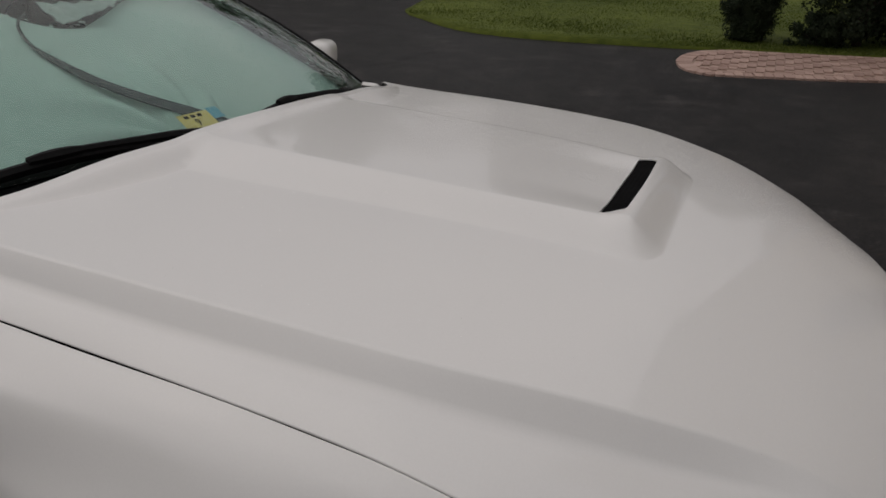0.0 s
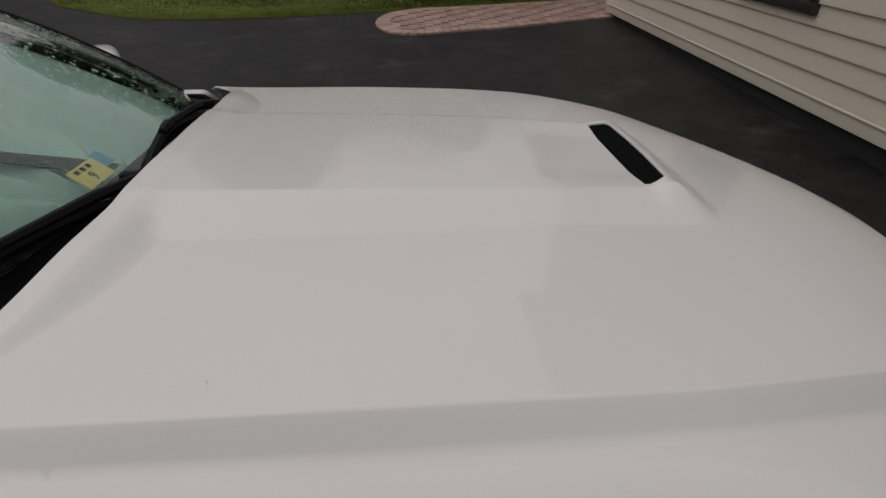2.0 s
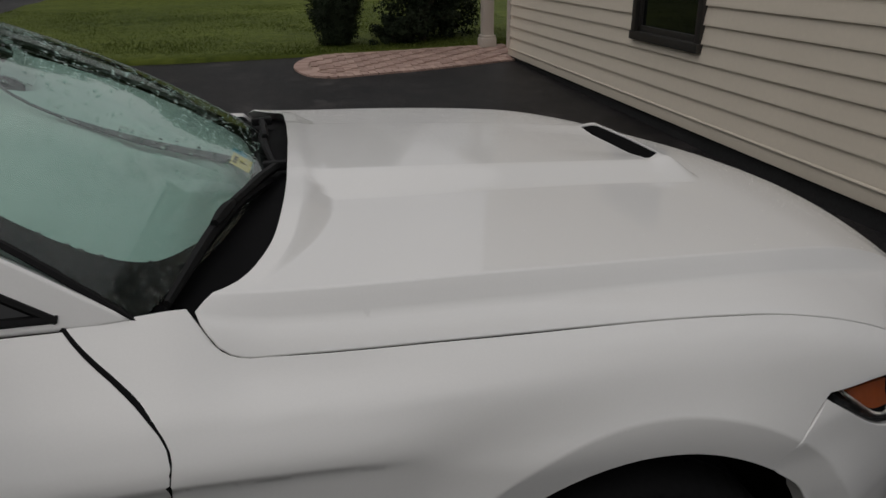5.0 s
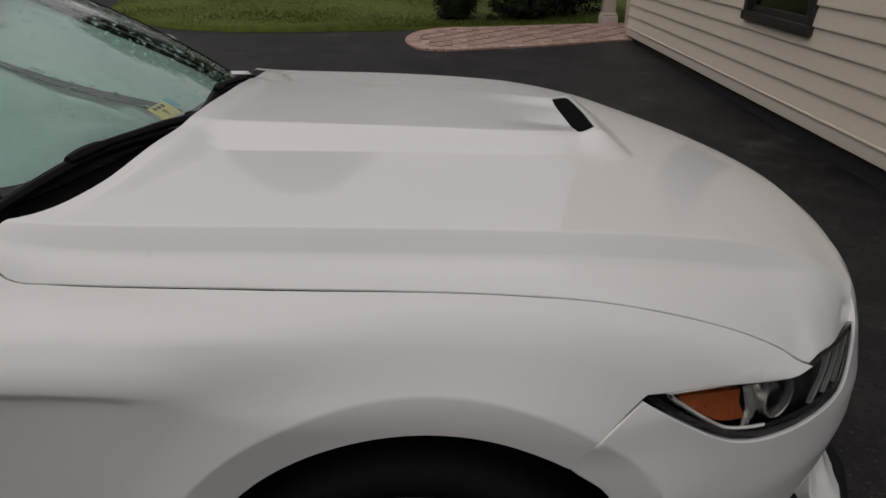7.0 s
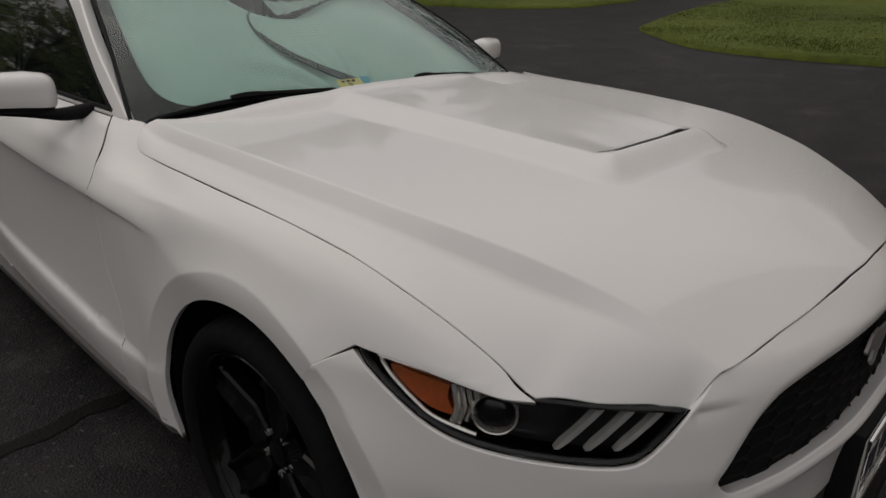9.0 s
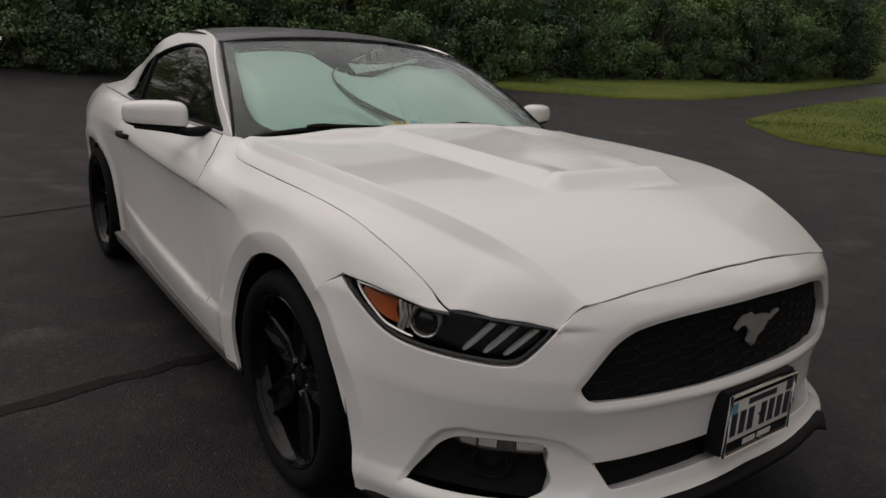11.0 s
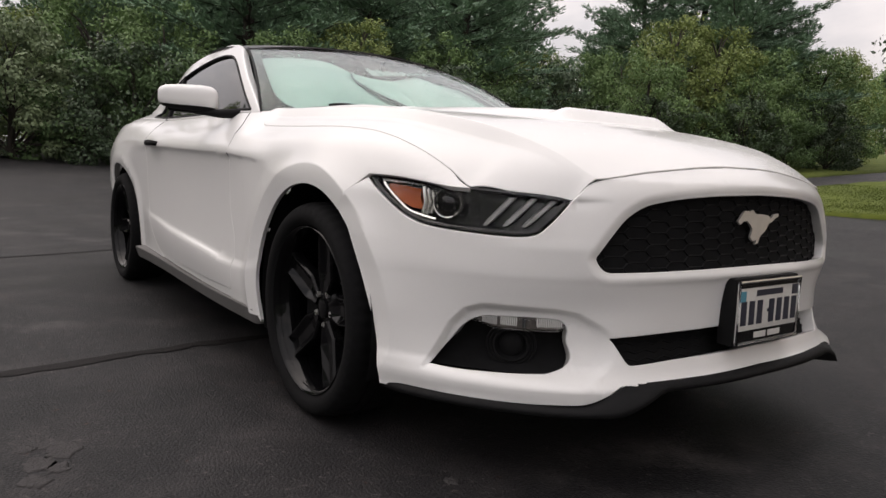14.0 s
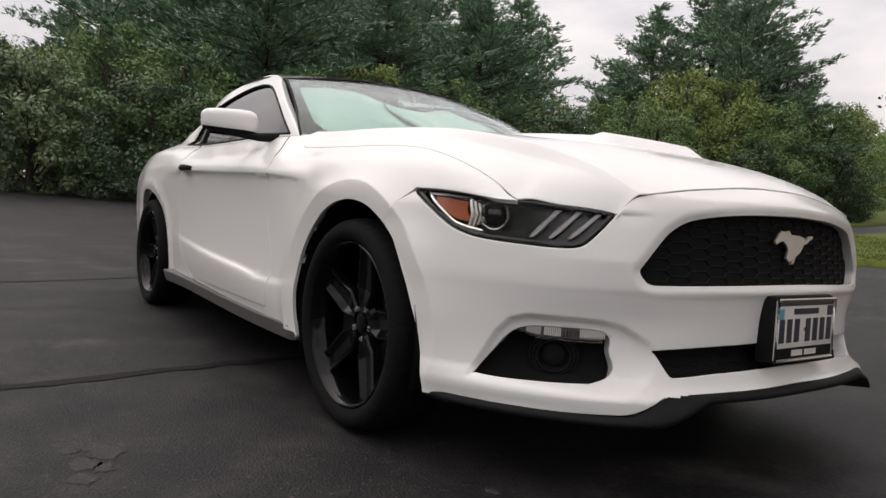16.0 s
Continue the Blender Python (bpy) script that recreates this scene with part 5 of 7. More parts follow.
def depth_in(poly, s, z):
    """Signed distance to an outline: positive inside it."""
    d = np.full(s.shape, 9.0)
    odd = np.zeros(s.shape, bool)
    for (a, b), (c, e) in zip(poly, np.roll(poly, -1, axis=0)):
        t = np.clip(((s - a) * (c - a) + (z - b) * (e - b)) / ((c - a) ** 2 + (e - b) ** 2), 0, 1)
        d = np.minimum(d, np.hypot(s - a - t * (c - a), z - b - t * (e - b)))
        odd ^= ((b > z) != (e > z)) & (s < (c - a) * (z - b) / (e - b if e != b else 1e-9) + a)
    return np.where(odd, d, -d)


def dent(s, z):
    s, z = np.broadcast_arrays(np.abs(np.asarray(s, float)), np.asarray(z, float))
    d = depth_in(DENT, s, z)
    return 0.020 * sm(d, -0.004, 0.020) * (1 - 0.7 * (1 - sm(z, 0.285, 0.315))) * sm(s, 0.50, 0.58)


# bevelled frame round the main grille, and the short fold that runs on from each headlight's inner tip
def frame_cut(s, z):
    s, z = np.broadcast_arrays(np.asarray(s, float), np.asarray(z, float))
    bevel = 0.010 * (1 - np.clip(-depth_in(GRILLE, s, z) / 0.022, 0, 1)) ** 1.6
    s = np.abs(s)
    u = np.clip((0.634 - s) / 0.105, 0, 1)
    off = z - (0.7225 + 0.004 * u)
    fold = 0.0045 * (1 - u) * np.clip(1 - np.abs(off + 0.004) / np.where(off < -0.004, 0.022, 0.006), 0, 1) * (s < 0.634)
    return bevel + fold


def S_nose(s, z):
    """s: way round the nose in metres, positive to the car's right."""
    t = np.asarray(s, float) / NOSE_R
    r = nose_r(np.degrees(t), z) - dent(s, z) - frame_cut(s, z)
    x = NOSE_X + r * np.cos(t)
    lip = np.where(x > ARCH_X, arch_flare(x, z, ARCH_X, ARCH_R), 0) * sm(np.abs(t), 1.0, 1.2)
    return x, -r * np.sin(t) - np.sign(t) * lip, z

# ---- the car ----
car = thing("car", "white two-door coupe with black roof and wheels, parked on asphalt", "car")


def both(build):
    build(False)
    build(True)


# hood with its air outlet
hood_front = curve([(0.929, 0), (0.918, 0.257), (0.900, 0.397), (0.881, 0.518), (0.852, 0.592)], n=8)
hood_light = curve([(0.852, 0.592), (0.81, 0.643), (0.76, 0.704), (0.690, 0.7695)], n=6)
xs = np.linspace(0.690, -0.47, 50)
hood_seam = np.stack([xs, seam_y(xs)], 1)
hood_corner = curve([(-0.47, 0.829), (-0.508, 0.8295), (-0.536, 0.824), (-0.556, 0.806), (-0.566, 0.785)], n=5)
ys = np.linspace(0.785, 0, 40)
hood_rear = np.stack([rear_x(ys), ys], 1)
half = np.concatenate([hood_front[:-1], hood_light[:-1], hood_seam[:-1], hood_corner[:-1], hood_rear])
hood_outline = np.concatenate([half, (half * [1, -1])[::-1][1:-1]])
VENT = np.concatenate([curve([(0.447, -0.168), (0.450, 0), (0.447, 0.168)], n=8)[:-1], curve([(0.447, 0.168), (0.444, 0.183), (0.431, 0.194), (0.412, 0.204), (0.403, 0.199)], n=4)[:-1],
                       curve([(0.403, 0.199), (0.402, 0), (0.403, -0.199)], n=8)[:-1], curve([(0.403, -0.199), (0.412, -0.204), (0.431, -0.194), (0.444, -0.183), (0.447, -0.168)], n=4)[:-1]])
xs = np.linspace(-0.60, 0.86, 66)
HOOD_LINES = [np.stack([xs, sg * (f(xs) + o)], 1) for sg in (-1, 1) for f, ks in ((crest_y, (-0.010, -0.003, 0.004, 0.011)), (foot_y, (-0.010, 0.0, 0.010))) for o in ks]
xb = np.linspace(-0.34, 0.455, 50)
HOOD_LINES += [np.stack([xb, sg * (f(xb) + o)], 1) for sg in (-1, 1) for f, o in ((bulge_in, -0.006), (bulge_in, 0.003), (bulge_out, -0.004), (bulge_out, 0.005))]
for q in (0.02, 0.2, 0.4, 0.6, 0.8, 0.98, 1.06):
    ring = []
    for ang in np.linspace(0, math.pi / 2, 26):
        k = (math.cos(ang) ** 2.4 + math.sin(ang) ** 2.4) ** (-1 / 2.4)
        x = 0.455 + 0.066 * q * k * math.sin(ang)
        ring.append((x, float(bulge_in(x)) + (float(bulge_out(x)) - float(bulge_in(x))) * q * k * math.cos(ang)))
    ring.append((ring[-1][0], 0.0))
    HOOD_LINES += [np.array(ring) * [1, sg] for sg in (-1, 1)]
yb = np.linspace(0.30, 0.72, 40)
HOOD_LINES += [np.stack([rear_x(yb) + 0.030 + (0.012 + 0.046 * (1 - sm(yb, 0.42, 0.735))) * q, sg * yb], 1) for sg in (-1, 1) for q in (-0.06, 0.08, 0.5, 0.92, 1.08)]
hood = panel("hood", S_hood, hood_outline, WET_PAINT, car, [VENT], step=0.016, label="white hood with raised middle and rain beads", gap=0.0012, lines=HOOD_LINES, edge=(0.0025, 0.0015), hole_edge=(0.0015, 0.0025))

# dark mesh in the outlet
bm = bmesh.new()
for i in range(52):
    y = -0.198 + i * 0.0078
    for sgn in (-1, 1):
        p, q = (0.402, y), (0.449, y + 0.02 * sgn)
        tube_in(bm, [(p[0], p[1], float(hood_z(0.398, p[1])) - 0.006), (q[0], q[1], float(hood_z(0.452, q[1])) - 0.006)], 0.0014, 4)
part("vent_mesh", bm, DARK, hood, "black wire mesh in the hood air outlet")
vx, vy = np.meshgrid(np.linspace(0.395, 0.47, 6), np.linspace(-0.22, 0.22, 16), indexing="ij")
v, f = grid_mesh(np.stack([vx, vy, hood_z(vx, vy) - 0.022], 2))
link("vent_duct", v, f, DARK, hood)

# fenders
DOOR_CUT = curve([(-0.730, 0.9965), (-0.712, 0.978), (-0.691, 0.960), (-0.666, 0.941), (-0.628, 0.909), (-0.600, 0.870), (-0.603, 0.829), (-0.615, 0.749), (-0.619, 0.637), (-0.593, 0.574), (-0.563, 0.510), (-0.560, 0.42), (-0.562, 0.36), (-0.572, 0.315), (-0.60, 0.308)], n=6)


def arch_pts(ax, r, a0, a1, n=40):
    a = np.radians(np.linspace(a0, a1, n))
    return np.stack([ax + r * np.cos(a), (RARCH_Z if ax < -1 else ARCH_Z) + r * np.sin(a)], 1)


def fender(m):
    xs = np.linspace(-0.470, 0.690, 40)
    top = np.concatenate([[(-0.730, 0.9965), (-0.66, 0.997), (-0.60, 0.9975)], curve([(-0.580, 0.996), (-0.563, 0.976), (-0.538, 0.948), (-0.508, 0.9355), (-0.470, seam_z(-0.47) - 0.001)], n=5)[:-1],
                          np.stack([xs, seam_z(xs) - 0.0015], 1)])
    light = curve([(0.690, 0.7448), (0.650, 0.7465), (0.575, 0.757), (0.489, 0.767), (0.391, 0.771)], n=5)
    seam = curve([(0.391, 0.771), (0.350, 0.742), (0.312, 0.711), (0.287, 0.684)], n=4)
    arch = arch_pts(ARCH_X, ARCH_R, 56, 197)
    o = np.concatenate([top[:-1], light[:-1], seam[:-1], arch, [(-0.33, 0.250), (-0.596, 0.262)], DOOR_CUT[::-1]])
    xs = np.linspace(-0.59, -0.25, 12)
    crease = [np.stack([xs, f(xs) + e], 1) for f, e in ((_side[3][0], 0.003), (_side[3][0], -0.004), (_side[4][0], 0.0))]
    panel("fender", S_side, o, PAINT, car, step=0.013, mirror=m, flip=False, gap=0.0012, edge=(0.002, 0.012), lines=[arch_pts(ARCH_X, ARCH_R + q, 50, 197, 60) for q in (0.020, 0.040, 0.059, 0.062, 0.066, 0.085)] + crease)


both(fender)

# doors, rear quarters
DOOR_REAR = curve([(-1.985, 1.017), (-2.010, 0.94), (-2.020, 0.86), (-2.020, 0.70), (-1.985, 0.56), (-1.92, 0.46), (-1.85, 0.40), (-1.77, 0.345), (-1.68, 0.318)], n=5)


def belt(x):
    return float(_side[0][0](x))


def door(m):
    xs = np.linspace(-1.985, -0.730, 30)
    top = np.stack([xs, [belt(x) for x in xs]], 1)
    o = np.concatenate([top[:-1], DOOR_CUT, DOOR_REAR[::-1]])
    d = panel("door", S_side, o, PAINT, car, step=0.02, mirror=m, gap=0.0036, edge=(0.0015, 0.012), lines=[np.stack([xs, f(xs) + e], 1) for f, e in ((_side[3][0], 0.003), (_side[3][0], -0.004), (_side[4][0], 0.0), (_side[6][0], 0.0), (_side[6][0], -0.015), (_side[7][0], 0.015), (_side[7][0], 0.0))])
    s = 1 if m else -1
    # dark tube behind each shut line: the gap's shade built as a solid strip
    for cut in (DOOR_CUT, DOOR_REAR):
        bm = bmesh.new()
        tube_in(bm, [(x - 0.003, s * (float(side_w(x, z)) - 0.0072), z) for x, z in cut[:-3]], 0.0062, 6)
        part("shut_line_shade", bm, DARK, d, "dark strip standing in for the shade in the shut line")
    # white sill below the door
    sill = np.concatenate([[(-0.60, 0.3055)], [(-1.2, 0.3105), (-1.68, 0.3155)], [(-1.68, 0.285), (-1.2, 0.275), (-0.60, 0.262)]])
    panel("sill", lambda x, z: (x, -side_w(x, z) + 0.006, z), sill, PAINT, car, step=0.02, mirror=m, gap=0.001, edge=(0.002, 0.01), label="white sill strip below the door")
    # black pull handle on a shallow cup
    bm = bmesh.new()
    y = float(side_w(-1.80, 0.885))
    path = [(-1.885, s * (y - 0.005), 0.884), (-1.865, s * (y + 0.016), 0.886), (-1.80, s * (y + 0.026), 0.887), (-1.735, s * (y + 0.018), 0.884), (-1.715, s * (y - 0.004), 0.880)]
    pts = curve(path, n=5)
    tube_in(bm, pts, [0.011 + 0.004 * math.sin(math.pi * i / (len(pts) - 1)) for i in range(len(pts))], 8)
    part("door_handle", bm, BLACK_PLASTIC, d, "black door handle")


both(door)


def quarter(m):
    xs = np.linspace(-3.75, -1.985, 40)
    top = np.stack([xs, [belt(x) for x in xs]], 1)
    arch = arch_pts(RARCH_X, RARCH_R, -14, 194)
    o = np.concatenate([top[:-1], DOOR_REAR, [(-1.685, 0.285), (-2.30, 0.297)], arch, [(-3.2, 0.26), (-3.75, 0.32)]])
    panel("quarter_panel", S_side, o, PAINT, car, step=0.03, mirror=m, edge=(0.004, 0.03))


both(quarter)

# front bumper skin
top = np.array([(NOSE_R * math.atan2(y, x - NOSE_X), float(hood_z(x, y)) - 0.0035) for x, y in hood_front[:-3:3]] + [(0.632, 0.724)])
light_low = curve([(0.632, 0.724), (0.659, 0.690), (0.691, 0.655), (0.712, 0.638), (0.745, 0.631), (0.80, 0.631), (0.908, 0.637), (0.982, 0.645), (1.030, 0.657), (1.074, 0.677), (1.126, 0.710), (1.197, 0.760)], n=5, corners=(0,))
side_edge = curve([(1.197, 0.760), (1.240, 0.736), (1.276, 0.711), (1.306, 0.684)], n=4)
arch_edge = curve([(1.308, 0.684), (1.311, 0.668), (1.287, 0.648), (1.255, 0.62), (1.205, 0.53), (1.165, 0.44), (1.132, 0.35), (1.100, 0.222)], n=5)
bottom = curve([(1.100, 0.222), (1.02, 0.222), (0.90, 0.229), (0.76, 0.233), (0.634, 0.237), (0.584, 0.241), (0.535, 0.262), (0.503, 0.281), (0.428, 0.278), (0.24, 0.284), (0, 0.288)], n=4)
half = np.concatenate([top[:-1], light_low[:-1], side_edge[:-1], arch_edge[:-1], bottom])
bumper_outline = np.concatenate([half, (half * [-1, 1])[::-1][1:-1]])
g = np.concatenate([curve([(0, 0.752), (0.20, 0.747), (0.336, 0.736), (0.423, 0.722), (0.46, 0.709), (0.50, 0.682), (0.544, 0.630), (0.571, 0.594)], n=5)[:-1],
                    curve([(0.571, 0.594), (0.574, 0.584), (0.565, 0.568), (0.552, 0.555), (0.535, 0.549)], n=3)[:-1], curve([(0.535, 0.549), (0.46, 0.550), (0.339, 0.553), (0.15, 0.557), (0, 0.558)], n=4)])
GRILLE = np.concatenate([g, (g * [-1, 1])[::-1][1:-1]])
g = np.concatenate([curve([(0, 0.404), (0.15, 0.404), (0.389, 0.398), (0.52, 0.391)], n=4)[:-1], curve([(0.52, 0.391), (0.526, 0.384), (0.510, 0.368), (0.494, 0.346), (0.480, 0.326), (0.468, 0.319)], n=3)[:-1],
                    curve([(0.468, 0.319), (0.44, 0.320), (0.323, 0.326), (0.10, 0.330), (0, 0.331)], n=4)])
LOWER = np.concatenate([g, (g * [-1, 1])[::-1][1:-1]])
FOG = np.concatenate([curve([(0.966, 0.297), (0.919, 0.363), (0.891, 0.400), (0.857, 0.424), (0.823, 0.433)], n=4)[:-1], curve([(0.823, 0.433), (0.73, 0.435), (0.649, 0.432), (0.630, 0.421)], n=4)[:-1],
                      curve([(0.630, 0.421), (0.622, 0.402), (0.625, 0.378), (0.615, 0.352), (0.614, 0.333), (0.630, 0.314), (0.674, 0.300)], n=4)[:-1], curve([(0.674, 0.300), (0.764, 0.297), (0.90, 0.295), (0.966, 0.297)], n=4)[:-1]])
FOG_L = FOG * [-1, 1]
def arch_on_nose(q):
    """The line q metres outside the front wheel opening, in the bumper's own coordinates."""
    a = np.radians(np.linspace(-8, 58, 60))
    x, z = ARCH_X + (ARCH_R + q) * np.cos(a), ARCH_Z + (ARCH_R + q) * np.sin(a)
    return np.stack([NOSE_R * np.arccos(np.clip((x - NOSE_X) / 0.955, -1, 1)), z], 1)


frame_ring = resample(GRILLE if area2(GRILLE) > 0 else GRILLE[::-1], 0.012)
FRAME_LINES = [shrink(frame_ring, -o) for o in (0.006, 0.012, 0.0168, 0.0195, 0.026)]
us = np.linspace(0, 1, 12)
FRAME_LINES += [np.stack([sg * (0.632 - 0.105 * us), 0.7185 + 0.004 * us + o], 1) for sg in (-1, 1) for o in (-0.022, -0.011, -0.004, 0.0, 0.004)]
ARCH_LINES = [arch_on_nose(q) * [sg, 1] for sg in (-1, 1) for q in (0.02, 0.04, 0.054, 0.062, 0.070, 0.085)]
bumper = panel("front_bumper", S_nose, bumper_outline, PAINT, car, [GRILLE, LOWER, FOG, FOG_L], step=0.016, flip=True, label="white front bumper skin", gap=0.0018, edge=(0.003, 0.03), lines=[shrink(resample(q if area2(q) > 0 else q[::-1], 0.012), o) for q in (DENT, DENT * [-1, 1]) for o in (-0.005, 0.002, 0.010, 0.019)] + ARCH_LINES + FRAME_LINES, hole_edge=(0.004, 0.042))


def nose_pt(s, z, off=0.0):
    """A point off the nose skin: off metres outwards."""
    t = s / NOSE_R
    r = float(nose_r(math.degrees(t), z)) - float(dent(s, z)) + off
    return Vector((NOSE_X + r * math.cos(t), -r * math.sin(t), z))


def nose_sheet(name, s0, s1, z0, z1, off, t, mat, parent, label="", n=20, k=6):
    P = np.array([[nose_pt(s, z, off) for s in np.linspace(s0, s1, n)] for z in np.linspace(z0, z1, k)])
    return sheet(name, P, t, mat, parent, label)


# main grille: dark honeycomb in a recess
grille = nose_sheet("grille", -0.60, 0.60, 0.535, 0.775, -0.045, 0.006, DARK, car, "black honeycomb front grille", 40, 10)
bm = bmesh.new()
cw, ch = 0.080, 0.034
for r in range(-1, 9):
    for c in range(-11, 12):
        s, z = c * 0.81 * cw, 0.545 + (r + (c % 2) * 0.5) * ch * 0.86
        if abs(s) > 0.585 or not 0.54 < z < 0.765:
            continue
        ring = [(s + cw * 0.49 * dx, z + ch * 0.49 * dz) for dx, dz in ((-1, 0), (-0.62, 0.86), (0.62, 0.86), (1, 0), (0.62, -0.86), (-0.62, -0.86))]
        tube_in(bm, [nose_pt(a, b, -0.038) for a, b in ring], 0.0024, 4, True)
part("honeycomb", bm, BLACK_PLASTIC, grille)

# badge: a plain bright galloping silhouette, reduced to a simple shape
outline = [(-0.098, 0.012), (-0.080, 0.036), (-0.066, 0.046), (-0.045, 0.044), (-0.030, 0.048), (-0.018, 0.036), (0.02, 0.034), (0.046, 0.030), (0.060, 0.020), (0.074, 0.034), (0.098, 0.036), (0.096, 0.026), (0.080, 0.020),
           (0.066, 0.008), (0.052, 0.006), (0.046, -0.006), (0.034, -0.022), (0.014, -0.034), (0.004, -0.058), (-0.012, -0.062), (-0.004, -0.046), (-0.022, -0.052), (-0.036, -0.040), (-0.028, -0.014), (-0.040, 0.002), (-0.056, 0.014), (-0.072, 0.012), (-0.088, 0.002)]
m = Matrix.Translation(nose_pt(0, 0.668, -0.022)) @ Matrix(((0, 0, 1, 0), (1, 0, 0, 0), (0, 1, 0, 0), (0, 0, 0, 1)))
part("badge", prism([(a * 1.02, b * 0.86) for a, b in outline], 0.006, m), SATIN, grille, "plain satin silver badge shape", smooth=False)

# lower grille
low = nose_sheet("lower_grille", -0.56, 0.56, 0.305, 0.415, -0.05, 0.006, DARK, car, "black lower air intake", 30, 6)
bm = bmesh.new()
bm.free()
for r in range(5):
    z = 0.325 + r * 0.019
    bm = bmesh.new()
    tube_in(bm, [nose_pt(s, z + (0.004 if i % 2 else -0.004), -0.042) for i, s in enumerate(np.linspace(-0.52, 0.52, 36))], 0.003, 4)
    part("intake_bar", bm, DARK, low)


# fog lamp pockets and corner signals
def fog_pocket(m):
    sg = -1 if m else 1
    P = np.array([[nose_pt(sg * s, z, -0.055 - 0.01 * math.sin(math.pi * (s - 0.6) / 0.38)) for s in (np.linspace(0.595, 0.985, 14) if not m else np.linspace(0.985, 0.595, 14))] for z in np.linspace(0.285, 0.445, 8)])
    p = sheet("fog_pocket", P, 0.005, DARK, car, "black fog lamp recess")
    c = nose_pt(sg * 0.765, 0.352, -0.045)
    t = sg * 0.765 / NOSE_R
    mm = Matrix.Translation(c) @ Matrix.Rotation(-t - math.pi / 2, 4, "Z") @ Matrix.Rotation(0, 4, "X")
    for r in (0.062, 0.053, 0.044):
        bm = bmesh.new()
        tube_in(bm, [mm @ Vector((r * math.cos(a), 0.004 + (0.062 - r) * 0.5, r * math.sin(a) * 0.92)) for a in np.linspace(0, 2 * math.pi, 28, endpoint=False)], 0.0035, 5, True)
        part("bezel_ring", bm, BLACK_PLASTIC, p)
    bm = bmesh.new()
    lathe_in(bm, [(0.0005, 0.004), (0.012, 0.0035), (0.024, 0.001), (0.031, -0.003), (0.032, -0.010)], 24, mm)
    part("fog_lamp", bm, BLACK_PLASTIC, p, "small round dark fog lamp")
    # clear corner signal strip along the top of the pocket
    def lens_z(s, k):
        """Height across the lens: pointed at both ends."""
        h = 0.0145 * float(sm(s, 0.618, 0.65)) * (1 - float(sm(s, 0.80, 0.885)))
        return 0.4165 + 0.004 * float(sm(s, 0.74, 0.88)) + (k - 0.5) * 2 * h
    span = np.linspace(0.622, 0.880, 30)
    span = span if not m else span[::-1]
    lamp = sheet("corner_signal", np.array([[nose_pt(sg * s, lens_z(s, k), -0.016) for s in span] for k in (0, 0.33, 0.67, 1)]), 0.008, LENS_BED, car, "clear ribbed corner signal lamp")
    for s in np.concatenate([np.linspace(0.640, 0.700, 14), np.linspace(0.752, 0.790, 9)]):
        bm = bmesh.new()
        tube_in(bm, [nose_pt(sg * s, lens_z(s, 0.05), -0.010), nose_pt(sg * s, lens_z(s, 0.95), -0.008)], 0.0024, 4)
        part("rib", bm, LENS_RIB, lamp)
    rows = [[nose_pt(sg * s, lens_z(s, k), -0.0095) for s in (np.linspace(0.800, 0.838, 6) if not m else np.linspace(0.838, 0.800, 6))] for k in (0.15, 0.5, 0.85)]
    sheet("bright_reflector", np.array(rows), 0.003, SATIN, lamp)
    bm = bmesh.new()
    tube_in(bm, [nose_pt(sg * 0.7335, lens_z(0.7335, 0.1), -0.009), nose_pt(sg * 0.7335, lens_z(0.7335, 0.9), -0.009)], 0.005, 6)
    part("divider", bm, GREY_PLASTIC, lamp)
    ob = sheet("clear_cover", np.array([[nose_pt(sg * s, lens_z(s, k), -0.001 - 0.016 * (k - 0.5) ** 2) for s in span] for k in (-0.1, 0.2, 0.5, 0.8, 1.1)]), 0.003, CLEAR, lamp)
    ob.visible_shadow = False


both(fog_pocket)

# headlights: dark bucket, projector ring, amber corner, three slanted light bars, clear cover
HL_TOP = [(0.634, 0.7235), (0.641, 0.7265), (0.686, 0.7325), (0.778, 0.7405), (0.866, 0.7475), (0.916, 0.749), (0.996, 0.757), (1.086, 0.766), (1.178, 0.770), (1.190, 0.761)]
HL_LOW = [(1.175, 0.747), (1.126, 0.714), (1.074, 0.681), (1.030, 0.661), (0.982, 0.649), (0.908, 0.641), (0.80, 0.635), (0.745, 0.635), (0.714, 0.642), (0.694, 0.658), (0.661, 0.694)]
HEADLIGHT = np.concatenate([curve(HL_TOP, n=3), curve(HL_LOW, n=3)])


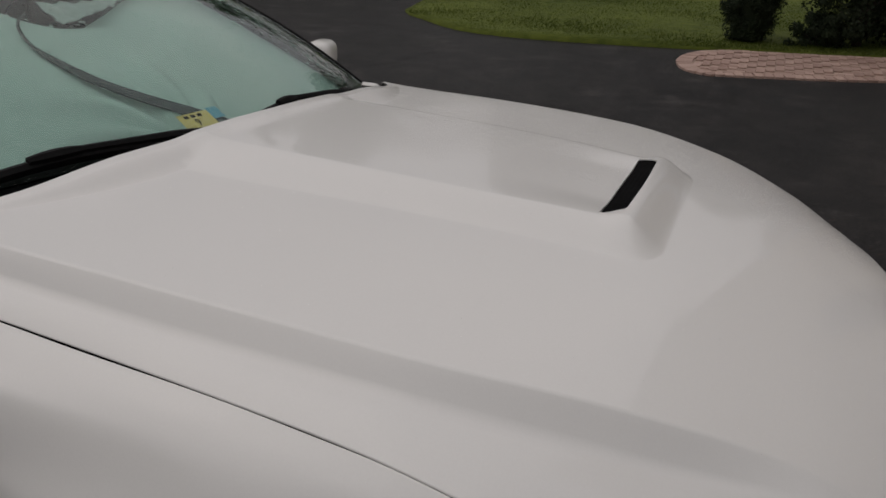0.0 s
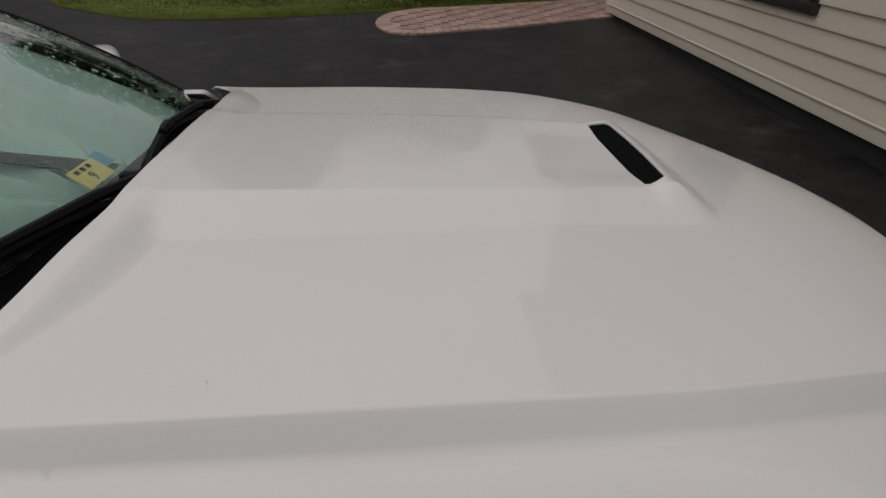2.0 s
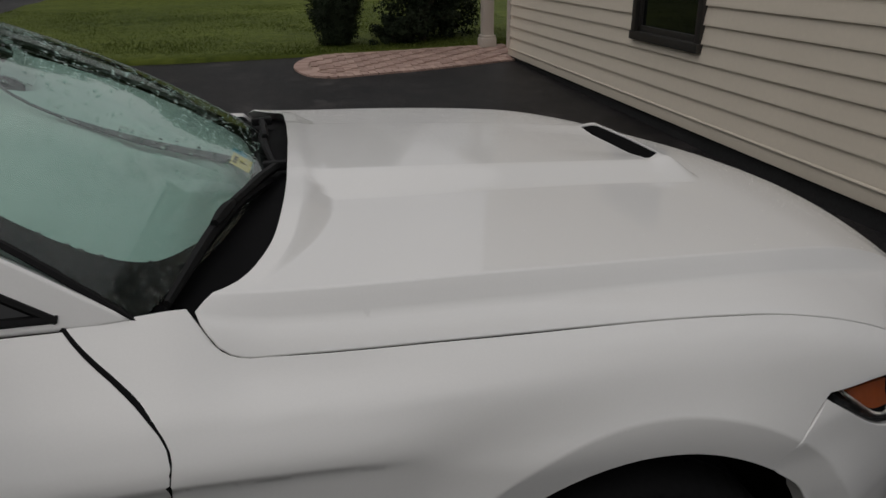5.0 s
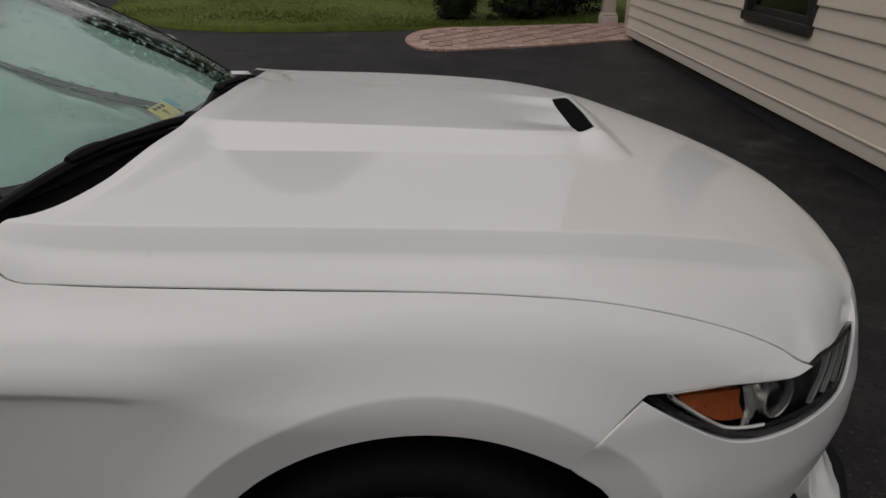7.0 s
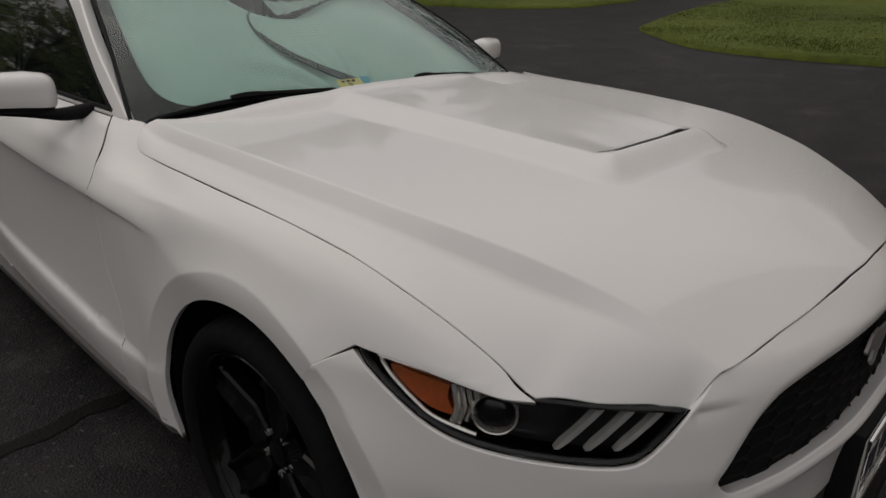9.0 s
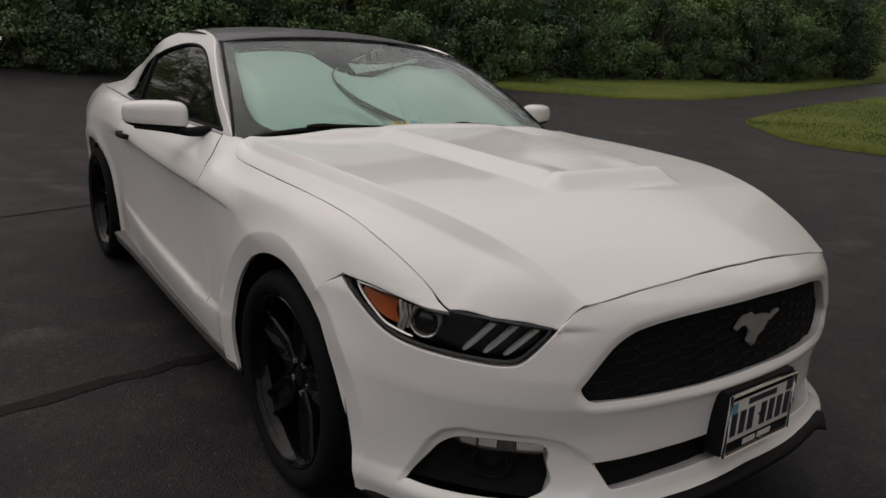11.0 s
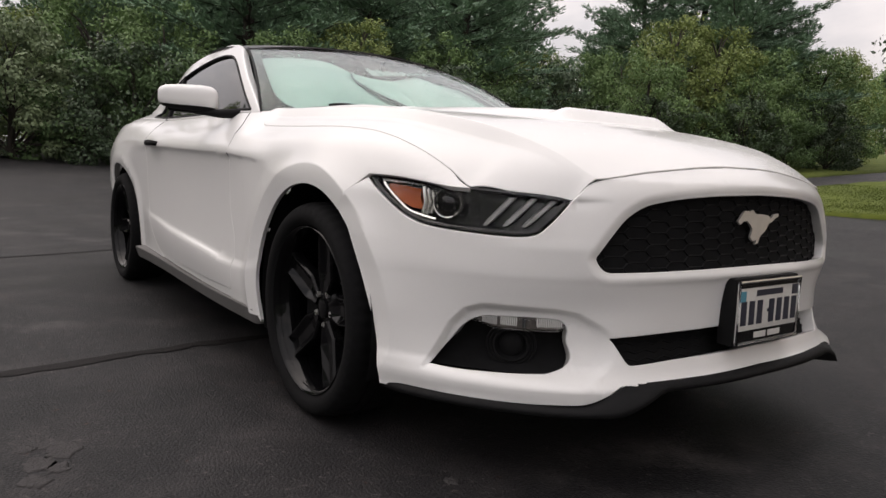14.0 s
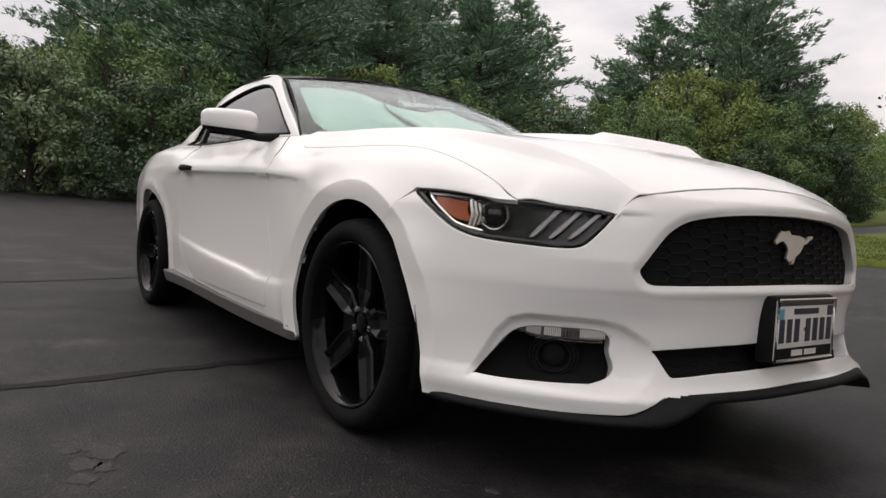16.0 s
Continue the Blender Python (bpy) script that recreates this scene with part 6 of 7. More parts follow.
def headlight(m):
    sg = -1 if m else 1

    def S_back(s, z):
        t = np.asarray(s, float) / NOSE_R
        r = nose_r(np.degrees(t), z) - 0.048 - 0.012 * np.sin(np.clip((np.asarray(s) - 0.63) / 0.56, 0, 1) * math.pi)
        return NOSE_X + r * np.cos(t), -r * np.sin(t), z

    def S_front(s, z):
        t = np.asarray(s, float) / NOSE_R
        r = nose_r(np.degrees(t), z) - 0.004
        return NOSE_X + r * np.cos(t), -r * np.sin(t), z
    hl = panel("headlight", S_back, HEADLIGHT, LENS_GREY, car, step=0.02, flip=True, mirror=m, gap=0.007, edge=(0.001, -0.028), label="headlight with dark housing, amber corner and clear cover")

    def P(s, z, off):
        v = nose_pt(s, z, off)
        return Vector((v.x, -v.y if m else v.y, v.z))
    # black rim strip just inside the outline
    rim = shrink(resample(HEADLIGHT[::-1] if area2(HEADLIGHT) < 0 else HEADLIGHT, 0.015), 0.006)
    bm = bmesh.new()
    tube_in(bm, [P(a, b, -0.010) for a, b in rim], 0.0055, 6, True)
    part("rim", bm, GLOSS_BLACK, hl)
    # amber reflector block
    am = curve([(1.126, 0.744), (1.07, 0.740), (1.014, 0.735), (1.016, 0.712), (1.000, 0.684), (1.046, 0.690), (1.085, 0.710)], True, 3, corners=(2, 4))
    bm = bmesh.new()
    f = [bm.verts.new(P(a, b, -0.022)) for a, b in am]
    bk = [bm.verts.new(P(a, b, -0.05)) for a, b in am]
    bm.faces.new(f)
    for i in range(len(f)):
        bm.faces.new((f[i], f[(i + 1) % len(f)], bk[(i + 1) % len(f)], bk[i]))
    bmesh.ops.triangulate(bm, faces=bm.faces[:])
    part("amber_reflector", bm, AMBER, hl, "amber side reflector")
    # bright trim round the amber corner
    bm = bmesh.new()
    tube_in(bm, [P(a, b, -0.016) for a, b in curve([(1.005, 0.748), (1.08, 0.752), (1.150, 0.756), (1.115, 0.728), (1.080, 0.702), (1.045, 0.680), (1.000, 0.668), (0.965, 0.662)], n=4, corners=(2,))], 0.0042, 6)
    part("bright_trim", bm, LAMP_CHROME, hl)
    # projector: bright barrel and lens
    c = P(0.937, 0.704, -0.03)
    t = 0.90 / NOSE_R * sg
    mm = Matrix.Translation(c) @ Matrix.Rotation(-t - math.pi / 2, 4, "Z")
    bm = bmesh.new()
    lathe_in(bm, [(0.036, -0.02), (0.0375, 0.012), (0.0366, 0.016), (0.0348, 0.015), (0.0338, 0.006), (0.033, -0.004)], 32, mm)
    part("projector_ring", bm, LAMP_CHROME, hl, "chrome projector ring")
    bm = bmesh.new()
    lathe_in(bm, [(0.0006, 0.014), (0.013, 0.012), (0.023, 0.007), (0.030, -0.002), (0.0335, -0.012)], 32, mm)
    part("projector_lens", bm, GLOSS_BLACK, hl, "dark projector lens")
    bm = bmesh.new()
    for k in range(4):
        tube_in(bm, [P(0.998 - k * 0.011 + 0.008 * abs(u), 0.704 + (0.036 - 0.004 * k) * u, -0.020 - 0.005 * k) for u in np.linspace(-1, 1, 9)], 0.0045 if k else 0.0065, 6)
    part("side_reflector", bm, LAMP_CHROME, hl, "bright ribbed side reflector")
    for top_s, low_s in ((0.774, 0.838), (0.722, 0.790), (0.670, 0.744)):
        bm = bmesh.new()
        rows = []
        for u in np.linspace(0, 1, 6):
            s, z = top_s + (low_s - top_s) * u, 0.724 - 0.070 * u
            w = 0.0105 * (1 if u < 0.9 else 0.6)
            rows.append([P(s - w, z, -0.030), P(s - w * 0.6, z, -0.017), P(s + w * 0.6, z, -0.017), P(s + w, z, -0.030)])
        v, q = grid_mesh(np.array(rows))
        vs = [bm.verts.new(x) for x in v]
        for x in q:
            bm.faces.new([vs[i] for i in x])
        part("light_bar", bm, LED_BAR, hl, "frosted slanted light bar")
    ob = panel("cover", S_front, HEADLIGHT, CLEAR, hl, step=0.03, flip=True, mirror=m, gap=0.001, edge=(0.002, 0.006), label="clear cover")
    ob.visible_shadow = False


both(headlight)

# black chin splitter
rows = []
for off, z in ((-0.10, 0.234), (0.000, 0.238), (0.013, 0.232), (0.017, 0.218), (-0.10, 0.212)):
    row = []
    for s in np.linspace(-1.098, 1.098, 90):
        a = abs(s)
        rise = 0.052 * (1 - float(sm(a, 0.47, 0.60)))
        if z < 0.236:
            rise = 0.052 * (1 - float(sm(a, 0.38, 0.53)))
        o = off + (0.010 * (1 - float(sm(a, 0.46, 0.60))) + 0.005 * float(sm(a, 0.36, 0.5)) * (1 - float(sm(a, 0.6, 0.8))) if off > 0 else 0) - (0.010 * float(sm(a, 1.02, 1.10)) if off > 0 else 0)
        row.append(nose_pt(s, max(0.236, 0.24 + rise - 0.006), o) * 1.0)
        row[-1].z = z + rise - 0.004
    rows.append(row)
v, f = grid_mesh(np.array(rows))
link("chin_splitter", v, f, BLACK_PLASTIC, car, "dark grey plastic chin splitter")

# number plate on its black bracket; the characters are plain bars
PLX, PLZ = 1.040, 0.441
bm = bmesh.new()
box(bm, (0.985, -0.158, PLZ - 0.088), (PLX - 0.008, 0.158, PLZ + 0.092), 0.008)
bracket = part("plate_bracket", bm, BLACK_PLASTIC, car, "black number plate bracket")
bm = bmesh.new()
box(bm, (PLX - 0.008, -0.150, PLZ - 0.080), (PLX - 0.003, 0.150, PLZ + 0.080), 0.002)
plate = part("number_plate", bm, PLATE, bracket, "pale embossed number plate")
bm = bmesh.new()
tube_in(bm, [(PLX, y, z) for y, z in ((-0.151, PLZ - 0.083), (0.151, PLZ - 0.083), (0.151, PLZ + 0.083), (-0.151, PLZ + 0.083))], 0.0048, 6, True)
part("plate_frame", bm, CHROME, bracket, "chrome plate frame")
for y0, y1, z0, z1, mt in [(-0.135 + i * 0.0385 + (0.02 if i > 2 else 0), -0.110 + i * 0.0385 + (0.02 if i > 2 else 0), -0.034, 0.030, PLATE_INK) for i in range(7)] + \
        [(-0.008, 0.006, -0.004, 0.004, PLATE_INK), (-0.065, 0.065, 0.042, 0.058, PLATE_INK), (-0.147, 0.147, -0.078, -0.048, GLOSS_BLACK), (-0.147, 0.147, 0.066, 0.079, GLOSS_BLACK), (-0.146, -0.116, 0.030, 0.058, STICKER_BLUE), (0.116, 0.146, 0.036, 0.064, PLATE_INK)]:
    bm = bmesh.new()
    box(bm, (PLX - 0.003, y0, PLZ + z0), (PLX - 0.0015, y1, PLZ + z1))
    part("plate_bar", bm, mt, plate, smooth=False)
for y0, y1 in ((-0.068, -0.010), (0.000, 0.062)):
    bm = bmesh.new()
    box(bm, (PLX - 0.0015, y0, PLZ - 0.071), (PLX - 0.0008, y1, PLZ - 0.055))
    part("plate_bar", bm, PLATE, plate, smooth=False)

# ---- glasshouse ----
WS_W0, WS_W1 = 0.798, 0.622


def screen(u, v, off=0.0):
    """Windscreen: u -1..1 across, v 0 at the foot, 1 at the header."""
    u, v = np.asarray(u, float), np.asarray(v, float)
    w = WS_W0 + (WS_W1 - WS_W0) * v
    x = (-0.485 - 0.163 * np.abs(u) ** 2.2) * (1 - v) + (-1.190 - 0.085 * u * u) * v
    z = (1.012 - 0.026 * u * u) * (1 - v) + (1.378 - 0.042 * u * u) * v
    b = 4 * v * (1 - v)
    return x + 0.030 * b * 0.42 - off * 0.42, u * w, z + 0.030 * b * 0.9 - off * 0.9


def screen_sheet(name, u0, u1, v0, v1, off, t, mat, parent, label="", n=24, k=16):
    U, V = np.meshgrid(np.linspace(u0, u1, n), np.linspace(v0, v1, k))
    return sheet(name, np.stack(screen(U, V, off), 2), t, mat, parent, label)


windscreen = screen_sheet("windscreen", -0.985, 0.985, 0, 1, 0.0, 0.004, SCREEN_GLASS, car, "windscreen glass beaded with rain")
windscreen.visible_shadow = False
# black border printed on the glass: one ring following the edge, wide and rounded at the foot
outer = resample(np.array([(-0.985, 0), (0.985, 0), (0.985, 1), (-0.985, 1)]), 0.03)
hole = np.concatenate([curve([(-0.70, 0.036), (-0.3, 0.032), (0, 0.032), (0.3, 0.032), (0.70, 0.036)], n=5)[:-1], curve([(0.70, 0.036), (0.84, 0.075), (0.905, 0.19), (0.925, 0.42), (0.925, 0.8), (0.90, 0.945), (0.82, 0.968)], n=5)[:-1],
                       curve([(0.82, 0.968), (0, 0.972), (-0.82, 0.968)], n=4)[:-1], curve([(-0.82, 0.968), (-0.90, 0.945), (-0.925, 0.8), (-0.925, 0.42), (-0.905, 0.19), (-0.84, 0.075), (-0.70, 0.036)], n=5)[:-1]])
panel("frit_border", lambda u, v: screen(u, v, 0.006), outer, FRIT, windscreen, [hole], step=0.03, gap=0, edge=(0.0005, 0.001), hole_edge=(0.0005, 0.001), label="black border of the windscreen")


# folded sunshade behind the glass
def shade_p(u, v):
    fold = 0.018 * np.sin(u * 5 + v * 2.0) * v + 0.010 * np.sin(v * 9 - u * 3)
    far, way = np.hypot(u + 0.17, (v - 0.02) * 1.1), np.arctan2(v - 0.02, u + 0.17)
    fold = fold + 0.022 * np.sin(way * 13 + 1.5 * np.sin(far * 9)) * sm(far, 0.0, 0.10) * (1 - sm(far, 0.22, 0.55))
    fold = fold + 0.010 * np.sin(u * 22 + v * 5) * (1 - sm(v, 0.03, 0.30))
    x, y, z = screen(u, v, 0.035 + 0.015 * v + fold * 0.5)
    return x, y, z


shade_top = pchip([-0.97, -0.55, -0.385, -0.355, -0.29, -0.195, 0.05], [0.930, 0.925, 0.885, 0.818, 0.670, 0.600, 0.585])
panel_top = pchip([-0.40, -0.20, 0.04, 0.25, 0.485, 0.70, 0.97], [0.600, 0.615, 0.685, 0.765, 0.850, 0.900, 0.930])
U, T = np.meshgrid(np.concatenate([np.linspace(-0.95, -0.42, 34), np.linspace(-0.405, 0.02, 44)]), np.linspace(0, 1, 56))
V = 0.01 + (shade_top(U) - 0.01) * T
sunshade = sheet("sunshade", np.stack(shade_p(U, V), 2), 0.004, SHADE, car, "pale green-silver folding sunshade behind the windscreen")
U, T = np.meshgrid(np.linspace(-0.36, 0.95, 44), np.linspace(0, 1, 30))
V = 0.01 + (panel_top(U) - 0.01) * T
sheet("shade_panel", np.stack(screen(U, V, 0.060 + 0.012 * np.sin(U * 6 + V * 4)), 2), 0.004, SHADE, sunshade)
edge_path = curve([(-0.06, 0.06), (-0.13, 0.13), (-0.225, 0.215), (-0.310, 0.31), (-0.365, 0.42), (-0.385, 0.51), (-0.365, 0.59), (-0.33, 0.635), (-0.29, 0.665)], n=5)
# the strip widens towards the foot to take in the shadow beside the fold
P = np.array([[screen(u + du * (0.20 + 1.15 * max(0.0, 1 - 1.7 * k / len(edge_path)) ** 0.8), v, 0.024 + 0.006 * abs(du) * 10) for du in (-0.032, 0, 0.032)] for k, (u, v) in enumerate(edge_path)]).reshape(len(edge_path), 3, 3)
sheet("binding_with_shadow", P, 0.003, SHADE_EDGE, sunshade, "dark binding along the folded edge, widened at the foot by its shadow")
# crumpled, pleated upper edge of the shade, pushed up round the mirror
U, T = np.meshgrid(np.linspace(-0.20, 0.485, 90), np.linspace(0, 1, 16))
V = panel_top(U) - 0.012 + T * (0.030 + 0.090 * (1 - sm(U, -0.17, 0.10)))
crumple = np.array([[0.007 * noise.noise((u * 15, v * 30, 3.0)) + 0.003 * math.sin(u * 80 + 9 * v) + 0.004 * noise.noise((u * 50, v * 60, 8.0)) for u, v in zip(a, b)] for a, b in zip(U, V)])
sheet("shade_flap", np.stack(screen(U, V + 0.010 * np.sin(U * 17) * T, 0.030 + crumple), 2), 0.003, SHADE_FLAP, sunshade, "crumpled pale edge of the shade")

# rear-view mirror and its mount, dim behind the glass
bm = bmesh.new()
c = Vector(np.array(screen(0.09, 0.86, 0.10)))
box(bm, (-0.015, -0.12, -0.035), (0.015, 0.12, 0.035), 0.012, Matrix.Translation(c) @ Matrix.Rotation(radians(12), 4, "Y"))
tube_in(bm, [c, Vector(np.array(screen(0.06, 0.92, 0.02)))], 0.012, 8)
part("rear_view_mirror", bm, BLACK_PLASTIC, car, "black rear-view mirror")

# paper stickers at the foot of the glass
def sticker(u0, u1, v0, v1, mat, name, parent, off=0.0045):
    U, V = np.meshgrid(np.linspace(u0, u1, 4), np.linspace(v0, v1, 4))
    return sheet(name, np.stack(screen(U, V, off), 2), 0.0006, mat, parent)


st = sticker(-0.228, -0.112, 0.040, 0.098, STICKER, "inspection_sticker", windscreen)
st["label"] = "yellow paper inspection sticker with a black numeral"
sticker(-0.112, -0.068, 0.060, 0.104, STICKER_BLUE, "blue_sticker", windscreen)["label"] = "small blue paper sticker"


def glyph(text, size, name, parent, mat, m):
    cu = bpy.data.curves.new(name, "FONT")
    cu.body, cu.size, cu.align_x, cu.align_y, cu.extrude = text, size, "CENTER", "CENTER", 0.0003
    tmp = bpy.data.objects.new(name, cu)
    scene.collection.objects.link(tmp)
    me = bpy.data.meshes.new_from_object(tmp.evaluated_get(bpy.context.evaluated_depsgraph_get()))
    bpy.data.objects.remove(tmp)
    bpy.data.curves.remove(cu)
    me.transform(m)
    me.materials.clear()
    me.materials.append(mat)
    ob = new(name, me)
    ob.parent = parent
    return ob


def screen_frame(u, v, off):
    p = np.array(screen(u, v, off))
    a = np.array(screen(u + 0.01, v, off)) - p
    b = np.array(screen(u, v + 0.01, off)) - p
    a, b = Vector(a).normalized(), Vector(b).normalized()
    n = a.cross(b).normalized()
    b = n.cross(a)
    return Matrix(((a.x, b.x, n.x, p[0]), (a.y, b.y, n.y, p[1]), (a.z, b.z, n.z, p[2]), (0, 0, 0, 1)))


bpy.context.view_layer.update()
glyph("6", 0.030, "numeral", st, INK, screen_frame(-0.175, 0.062, 0.0038) @ Matrix.Rotation(radians(180), 4, "Z"))
for u in (-0.20, -0.175, -0.15):
    sticker(u - 0.008, u + 0.008, 0.080, 0.091, INK, "print_bar", st, 0.0038)

# roof skin, rails and tail
roof_x = np.linspace(-1.188, -2.42, 26)
roof_w = pchip([-1.19, -1.5, -1.9, -2.2, -2.45], [0.616, 0.622, 0.612, 0.588, 0.555])
roof_zc = pchip([-1.22, -1.45, -1.75, -2.05, -2.3, -2.45], [1.388, 1.424, 1.438, 1.415, 1.350, 1.285])
R = np.array([[(x - 0.085 * (u * u) * max(0, 1 - (-(x + 1.188)) / 0.5), u * float(roof_w(x)), float(roof_zc(x)) - 0.036 * abs(u) ** 2.4 - 0.012 * u * u) for u in np.linspace(-1, 1, 21)] for x in roof_x])
sheet("roof", R, 0.006, BLACK_WRAP, car, "black wrapped roof")
# rear glass and tail, closing the body
G = np.array([[(x, u * w, z - 0.03 * u * u) for u in np.linspace(-1, 1, 13)] for x, w, z in ((-2.43, 0.555, 1.283), (-2.7, 0.58, 1.20), (-3.0, 0.60, 1.115), (-3.2, 0.62, 1.075))])
sheet("rear_glass", G, 0.005, TINTED, car, "dark tinted rear glass")
D = np.array([[(x, u * w, z - 0.02 * u * u) for u in np.linspace(-1, 1, 13)] for x, w, z in ((-3.2, 0.735, 1.073), (-3.45, 0.71, 1.073), (-3.70, 0.67, 1.068), (-3.76, 0.66, 1.05), (-3.83, 0.70, 0.96), (-3.86, 0.74, 0.80), (-3.87, 0.75, 0.62), (-3.84, 0.74, 0.45), (-3.76, 0.72, 0.30))])
sheet("tail", D, 0.008, PAINT, car, "white boot lid and tail")

# upper body side: pillars and roof rail round the side glass
cab_top = pchip([-0.645, -0.80, -0.98, -1.15, -1.30, -1.42, -1.6, -1.85, -2.1, -2.35, -2.6, -2.9, -3.2], [0.992, 1.092, 1.188, 1.277, 1.348, 1.376, 1.394, 1.389, 1.355, 1.294, 1.219, 1.128, 1.062])


def cabin_w(x, z):
    x, z = np.asarray(x, float), np.asarray(z, float)
    b = _side[0][0](x)
    w0 = _side[0][1](x)
    t = np.clip((z - b) / 0.36, -0.1, 1.3)
    shelf = 0.085 * sm(-x, 2.02, 2.65)          # the haunch stands out below the rear pillar
    return w0 - shelf * sm(z - b, 0.0, 0.05) - 0.135 * t - 0.050 * np.maximum(t, 0) ** 2.2 - 0.008 * sm(t, 0.75, 1.05)


def S_cab(x, z):
    return x, -cabin_w(x, z), z


DLO = np.concatenate([curve([(-0.735, 1.008), (-0.90, 1.105), (-1.08, 1.200), (-1.24, 1.273), (-1.36, 1.308), (-1.52, 1.326), (-1.72, 1.322), (-1.95, 1.290), (-2.15, 1.235), (-2.29, 1.170), (-2.345, 1.110), (-2.33, 1.062)], n=5)[:-1],
                      [(x, belt(x) + 0.010) for x in np.linspace(-2.33, -0.735, 20)]])


def cabin(m):
    xs = np.linspace(-3.2, -0.652, 70)
    topc = np.stack([xs, cab_top(xs)], 1)
    botc = np.stack([xs[::-1], [belt(x) for x in xs[::-1]]], 1)
    o = np.concatenate([topc, botc[1:-1]])
    c = panel("body_side", S_cab, o, PAINT, car, [DLO], step=0.024, mirror=m, edge=(0.006, 0.03), hole_edge=(0.003, 0.014), label="white pillars and roof rail")
    gl = panel("side_glass", lambda x, z: (x, -cabin_w(x, z) + 0.010, z), DLO, TINTED, car, step=0.04, mirror=m, gap=-0.004, edge=(0.0005, 0.002), label="dark tinted side glass")
    s = 1 if m else -1
    bm = bmesh.new()
    pts = shrink(resample(DLO if area2(DLO) > 0 else DLO[::-1], 0.03), 0.002)
    tube_in(bm, [(x, s * (float(cabin_w(x, z)) - 0.003), z) for x, z in pts], 0.007, 6, True)
    part("window_seal", bm, BLACK_PLASTIC, gl)
    # post between door glass and quarter glass
    bm = bmesh.new()
    tube_in(bm, [(-2.00 - 0.06 * k, s * (float(cabin_w(-2.0, 1.02 + 0.25 * k)) - 0.006), 1.02 + 0.25 * k) for k in np.linspace(0, 1, 6)], 0.010, 6)
    part("window_post", bm, BLACK_PLASTIC, gl)
    # dark strip where the windscreen meets the pillar
    bm = bmesh.new()
    tube_in(bm, [np.array(screen(-0.99 if not m else 0.99, v, -0.002)) for v in np.linspace(0, 1, 14)], 0.006, 6)
    part("screen_trim", bm, BLACK_PLASTIC, car)


both(cabin)


# door mirrors
def mirror(m):
    s = 1 if m else -1
    mm = Matrix.Translation((-0.945, s * 0.985, 1.050)) @ Matrix.Rotation(s * radians(20), 4, "Z")

    def shell(u, v, k=1.0):
        """u round the shell, v -1..1 from foot to top: a soft box, deeper towards the car."""
        r = max(0.0, 1 - abs(v) ** 3.4) ** 0.42
        cu, su = math.cos(u), math.sin(u)
        y = 0.118 * math.copysign(abs(su) ** 0.60, su)
        x = 0.058 * math.copysign(abs(cu) ** 0.66, cu) * (1.0 if cu > 0 else 0.62)
        out = su * s
        return Vector((x * r * k * (1.0 - 0.16 * out), y * (0.90 + 0.10 * r) * r ** 0.5 * k, 0.055 * v * (1.0 - 0.10 * out) + 0.004 * out))

    def band(v0, v1, n, k):
        bm = bmesh.new()
        rings = [[bm.verts.new(mm @ shell(a, v, k)) for a in np.linspace(0, 2 * math.pi, 36, endpoint=False)] for v in np.linspace(v0, v1, n)]
        for a, b in zip(rings, rings[1:]):
            for j in range(36):
                bm.faces.new((a[j], a[(j + 1) % 36], b[(j + 1) % 36], b[j]))
        bm.faces.new(rings[-1])
        bm.faces.new(rings[0][::-1])
        return bm
    mi = part("door_mirror", band(-0.58, 0.995, 16, 1.0), PAINT, car, "white door mirror shell on a black foot")
    part("lower_trim", band(-0.93, -0.60, 6, 0.985), BLACK_PLASTIC, mi, "black lower trim")
    bm = bmesh.new()
    path = curve([(-0.975, s * 1.055, 1.004), (-0.935, s * 1.00, 0.999), (-0.895, s * 0.93, 0.994), (-0.862, s * 0.87, 0.992), (-0.850, s * 0.80, 1.000)], n=4)
    tube_in(bm, path, [0.008 + 0.012 * float(sm(i, len(path) * 0.25, len(path) * 0.8)) for i in range(len(path))], 10)
    part("mirror_foot", bm, BLACK_PLASTIC, mi, "black mirror foot")
    bm = bmesh.new()
    box(bm, (-0.042, -0.096, -0.030), (-0.0345, 0.096, 0.040), 0.003, mm)
    part("mirror_glass", bm, CHROME, mi)


both(mirror)

# cowl panel, wipers
P = []
for t in np.linspace(0, 1, 6):
    row = []
    for u in np.linspace(-0.98, 0.98, 44):
        g = np.array(screen(u, 0.015, 0.008))
        y = g[1]
        hx = float(rear_x(abs(y)))
        a = np.array((hx + 0.025, y, float(hood_z(hx + 0.004, y)) - 0.030))
        row.append(a + (g - a) * t - np.array((0, 0, 0.012 * math.sin(math.pi * t))))
    P.append(row)
P = np.array(P)
cowl = sheet("cowl", P, 0.006, COWL_BLACK, car, "black plastic cowl below the windscreen")


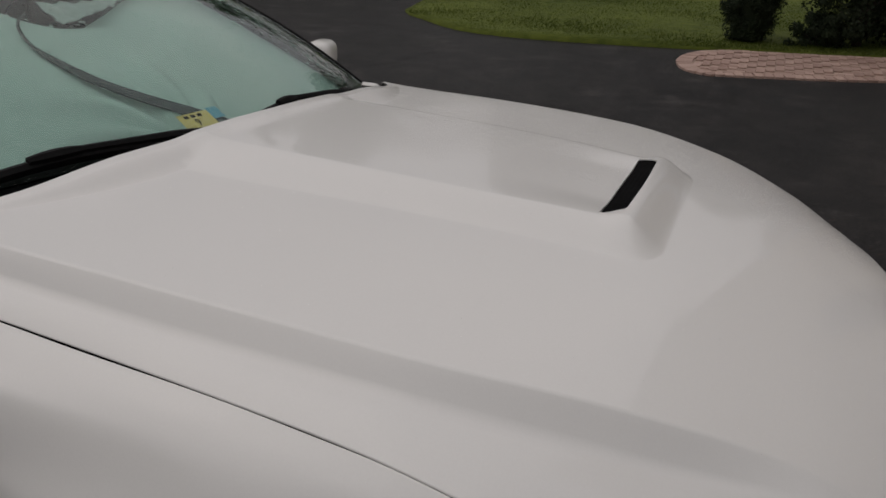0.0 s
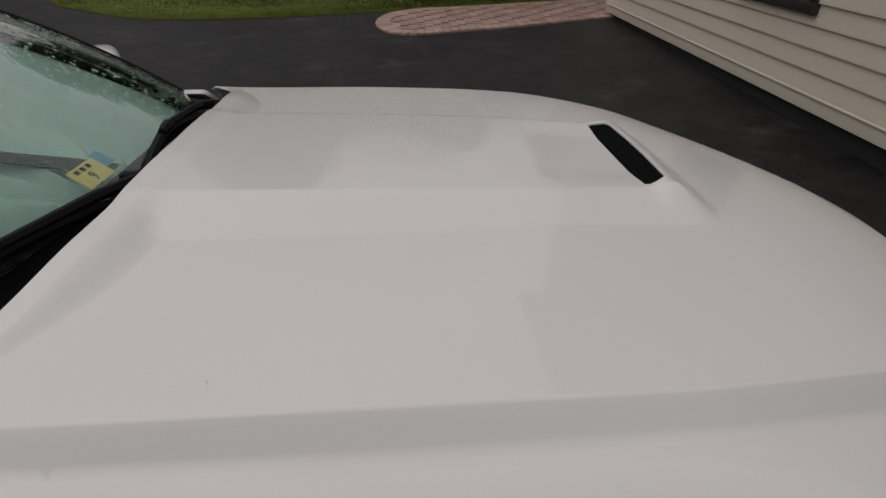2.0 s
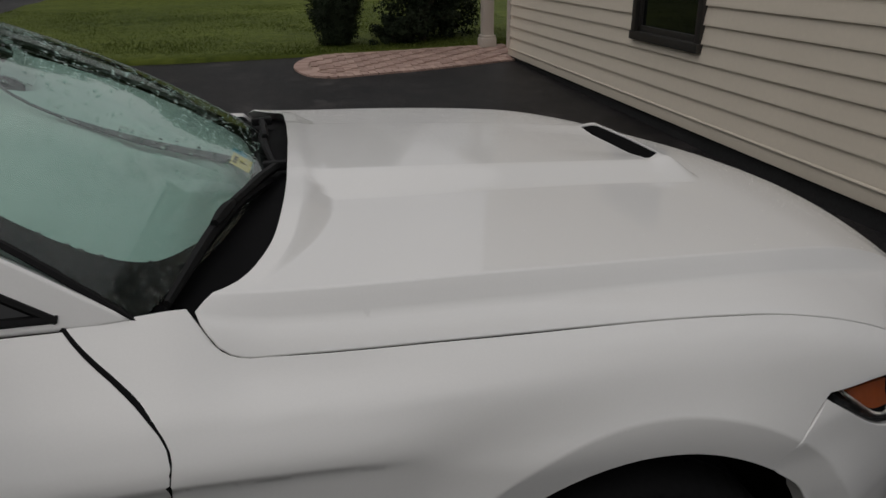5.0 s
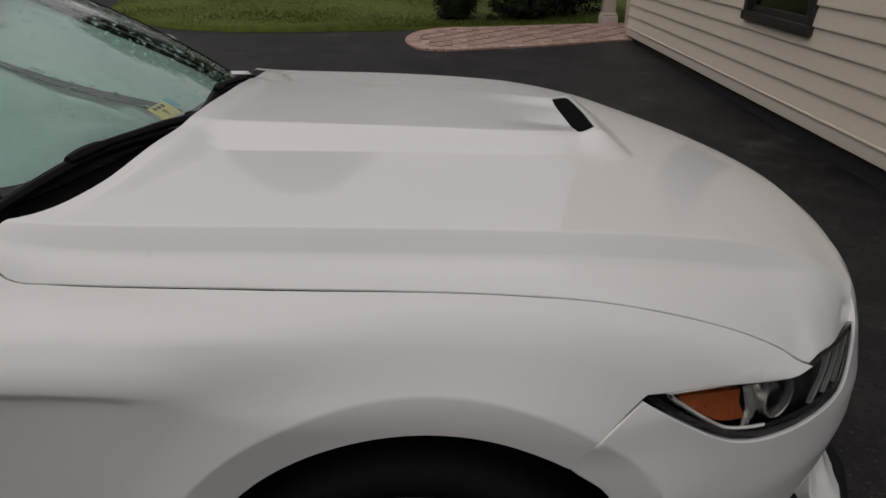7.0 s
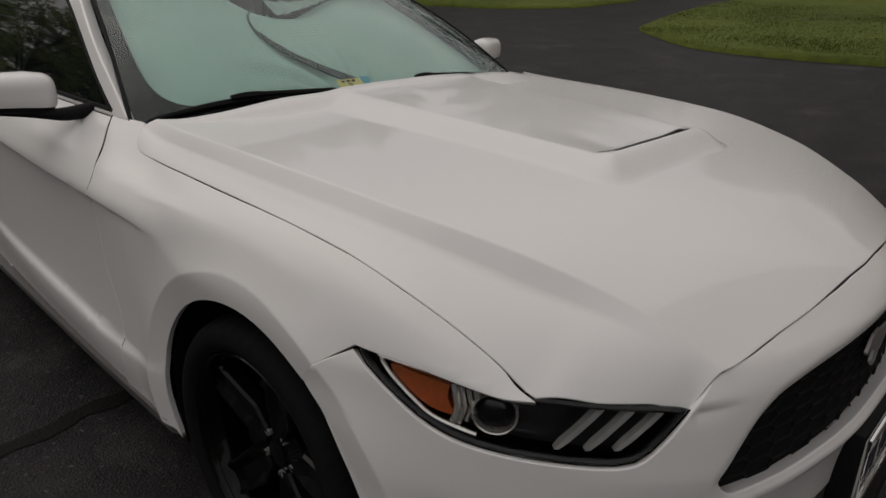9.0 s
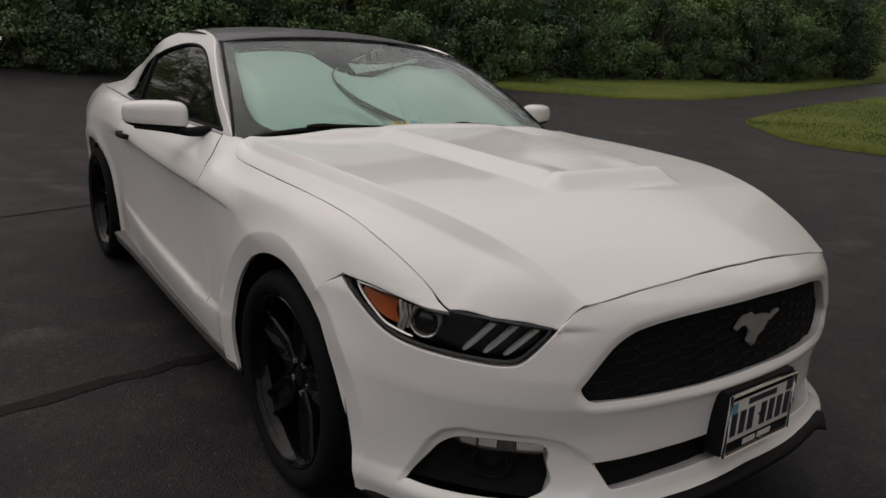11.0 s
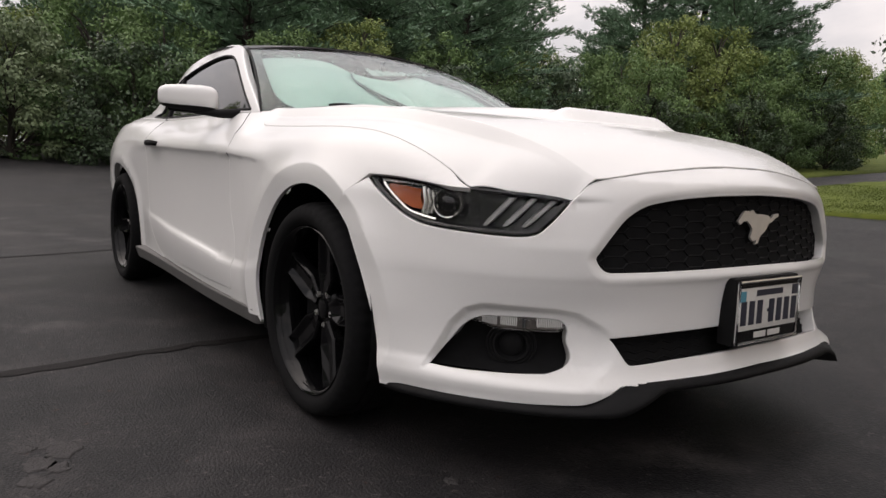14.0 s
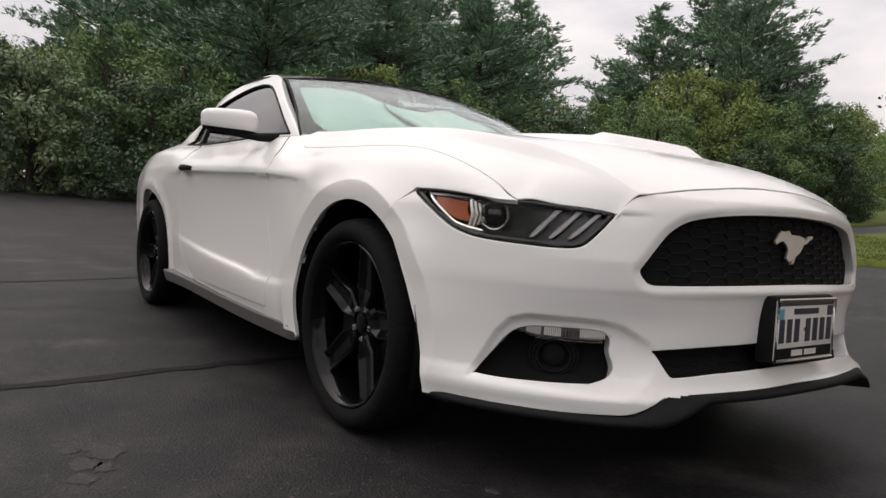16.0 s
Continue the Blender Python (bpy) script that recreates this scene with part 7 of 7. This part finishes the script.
def wiper(pivot_u, tip_u, v0, v1, sgn):
    pv = np.array(screen(pivot_u, 0.0, -0.02)) + np.array((0.02, 0, -0.004))
    a = np.linspace(0, 1, 22)
    span = [np.array(screen(pivot_u + sgn * 0.10 + (tip_u - pivot_u - sgn * 0.10) * t, v0 + (v1 - v0) * t + 0.045 * math.sin(math.pi * t), -0.016)) for t in a]
    lift = np.array((0.004, 0, 0.012))
    bm = bmesh.new()
    tube_in(bm, [pv, pv * 0.6 + span[9] * 0.4 + lift * 0.8, span[9] + lift], [0.011, 0.010, 0.008], 6)
    w = part("wiper", bm, BLACK_PLASTIC, car, "black windscreen wiper at rest")
    bm = bmesh.new()
    tube_in(bm, span, [0.0065 + 0.005 * math.sin(math.pi * t) for t in a], 6)
    part("wiper_beam", bm, BLACK_PLASTIC, w)
    bm = bmesh.new()
    tube_in(bm, [p + lift for p in span[9:14]], [0.007, 0.011, 0.012, 0.011, 0.008], 6)
    part("wiper_clip", bm, BLACK_PLASTIC, w)
    bm = bmesh.new()
    tube_in(bm, [p + np.array((-0.004, 0, -0.012)) for p in span], 0.003, 4)
    part("wiper_blade", bm, RUBBER, w)
    bm = bmesh.new()
    box(bm, (-0.03, -0.012, -0.01), (0.03, 0.012, 0.012), 0.005, Matrix.Translation(pv))
    part("pivot_cap", bm, BLACK_PLASTIC, w)


wiper(-0.16, -0.94, -0.022, -0.020, -1)
wiper(0.60, -0.10, -0.030, -0.020, -1)

# inner shell: keeps the gaps dark and the cabin closed
bx, by = np.meshgrid(np.linspace(-0.40, 0.80, 30), np.linspace(-0.95, 0.95, 21), indexing="ij")
by = by * np.minimum(seam_y(bx) - 0.02, 0.80)
bx = np.maximum(bx, rear_x(np.abs(by)) + 0.05)
v, f = grid_mesh(np.stack([bx, by, hood_z(bx, by) - 0.035], 2))
link("inner_structure", v, f, DARK, car)
rows = [[(x, s * (float(side_w(x, z)) - 0.06), z) for x in np.linspace(-0.42, -2.2, 12)] for s in (1,) for z in (0.25, 0.6, 0.97)]
for sg in (1, -1):
    v, f = grid_mesh(np.array(rows) * [1, sg, 1])
    link("inner_side", v, f, DARK, car)
bm = bmesh.new()
box(bm, (-3.7, -0.70, 0.20), (0.80, 0.70, 0.24))
box(bm, (-0.56, -0.70, 0.24), (-0.54, 0.70, 0.95))
part("floor_pan", bm, DARK, car)
# seats, seen dimly past the shade
for y in (-0.37, 0.37):
    bm = bmesh.new()
    box(bm, (-1.95, y - 0.25, 0.45), (-1.55, y + 0.25, 0.58), 0.05)
    box(bm, (-0.10, -0.24, 0.0), (0.10, 0.24, 0.62), 0.07, Matrix.Translation((-1.95, y, 0.52)) @ Matrix.Rotation(radians(-20), 4, "Y"))
    part("seat", bm, DARK, car)


# side skirts
def skirt(m):
    s = 1 if m else -1
    rows = []
    for dy, z in ((-0.030, 0.288), (0.026, 0.284), (0.029, 0.279), (0.012, 0.226), (0.006, 0.221), (-0.08, 0.219)):
        row = []
        for x in np.concatenate([np.linspace(-0.318, -0.42, 8), np.linspace(-0.46, -2.20, 28)]):
            k = math.sqrt(float(np.clip((-0.317 - x) / 0.05, 0, 1)))   # closed, rounded front end
            row.append((x, s * (0.872 + (dy + 0.03) * k), 0.245 + (z - 0.245) * k - 0.010 + 0.036 * float(sm(-x, 0.6, 2.1))))
        rows.append(row)
    v, f = grid_mesh(np.array(rows), flip=m)
    link("side_skirt", v, f, SKIRT_GREY, car, "grey plastic side skirt", smooth=False)


both(skirt)


# wheel housings
def liner(ax, m, r, lip):
    s = 1 if m else -1
    rows = []
    for y in (lip, 0.80, 0.62, 0.60):
        k = r + 0.0012 if y > 0.61 else 0.02
        rows.append([(ax + k * math.cos(a), s * y, (RARCH_Z if ax < -1 else ARCH_Z) + k * math.sin(a)) for a in np.radians(np.linspace(-20, 200, 40))])
    v, f = grid_mesh(np.array(rows), flip=not m)
    link("wheel_liner", v, f, DARK, car)


for m in (False, True):
    liner(ARCH_X, m, ARCH_R, 0.902)
    liner(RARCH_X, m, RARCH_R, 0.870)


# wheels: black five-spoke rims
def wheel_at(x, y, s, spin, z=0.338):
    """s: +1 when the outer face looks to +y."""
    w = new("wheel")
    w.parent = car
    w["label"] = "gloss black five-spoke wheel with low-profile tyre"
    m0 = Matrix.Translation((x, y, z)) @ Matrix.Rotation(0 if s > 0 else math.pi, 4, "Z") @ Matrix.Rotation(radians(spin), 4, "Y")
    bm = bmesh.new()
    prof = [(0.262, 0.100), (0.276, 0.118), (0.298, 0.124), (0.318, 0.118), (0.331, 0.102), (0.337, 0.080), (0.338, 0.052), (0.3315, 0.050), (0.3315, 0.044), (0.338, 0.042), (0.338, 0.014), (0.3315, 0.012), (0.3315, 0.004), (0.338, 0.002),
            (0.338, -0.04), (0.331, -0.10), (0.318, -0.118), (0.276, -0.118), (0.262, -0.095)]
    lathe_in(bm, prof, 216, Matrix.Identity(4))
    # cross grooves in the tread's shoulder
    for v in bm.verts:
        r = math.hypot(v.co.x, v.co.z)
        if abs(v.co.y) > 0.049 and r > 0.325 and round(math.atan2(v.co.z, v.co.x) / (2 * math.pi) * 216) % 4 == 0:
            v.co.x, v.co.z = v.co.x * (r - 0.0035) / r, v.co.z * (r - 0.0035) / r
    bm.transform(m0)
    part("tyre", bm, RUBBER, w, "black low-profile tyre")
    bm = bmesh.new()
    lathe_in(bm, [(0.262, -0.10), (0.245, -0.09), (0.240, 0.04), (0.248, 0.085), (0.262, 0.100), (0.267, 0.108), (0.263, 0.112), (0.256, 0.108), (0.250, 0.094)], 72, m0)
    rim = part("rim", bm, RIM_BLACK, w, "gloss black rim")
    bm = bmesh.new()
    lathe_in(bm, [(0.0005, 0.060), (0.020, 0.060), (0.032, 0.056), (0.034, 0.048), (0.060, 0.045), (0.074, 0.035), (0.078, 0.0)], 40, m0)
    hub = part("hub", bm, WHEEL_BLACK, w, "gloss black hub")
    for k in range(5):
        bm = bmesh.new()
        a = 2 * math.pi * (k + 0.5) / 5
        lathe_in(bm, [(0.0005, 0.056), (0.009, 0.055), (0.010, 0.045), (0.010, 0.03)], 8, m0 @ Matrix.Rotation(a, 4, "Y") @ Matrix.Translation((0.054, 0, 0)))
        part("wheel_nut", bm, SATIN, hub, "bright wheel nut")
    # five broad spokes: two raised ridges with a shallow valley between, kinked a third of the way out
    for k in range(5):
        bm = bmesh.new()
        rows = []
        for t, hw, fy, dip in ((0.0, 0.022, 0.056, 0.002), (0.12, 0.030, 0.058, 0.005), (0.30, 0.046, 0.060, 0.013), (0.33, 0.047, 0.061, 0.014), (0.62, 0.044, 0.069, 0.015), (0.90, 0.042, 0.077, 0.012), (1.0, 0.047, 0.078, 0.009)):
            r = 0.046 + 0.208 * t
            half = [(0.0, fy - dip), (hw * 0.34, fy - dip), (hw - 0.0075, fy), (hw - 0.004, fy), (hw + 0.001, fy - 0.007), (hw + 0.003, fy - 0.034)]
            rows.append([(-o, q, r) for o, q in half[:0:-1]] + [(o, q, r) for o, q in half])
        v, f = grid_mesh(np.array(rows))
        mm = m0 @ Matrix.Rotation(2 * math.pi * k / 5, 4, "Y")
        vs = [bm.verts.new(mm @ Vector(q)) for q in v]
        for q in f:
            bm.faces.new([vs[i] for i in q])
        part("spoke", bm, WHEEL_BLACK, rim, smooth=False)
    bm = bmesh.new()
    lathe_in(bm, [(0.06, -0.03), (0.175, -0.03), (0.178, -0.015), (0.175, 0.0), (0.06, 0.0)], 48, m0)
    part("brake_disc", bm, GREY_PLASTIC, w, "dull dark brake disc")
    bm = bmesh.new()
    box(bm, (0.10, -0.05, -0.09), (0.20, 0.02, 0.09), 0.02, Matrix.Translation((x, y, z)) @ Matrix.Rotation(0 if s > 0 else math.pi, 4, "Z"))
    part("brake_caliper", bm, BLACK_PLASTIC, w)


wheel_at(0.045, -0.795, -1, -12)
wheel_at(0.045, 0.795, 1, 0)
wheel_at(-2.71, -0.792, -1, 20, 0.380)
wheel_at(-2.71, 0.792, 1, 0, 0.380)

# ---- rain beads ----
def beads(name, place_fn, uv, radii, parent, label):
    """Low domes of water on a surface: two rings and a top each."""
    k = len(uv)
    P = np.stack(place_fn(uv[:, 0], uv[:, 1]), 1)
    e = 0.002
    A = np.stack(place_fn(uv[:, 0] + e, uv[:, 1]), 1) - P
    B = np.stack(place_fn(uv[:, 0], uv[:, 1] + e), 1) - P
    A /= np.linalg.norm(A, axis=1, keepdims=True)
    N = np.cross(A, B)
    N /= np.linalg.norm(N, axis=1, keepdims=True)
    N *= np.sign(N[:, 2:3])
    B = np.cross(N, A)
    V, R = [], radii[:, None]
    for rr, hh in ((1.0, -0.05), (0.80, 0.36)):
        for a in np.linspace(0, 2 * math.pi, 7, endpoint=False):
            V.append(P + A * R * rr * math.cos(a) + B * R * rr * math.sin(a) + N * R * hh)
    V.append(P + N * R * 0.55)
    V = np.stack(V, 1)
    tri = []
    for j in range(7):
        q = (j + 1) % 7
        tri += [(j, q, 7 + q), (j, 7 + q, 7 + j), (7 + j, 7 + q, 14)]
    F = (np.arange(k)[:, None, None] * 15 + np.array(tri)[None]).reshape(-1, 3)
    me = bpy.data.meshes.new(name)
    me.from_pydata(V.reshape(-1, 3).tolist(), [], F.tolist())
    me.polygons.foreach_set("use_smooth", [True] * len(me.polygons))
    me.materials.append(WATER)
    ob = new(name, me)
    ob.parent = parent
    ob["label"], ob["kind"] = label, "stuff"
    return ob


rng3 = np.random.default_rng(88)
cloud = [np.stack([rng3.uniform(-0.42, 0.85, 900), rng3.uniform(-0.74, 0.74, 900)], 1),
         np.stack([rng3.uniform(-0.45, 0.20, 2600), 0.62 + rng3.normal(0, 0.09, 2600)], 1),
         np.stack([rng3.uniform(0.20, 0.55, 1500), rng3.uniform(-0.05, 0.62, 1500)], 1),
         np.stack([rng3.uniform(0.55, 0.88, 1800), rng3.uniform(-0.45, 0.50, 1800)], 1),
         np.stack([rng3.uniform(-0.35, 0.30, 900), -0.02 + rng3.normal(0, 0.16, 900)], 1)]
xy = np.concatenate(cloud)
keep = inside(xy, shrink(resample(hood_outline if area2(hood_outline) > 0 else hood_outline[::-1], 0.03), 0.03)) & ~inside(xy, resample(VENT, 0.02)) & (np.abs(xy[:, 1]) < crest_y(xy[:, 0]) + 0.01)
xy = xy[keep]
beads("rain", S_hood, xy, 0.0006 + 0.0010 * rng3.random(len(xy)) ** 2, hood, "fine rain beads on the hood")
uv = np.concatenate([np.stack([rng3.uniform(-0.97, 0.97, 1700), rng3.random(1700) ** 1.2], 1), np.stack([rng3.uniform(-0.98, -0.35, 900), 0.35 * rng3.random(900) ** 1.3], 1), np.stack([rng3.uniform(0.72, 0.97, 700), rng3.random(700)], 1), np.stack([rng3.uniform(-0.98, 0.6, 700), 0.75 + 0.24 * rng3.random(700)], 1)])
beads("rain", lambda u, v: screen(u, v, -0.0015), uv, 0.0014 + 0.0036 * rng3.random(len(uv)) ** 2.2, windscreen, "rain drops on the windscreen")
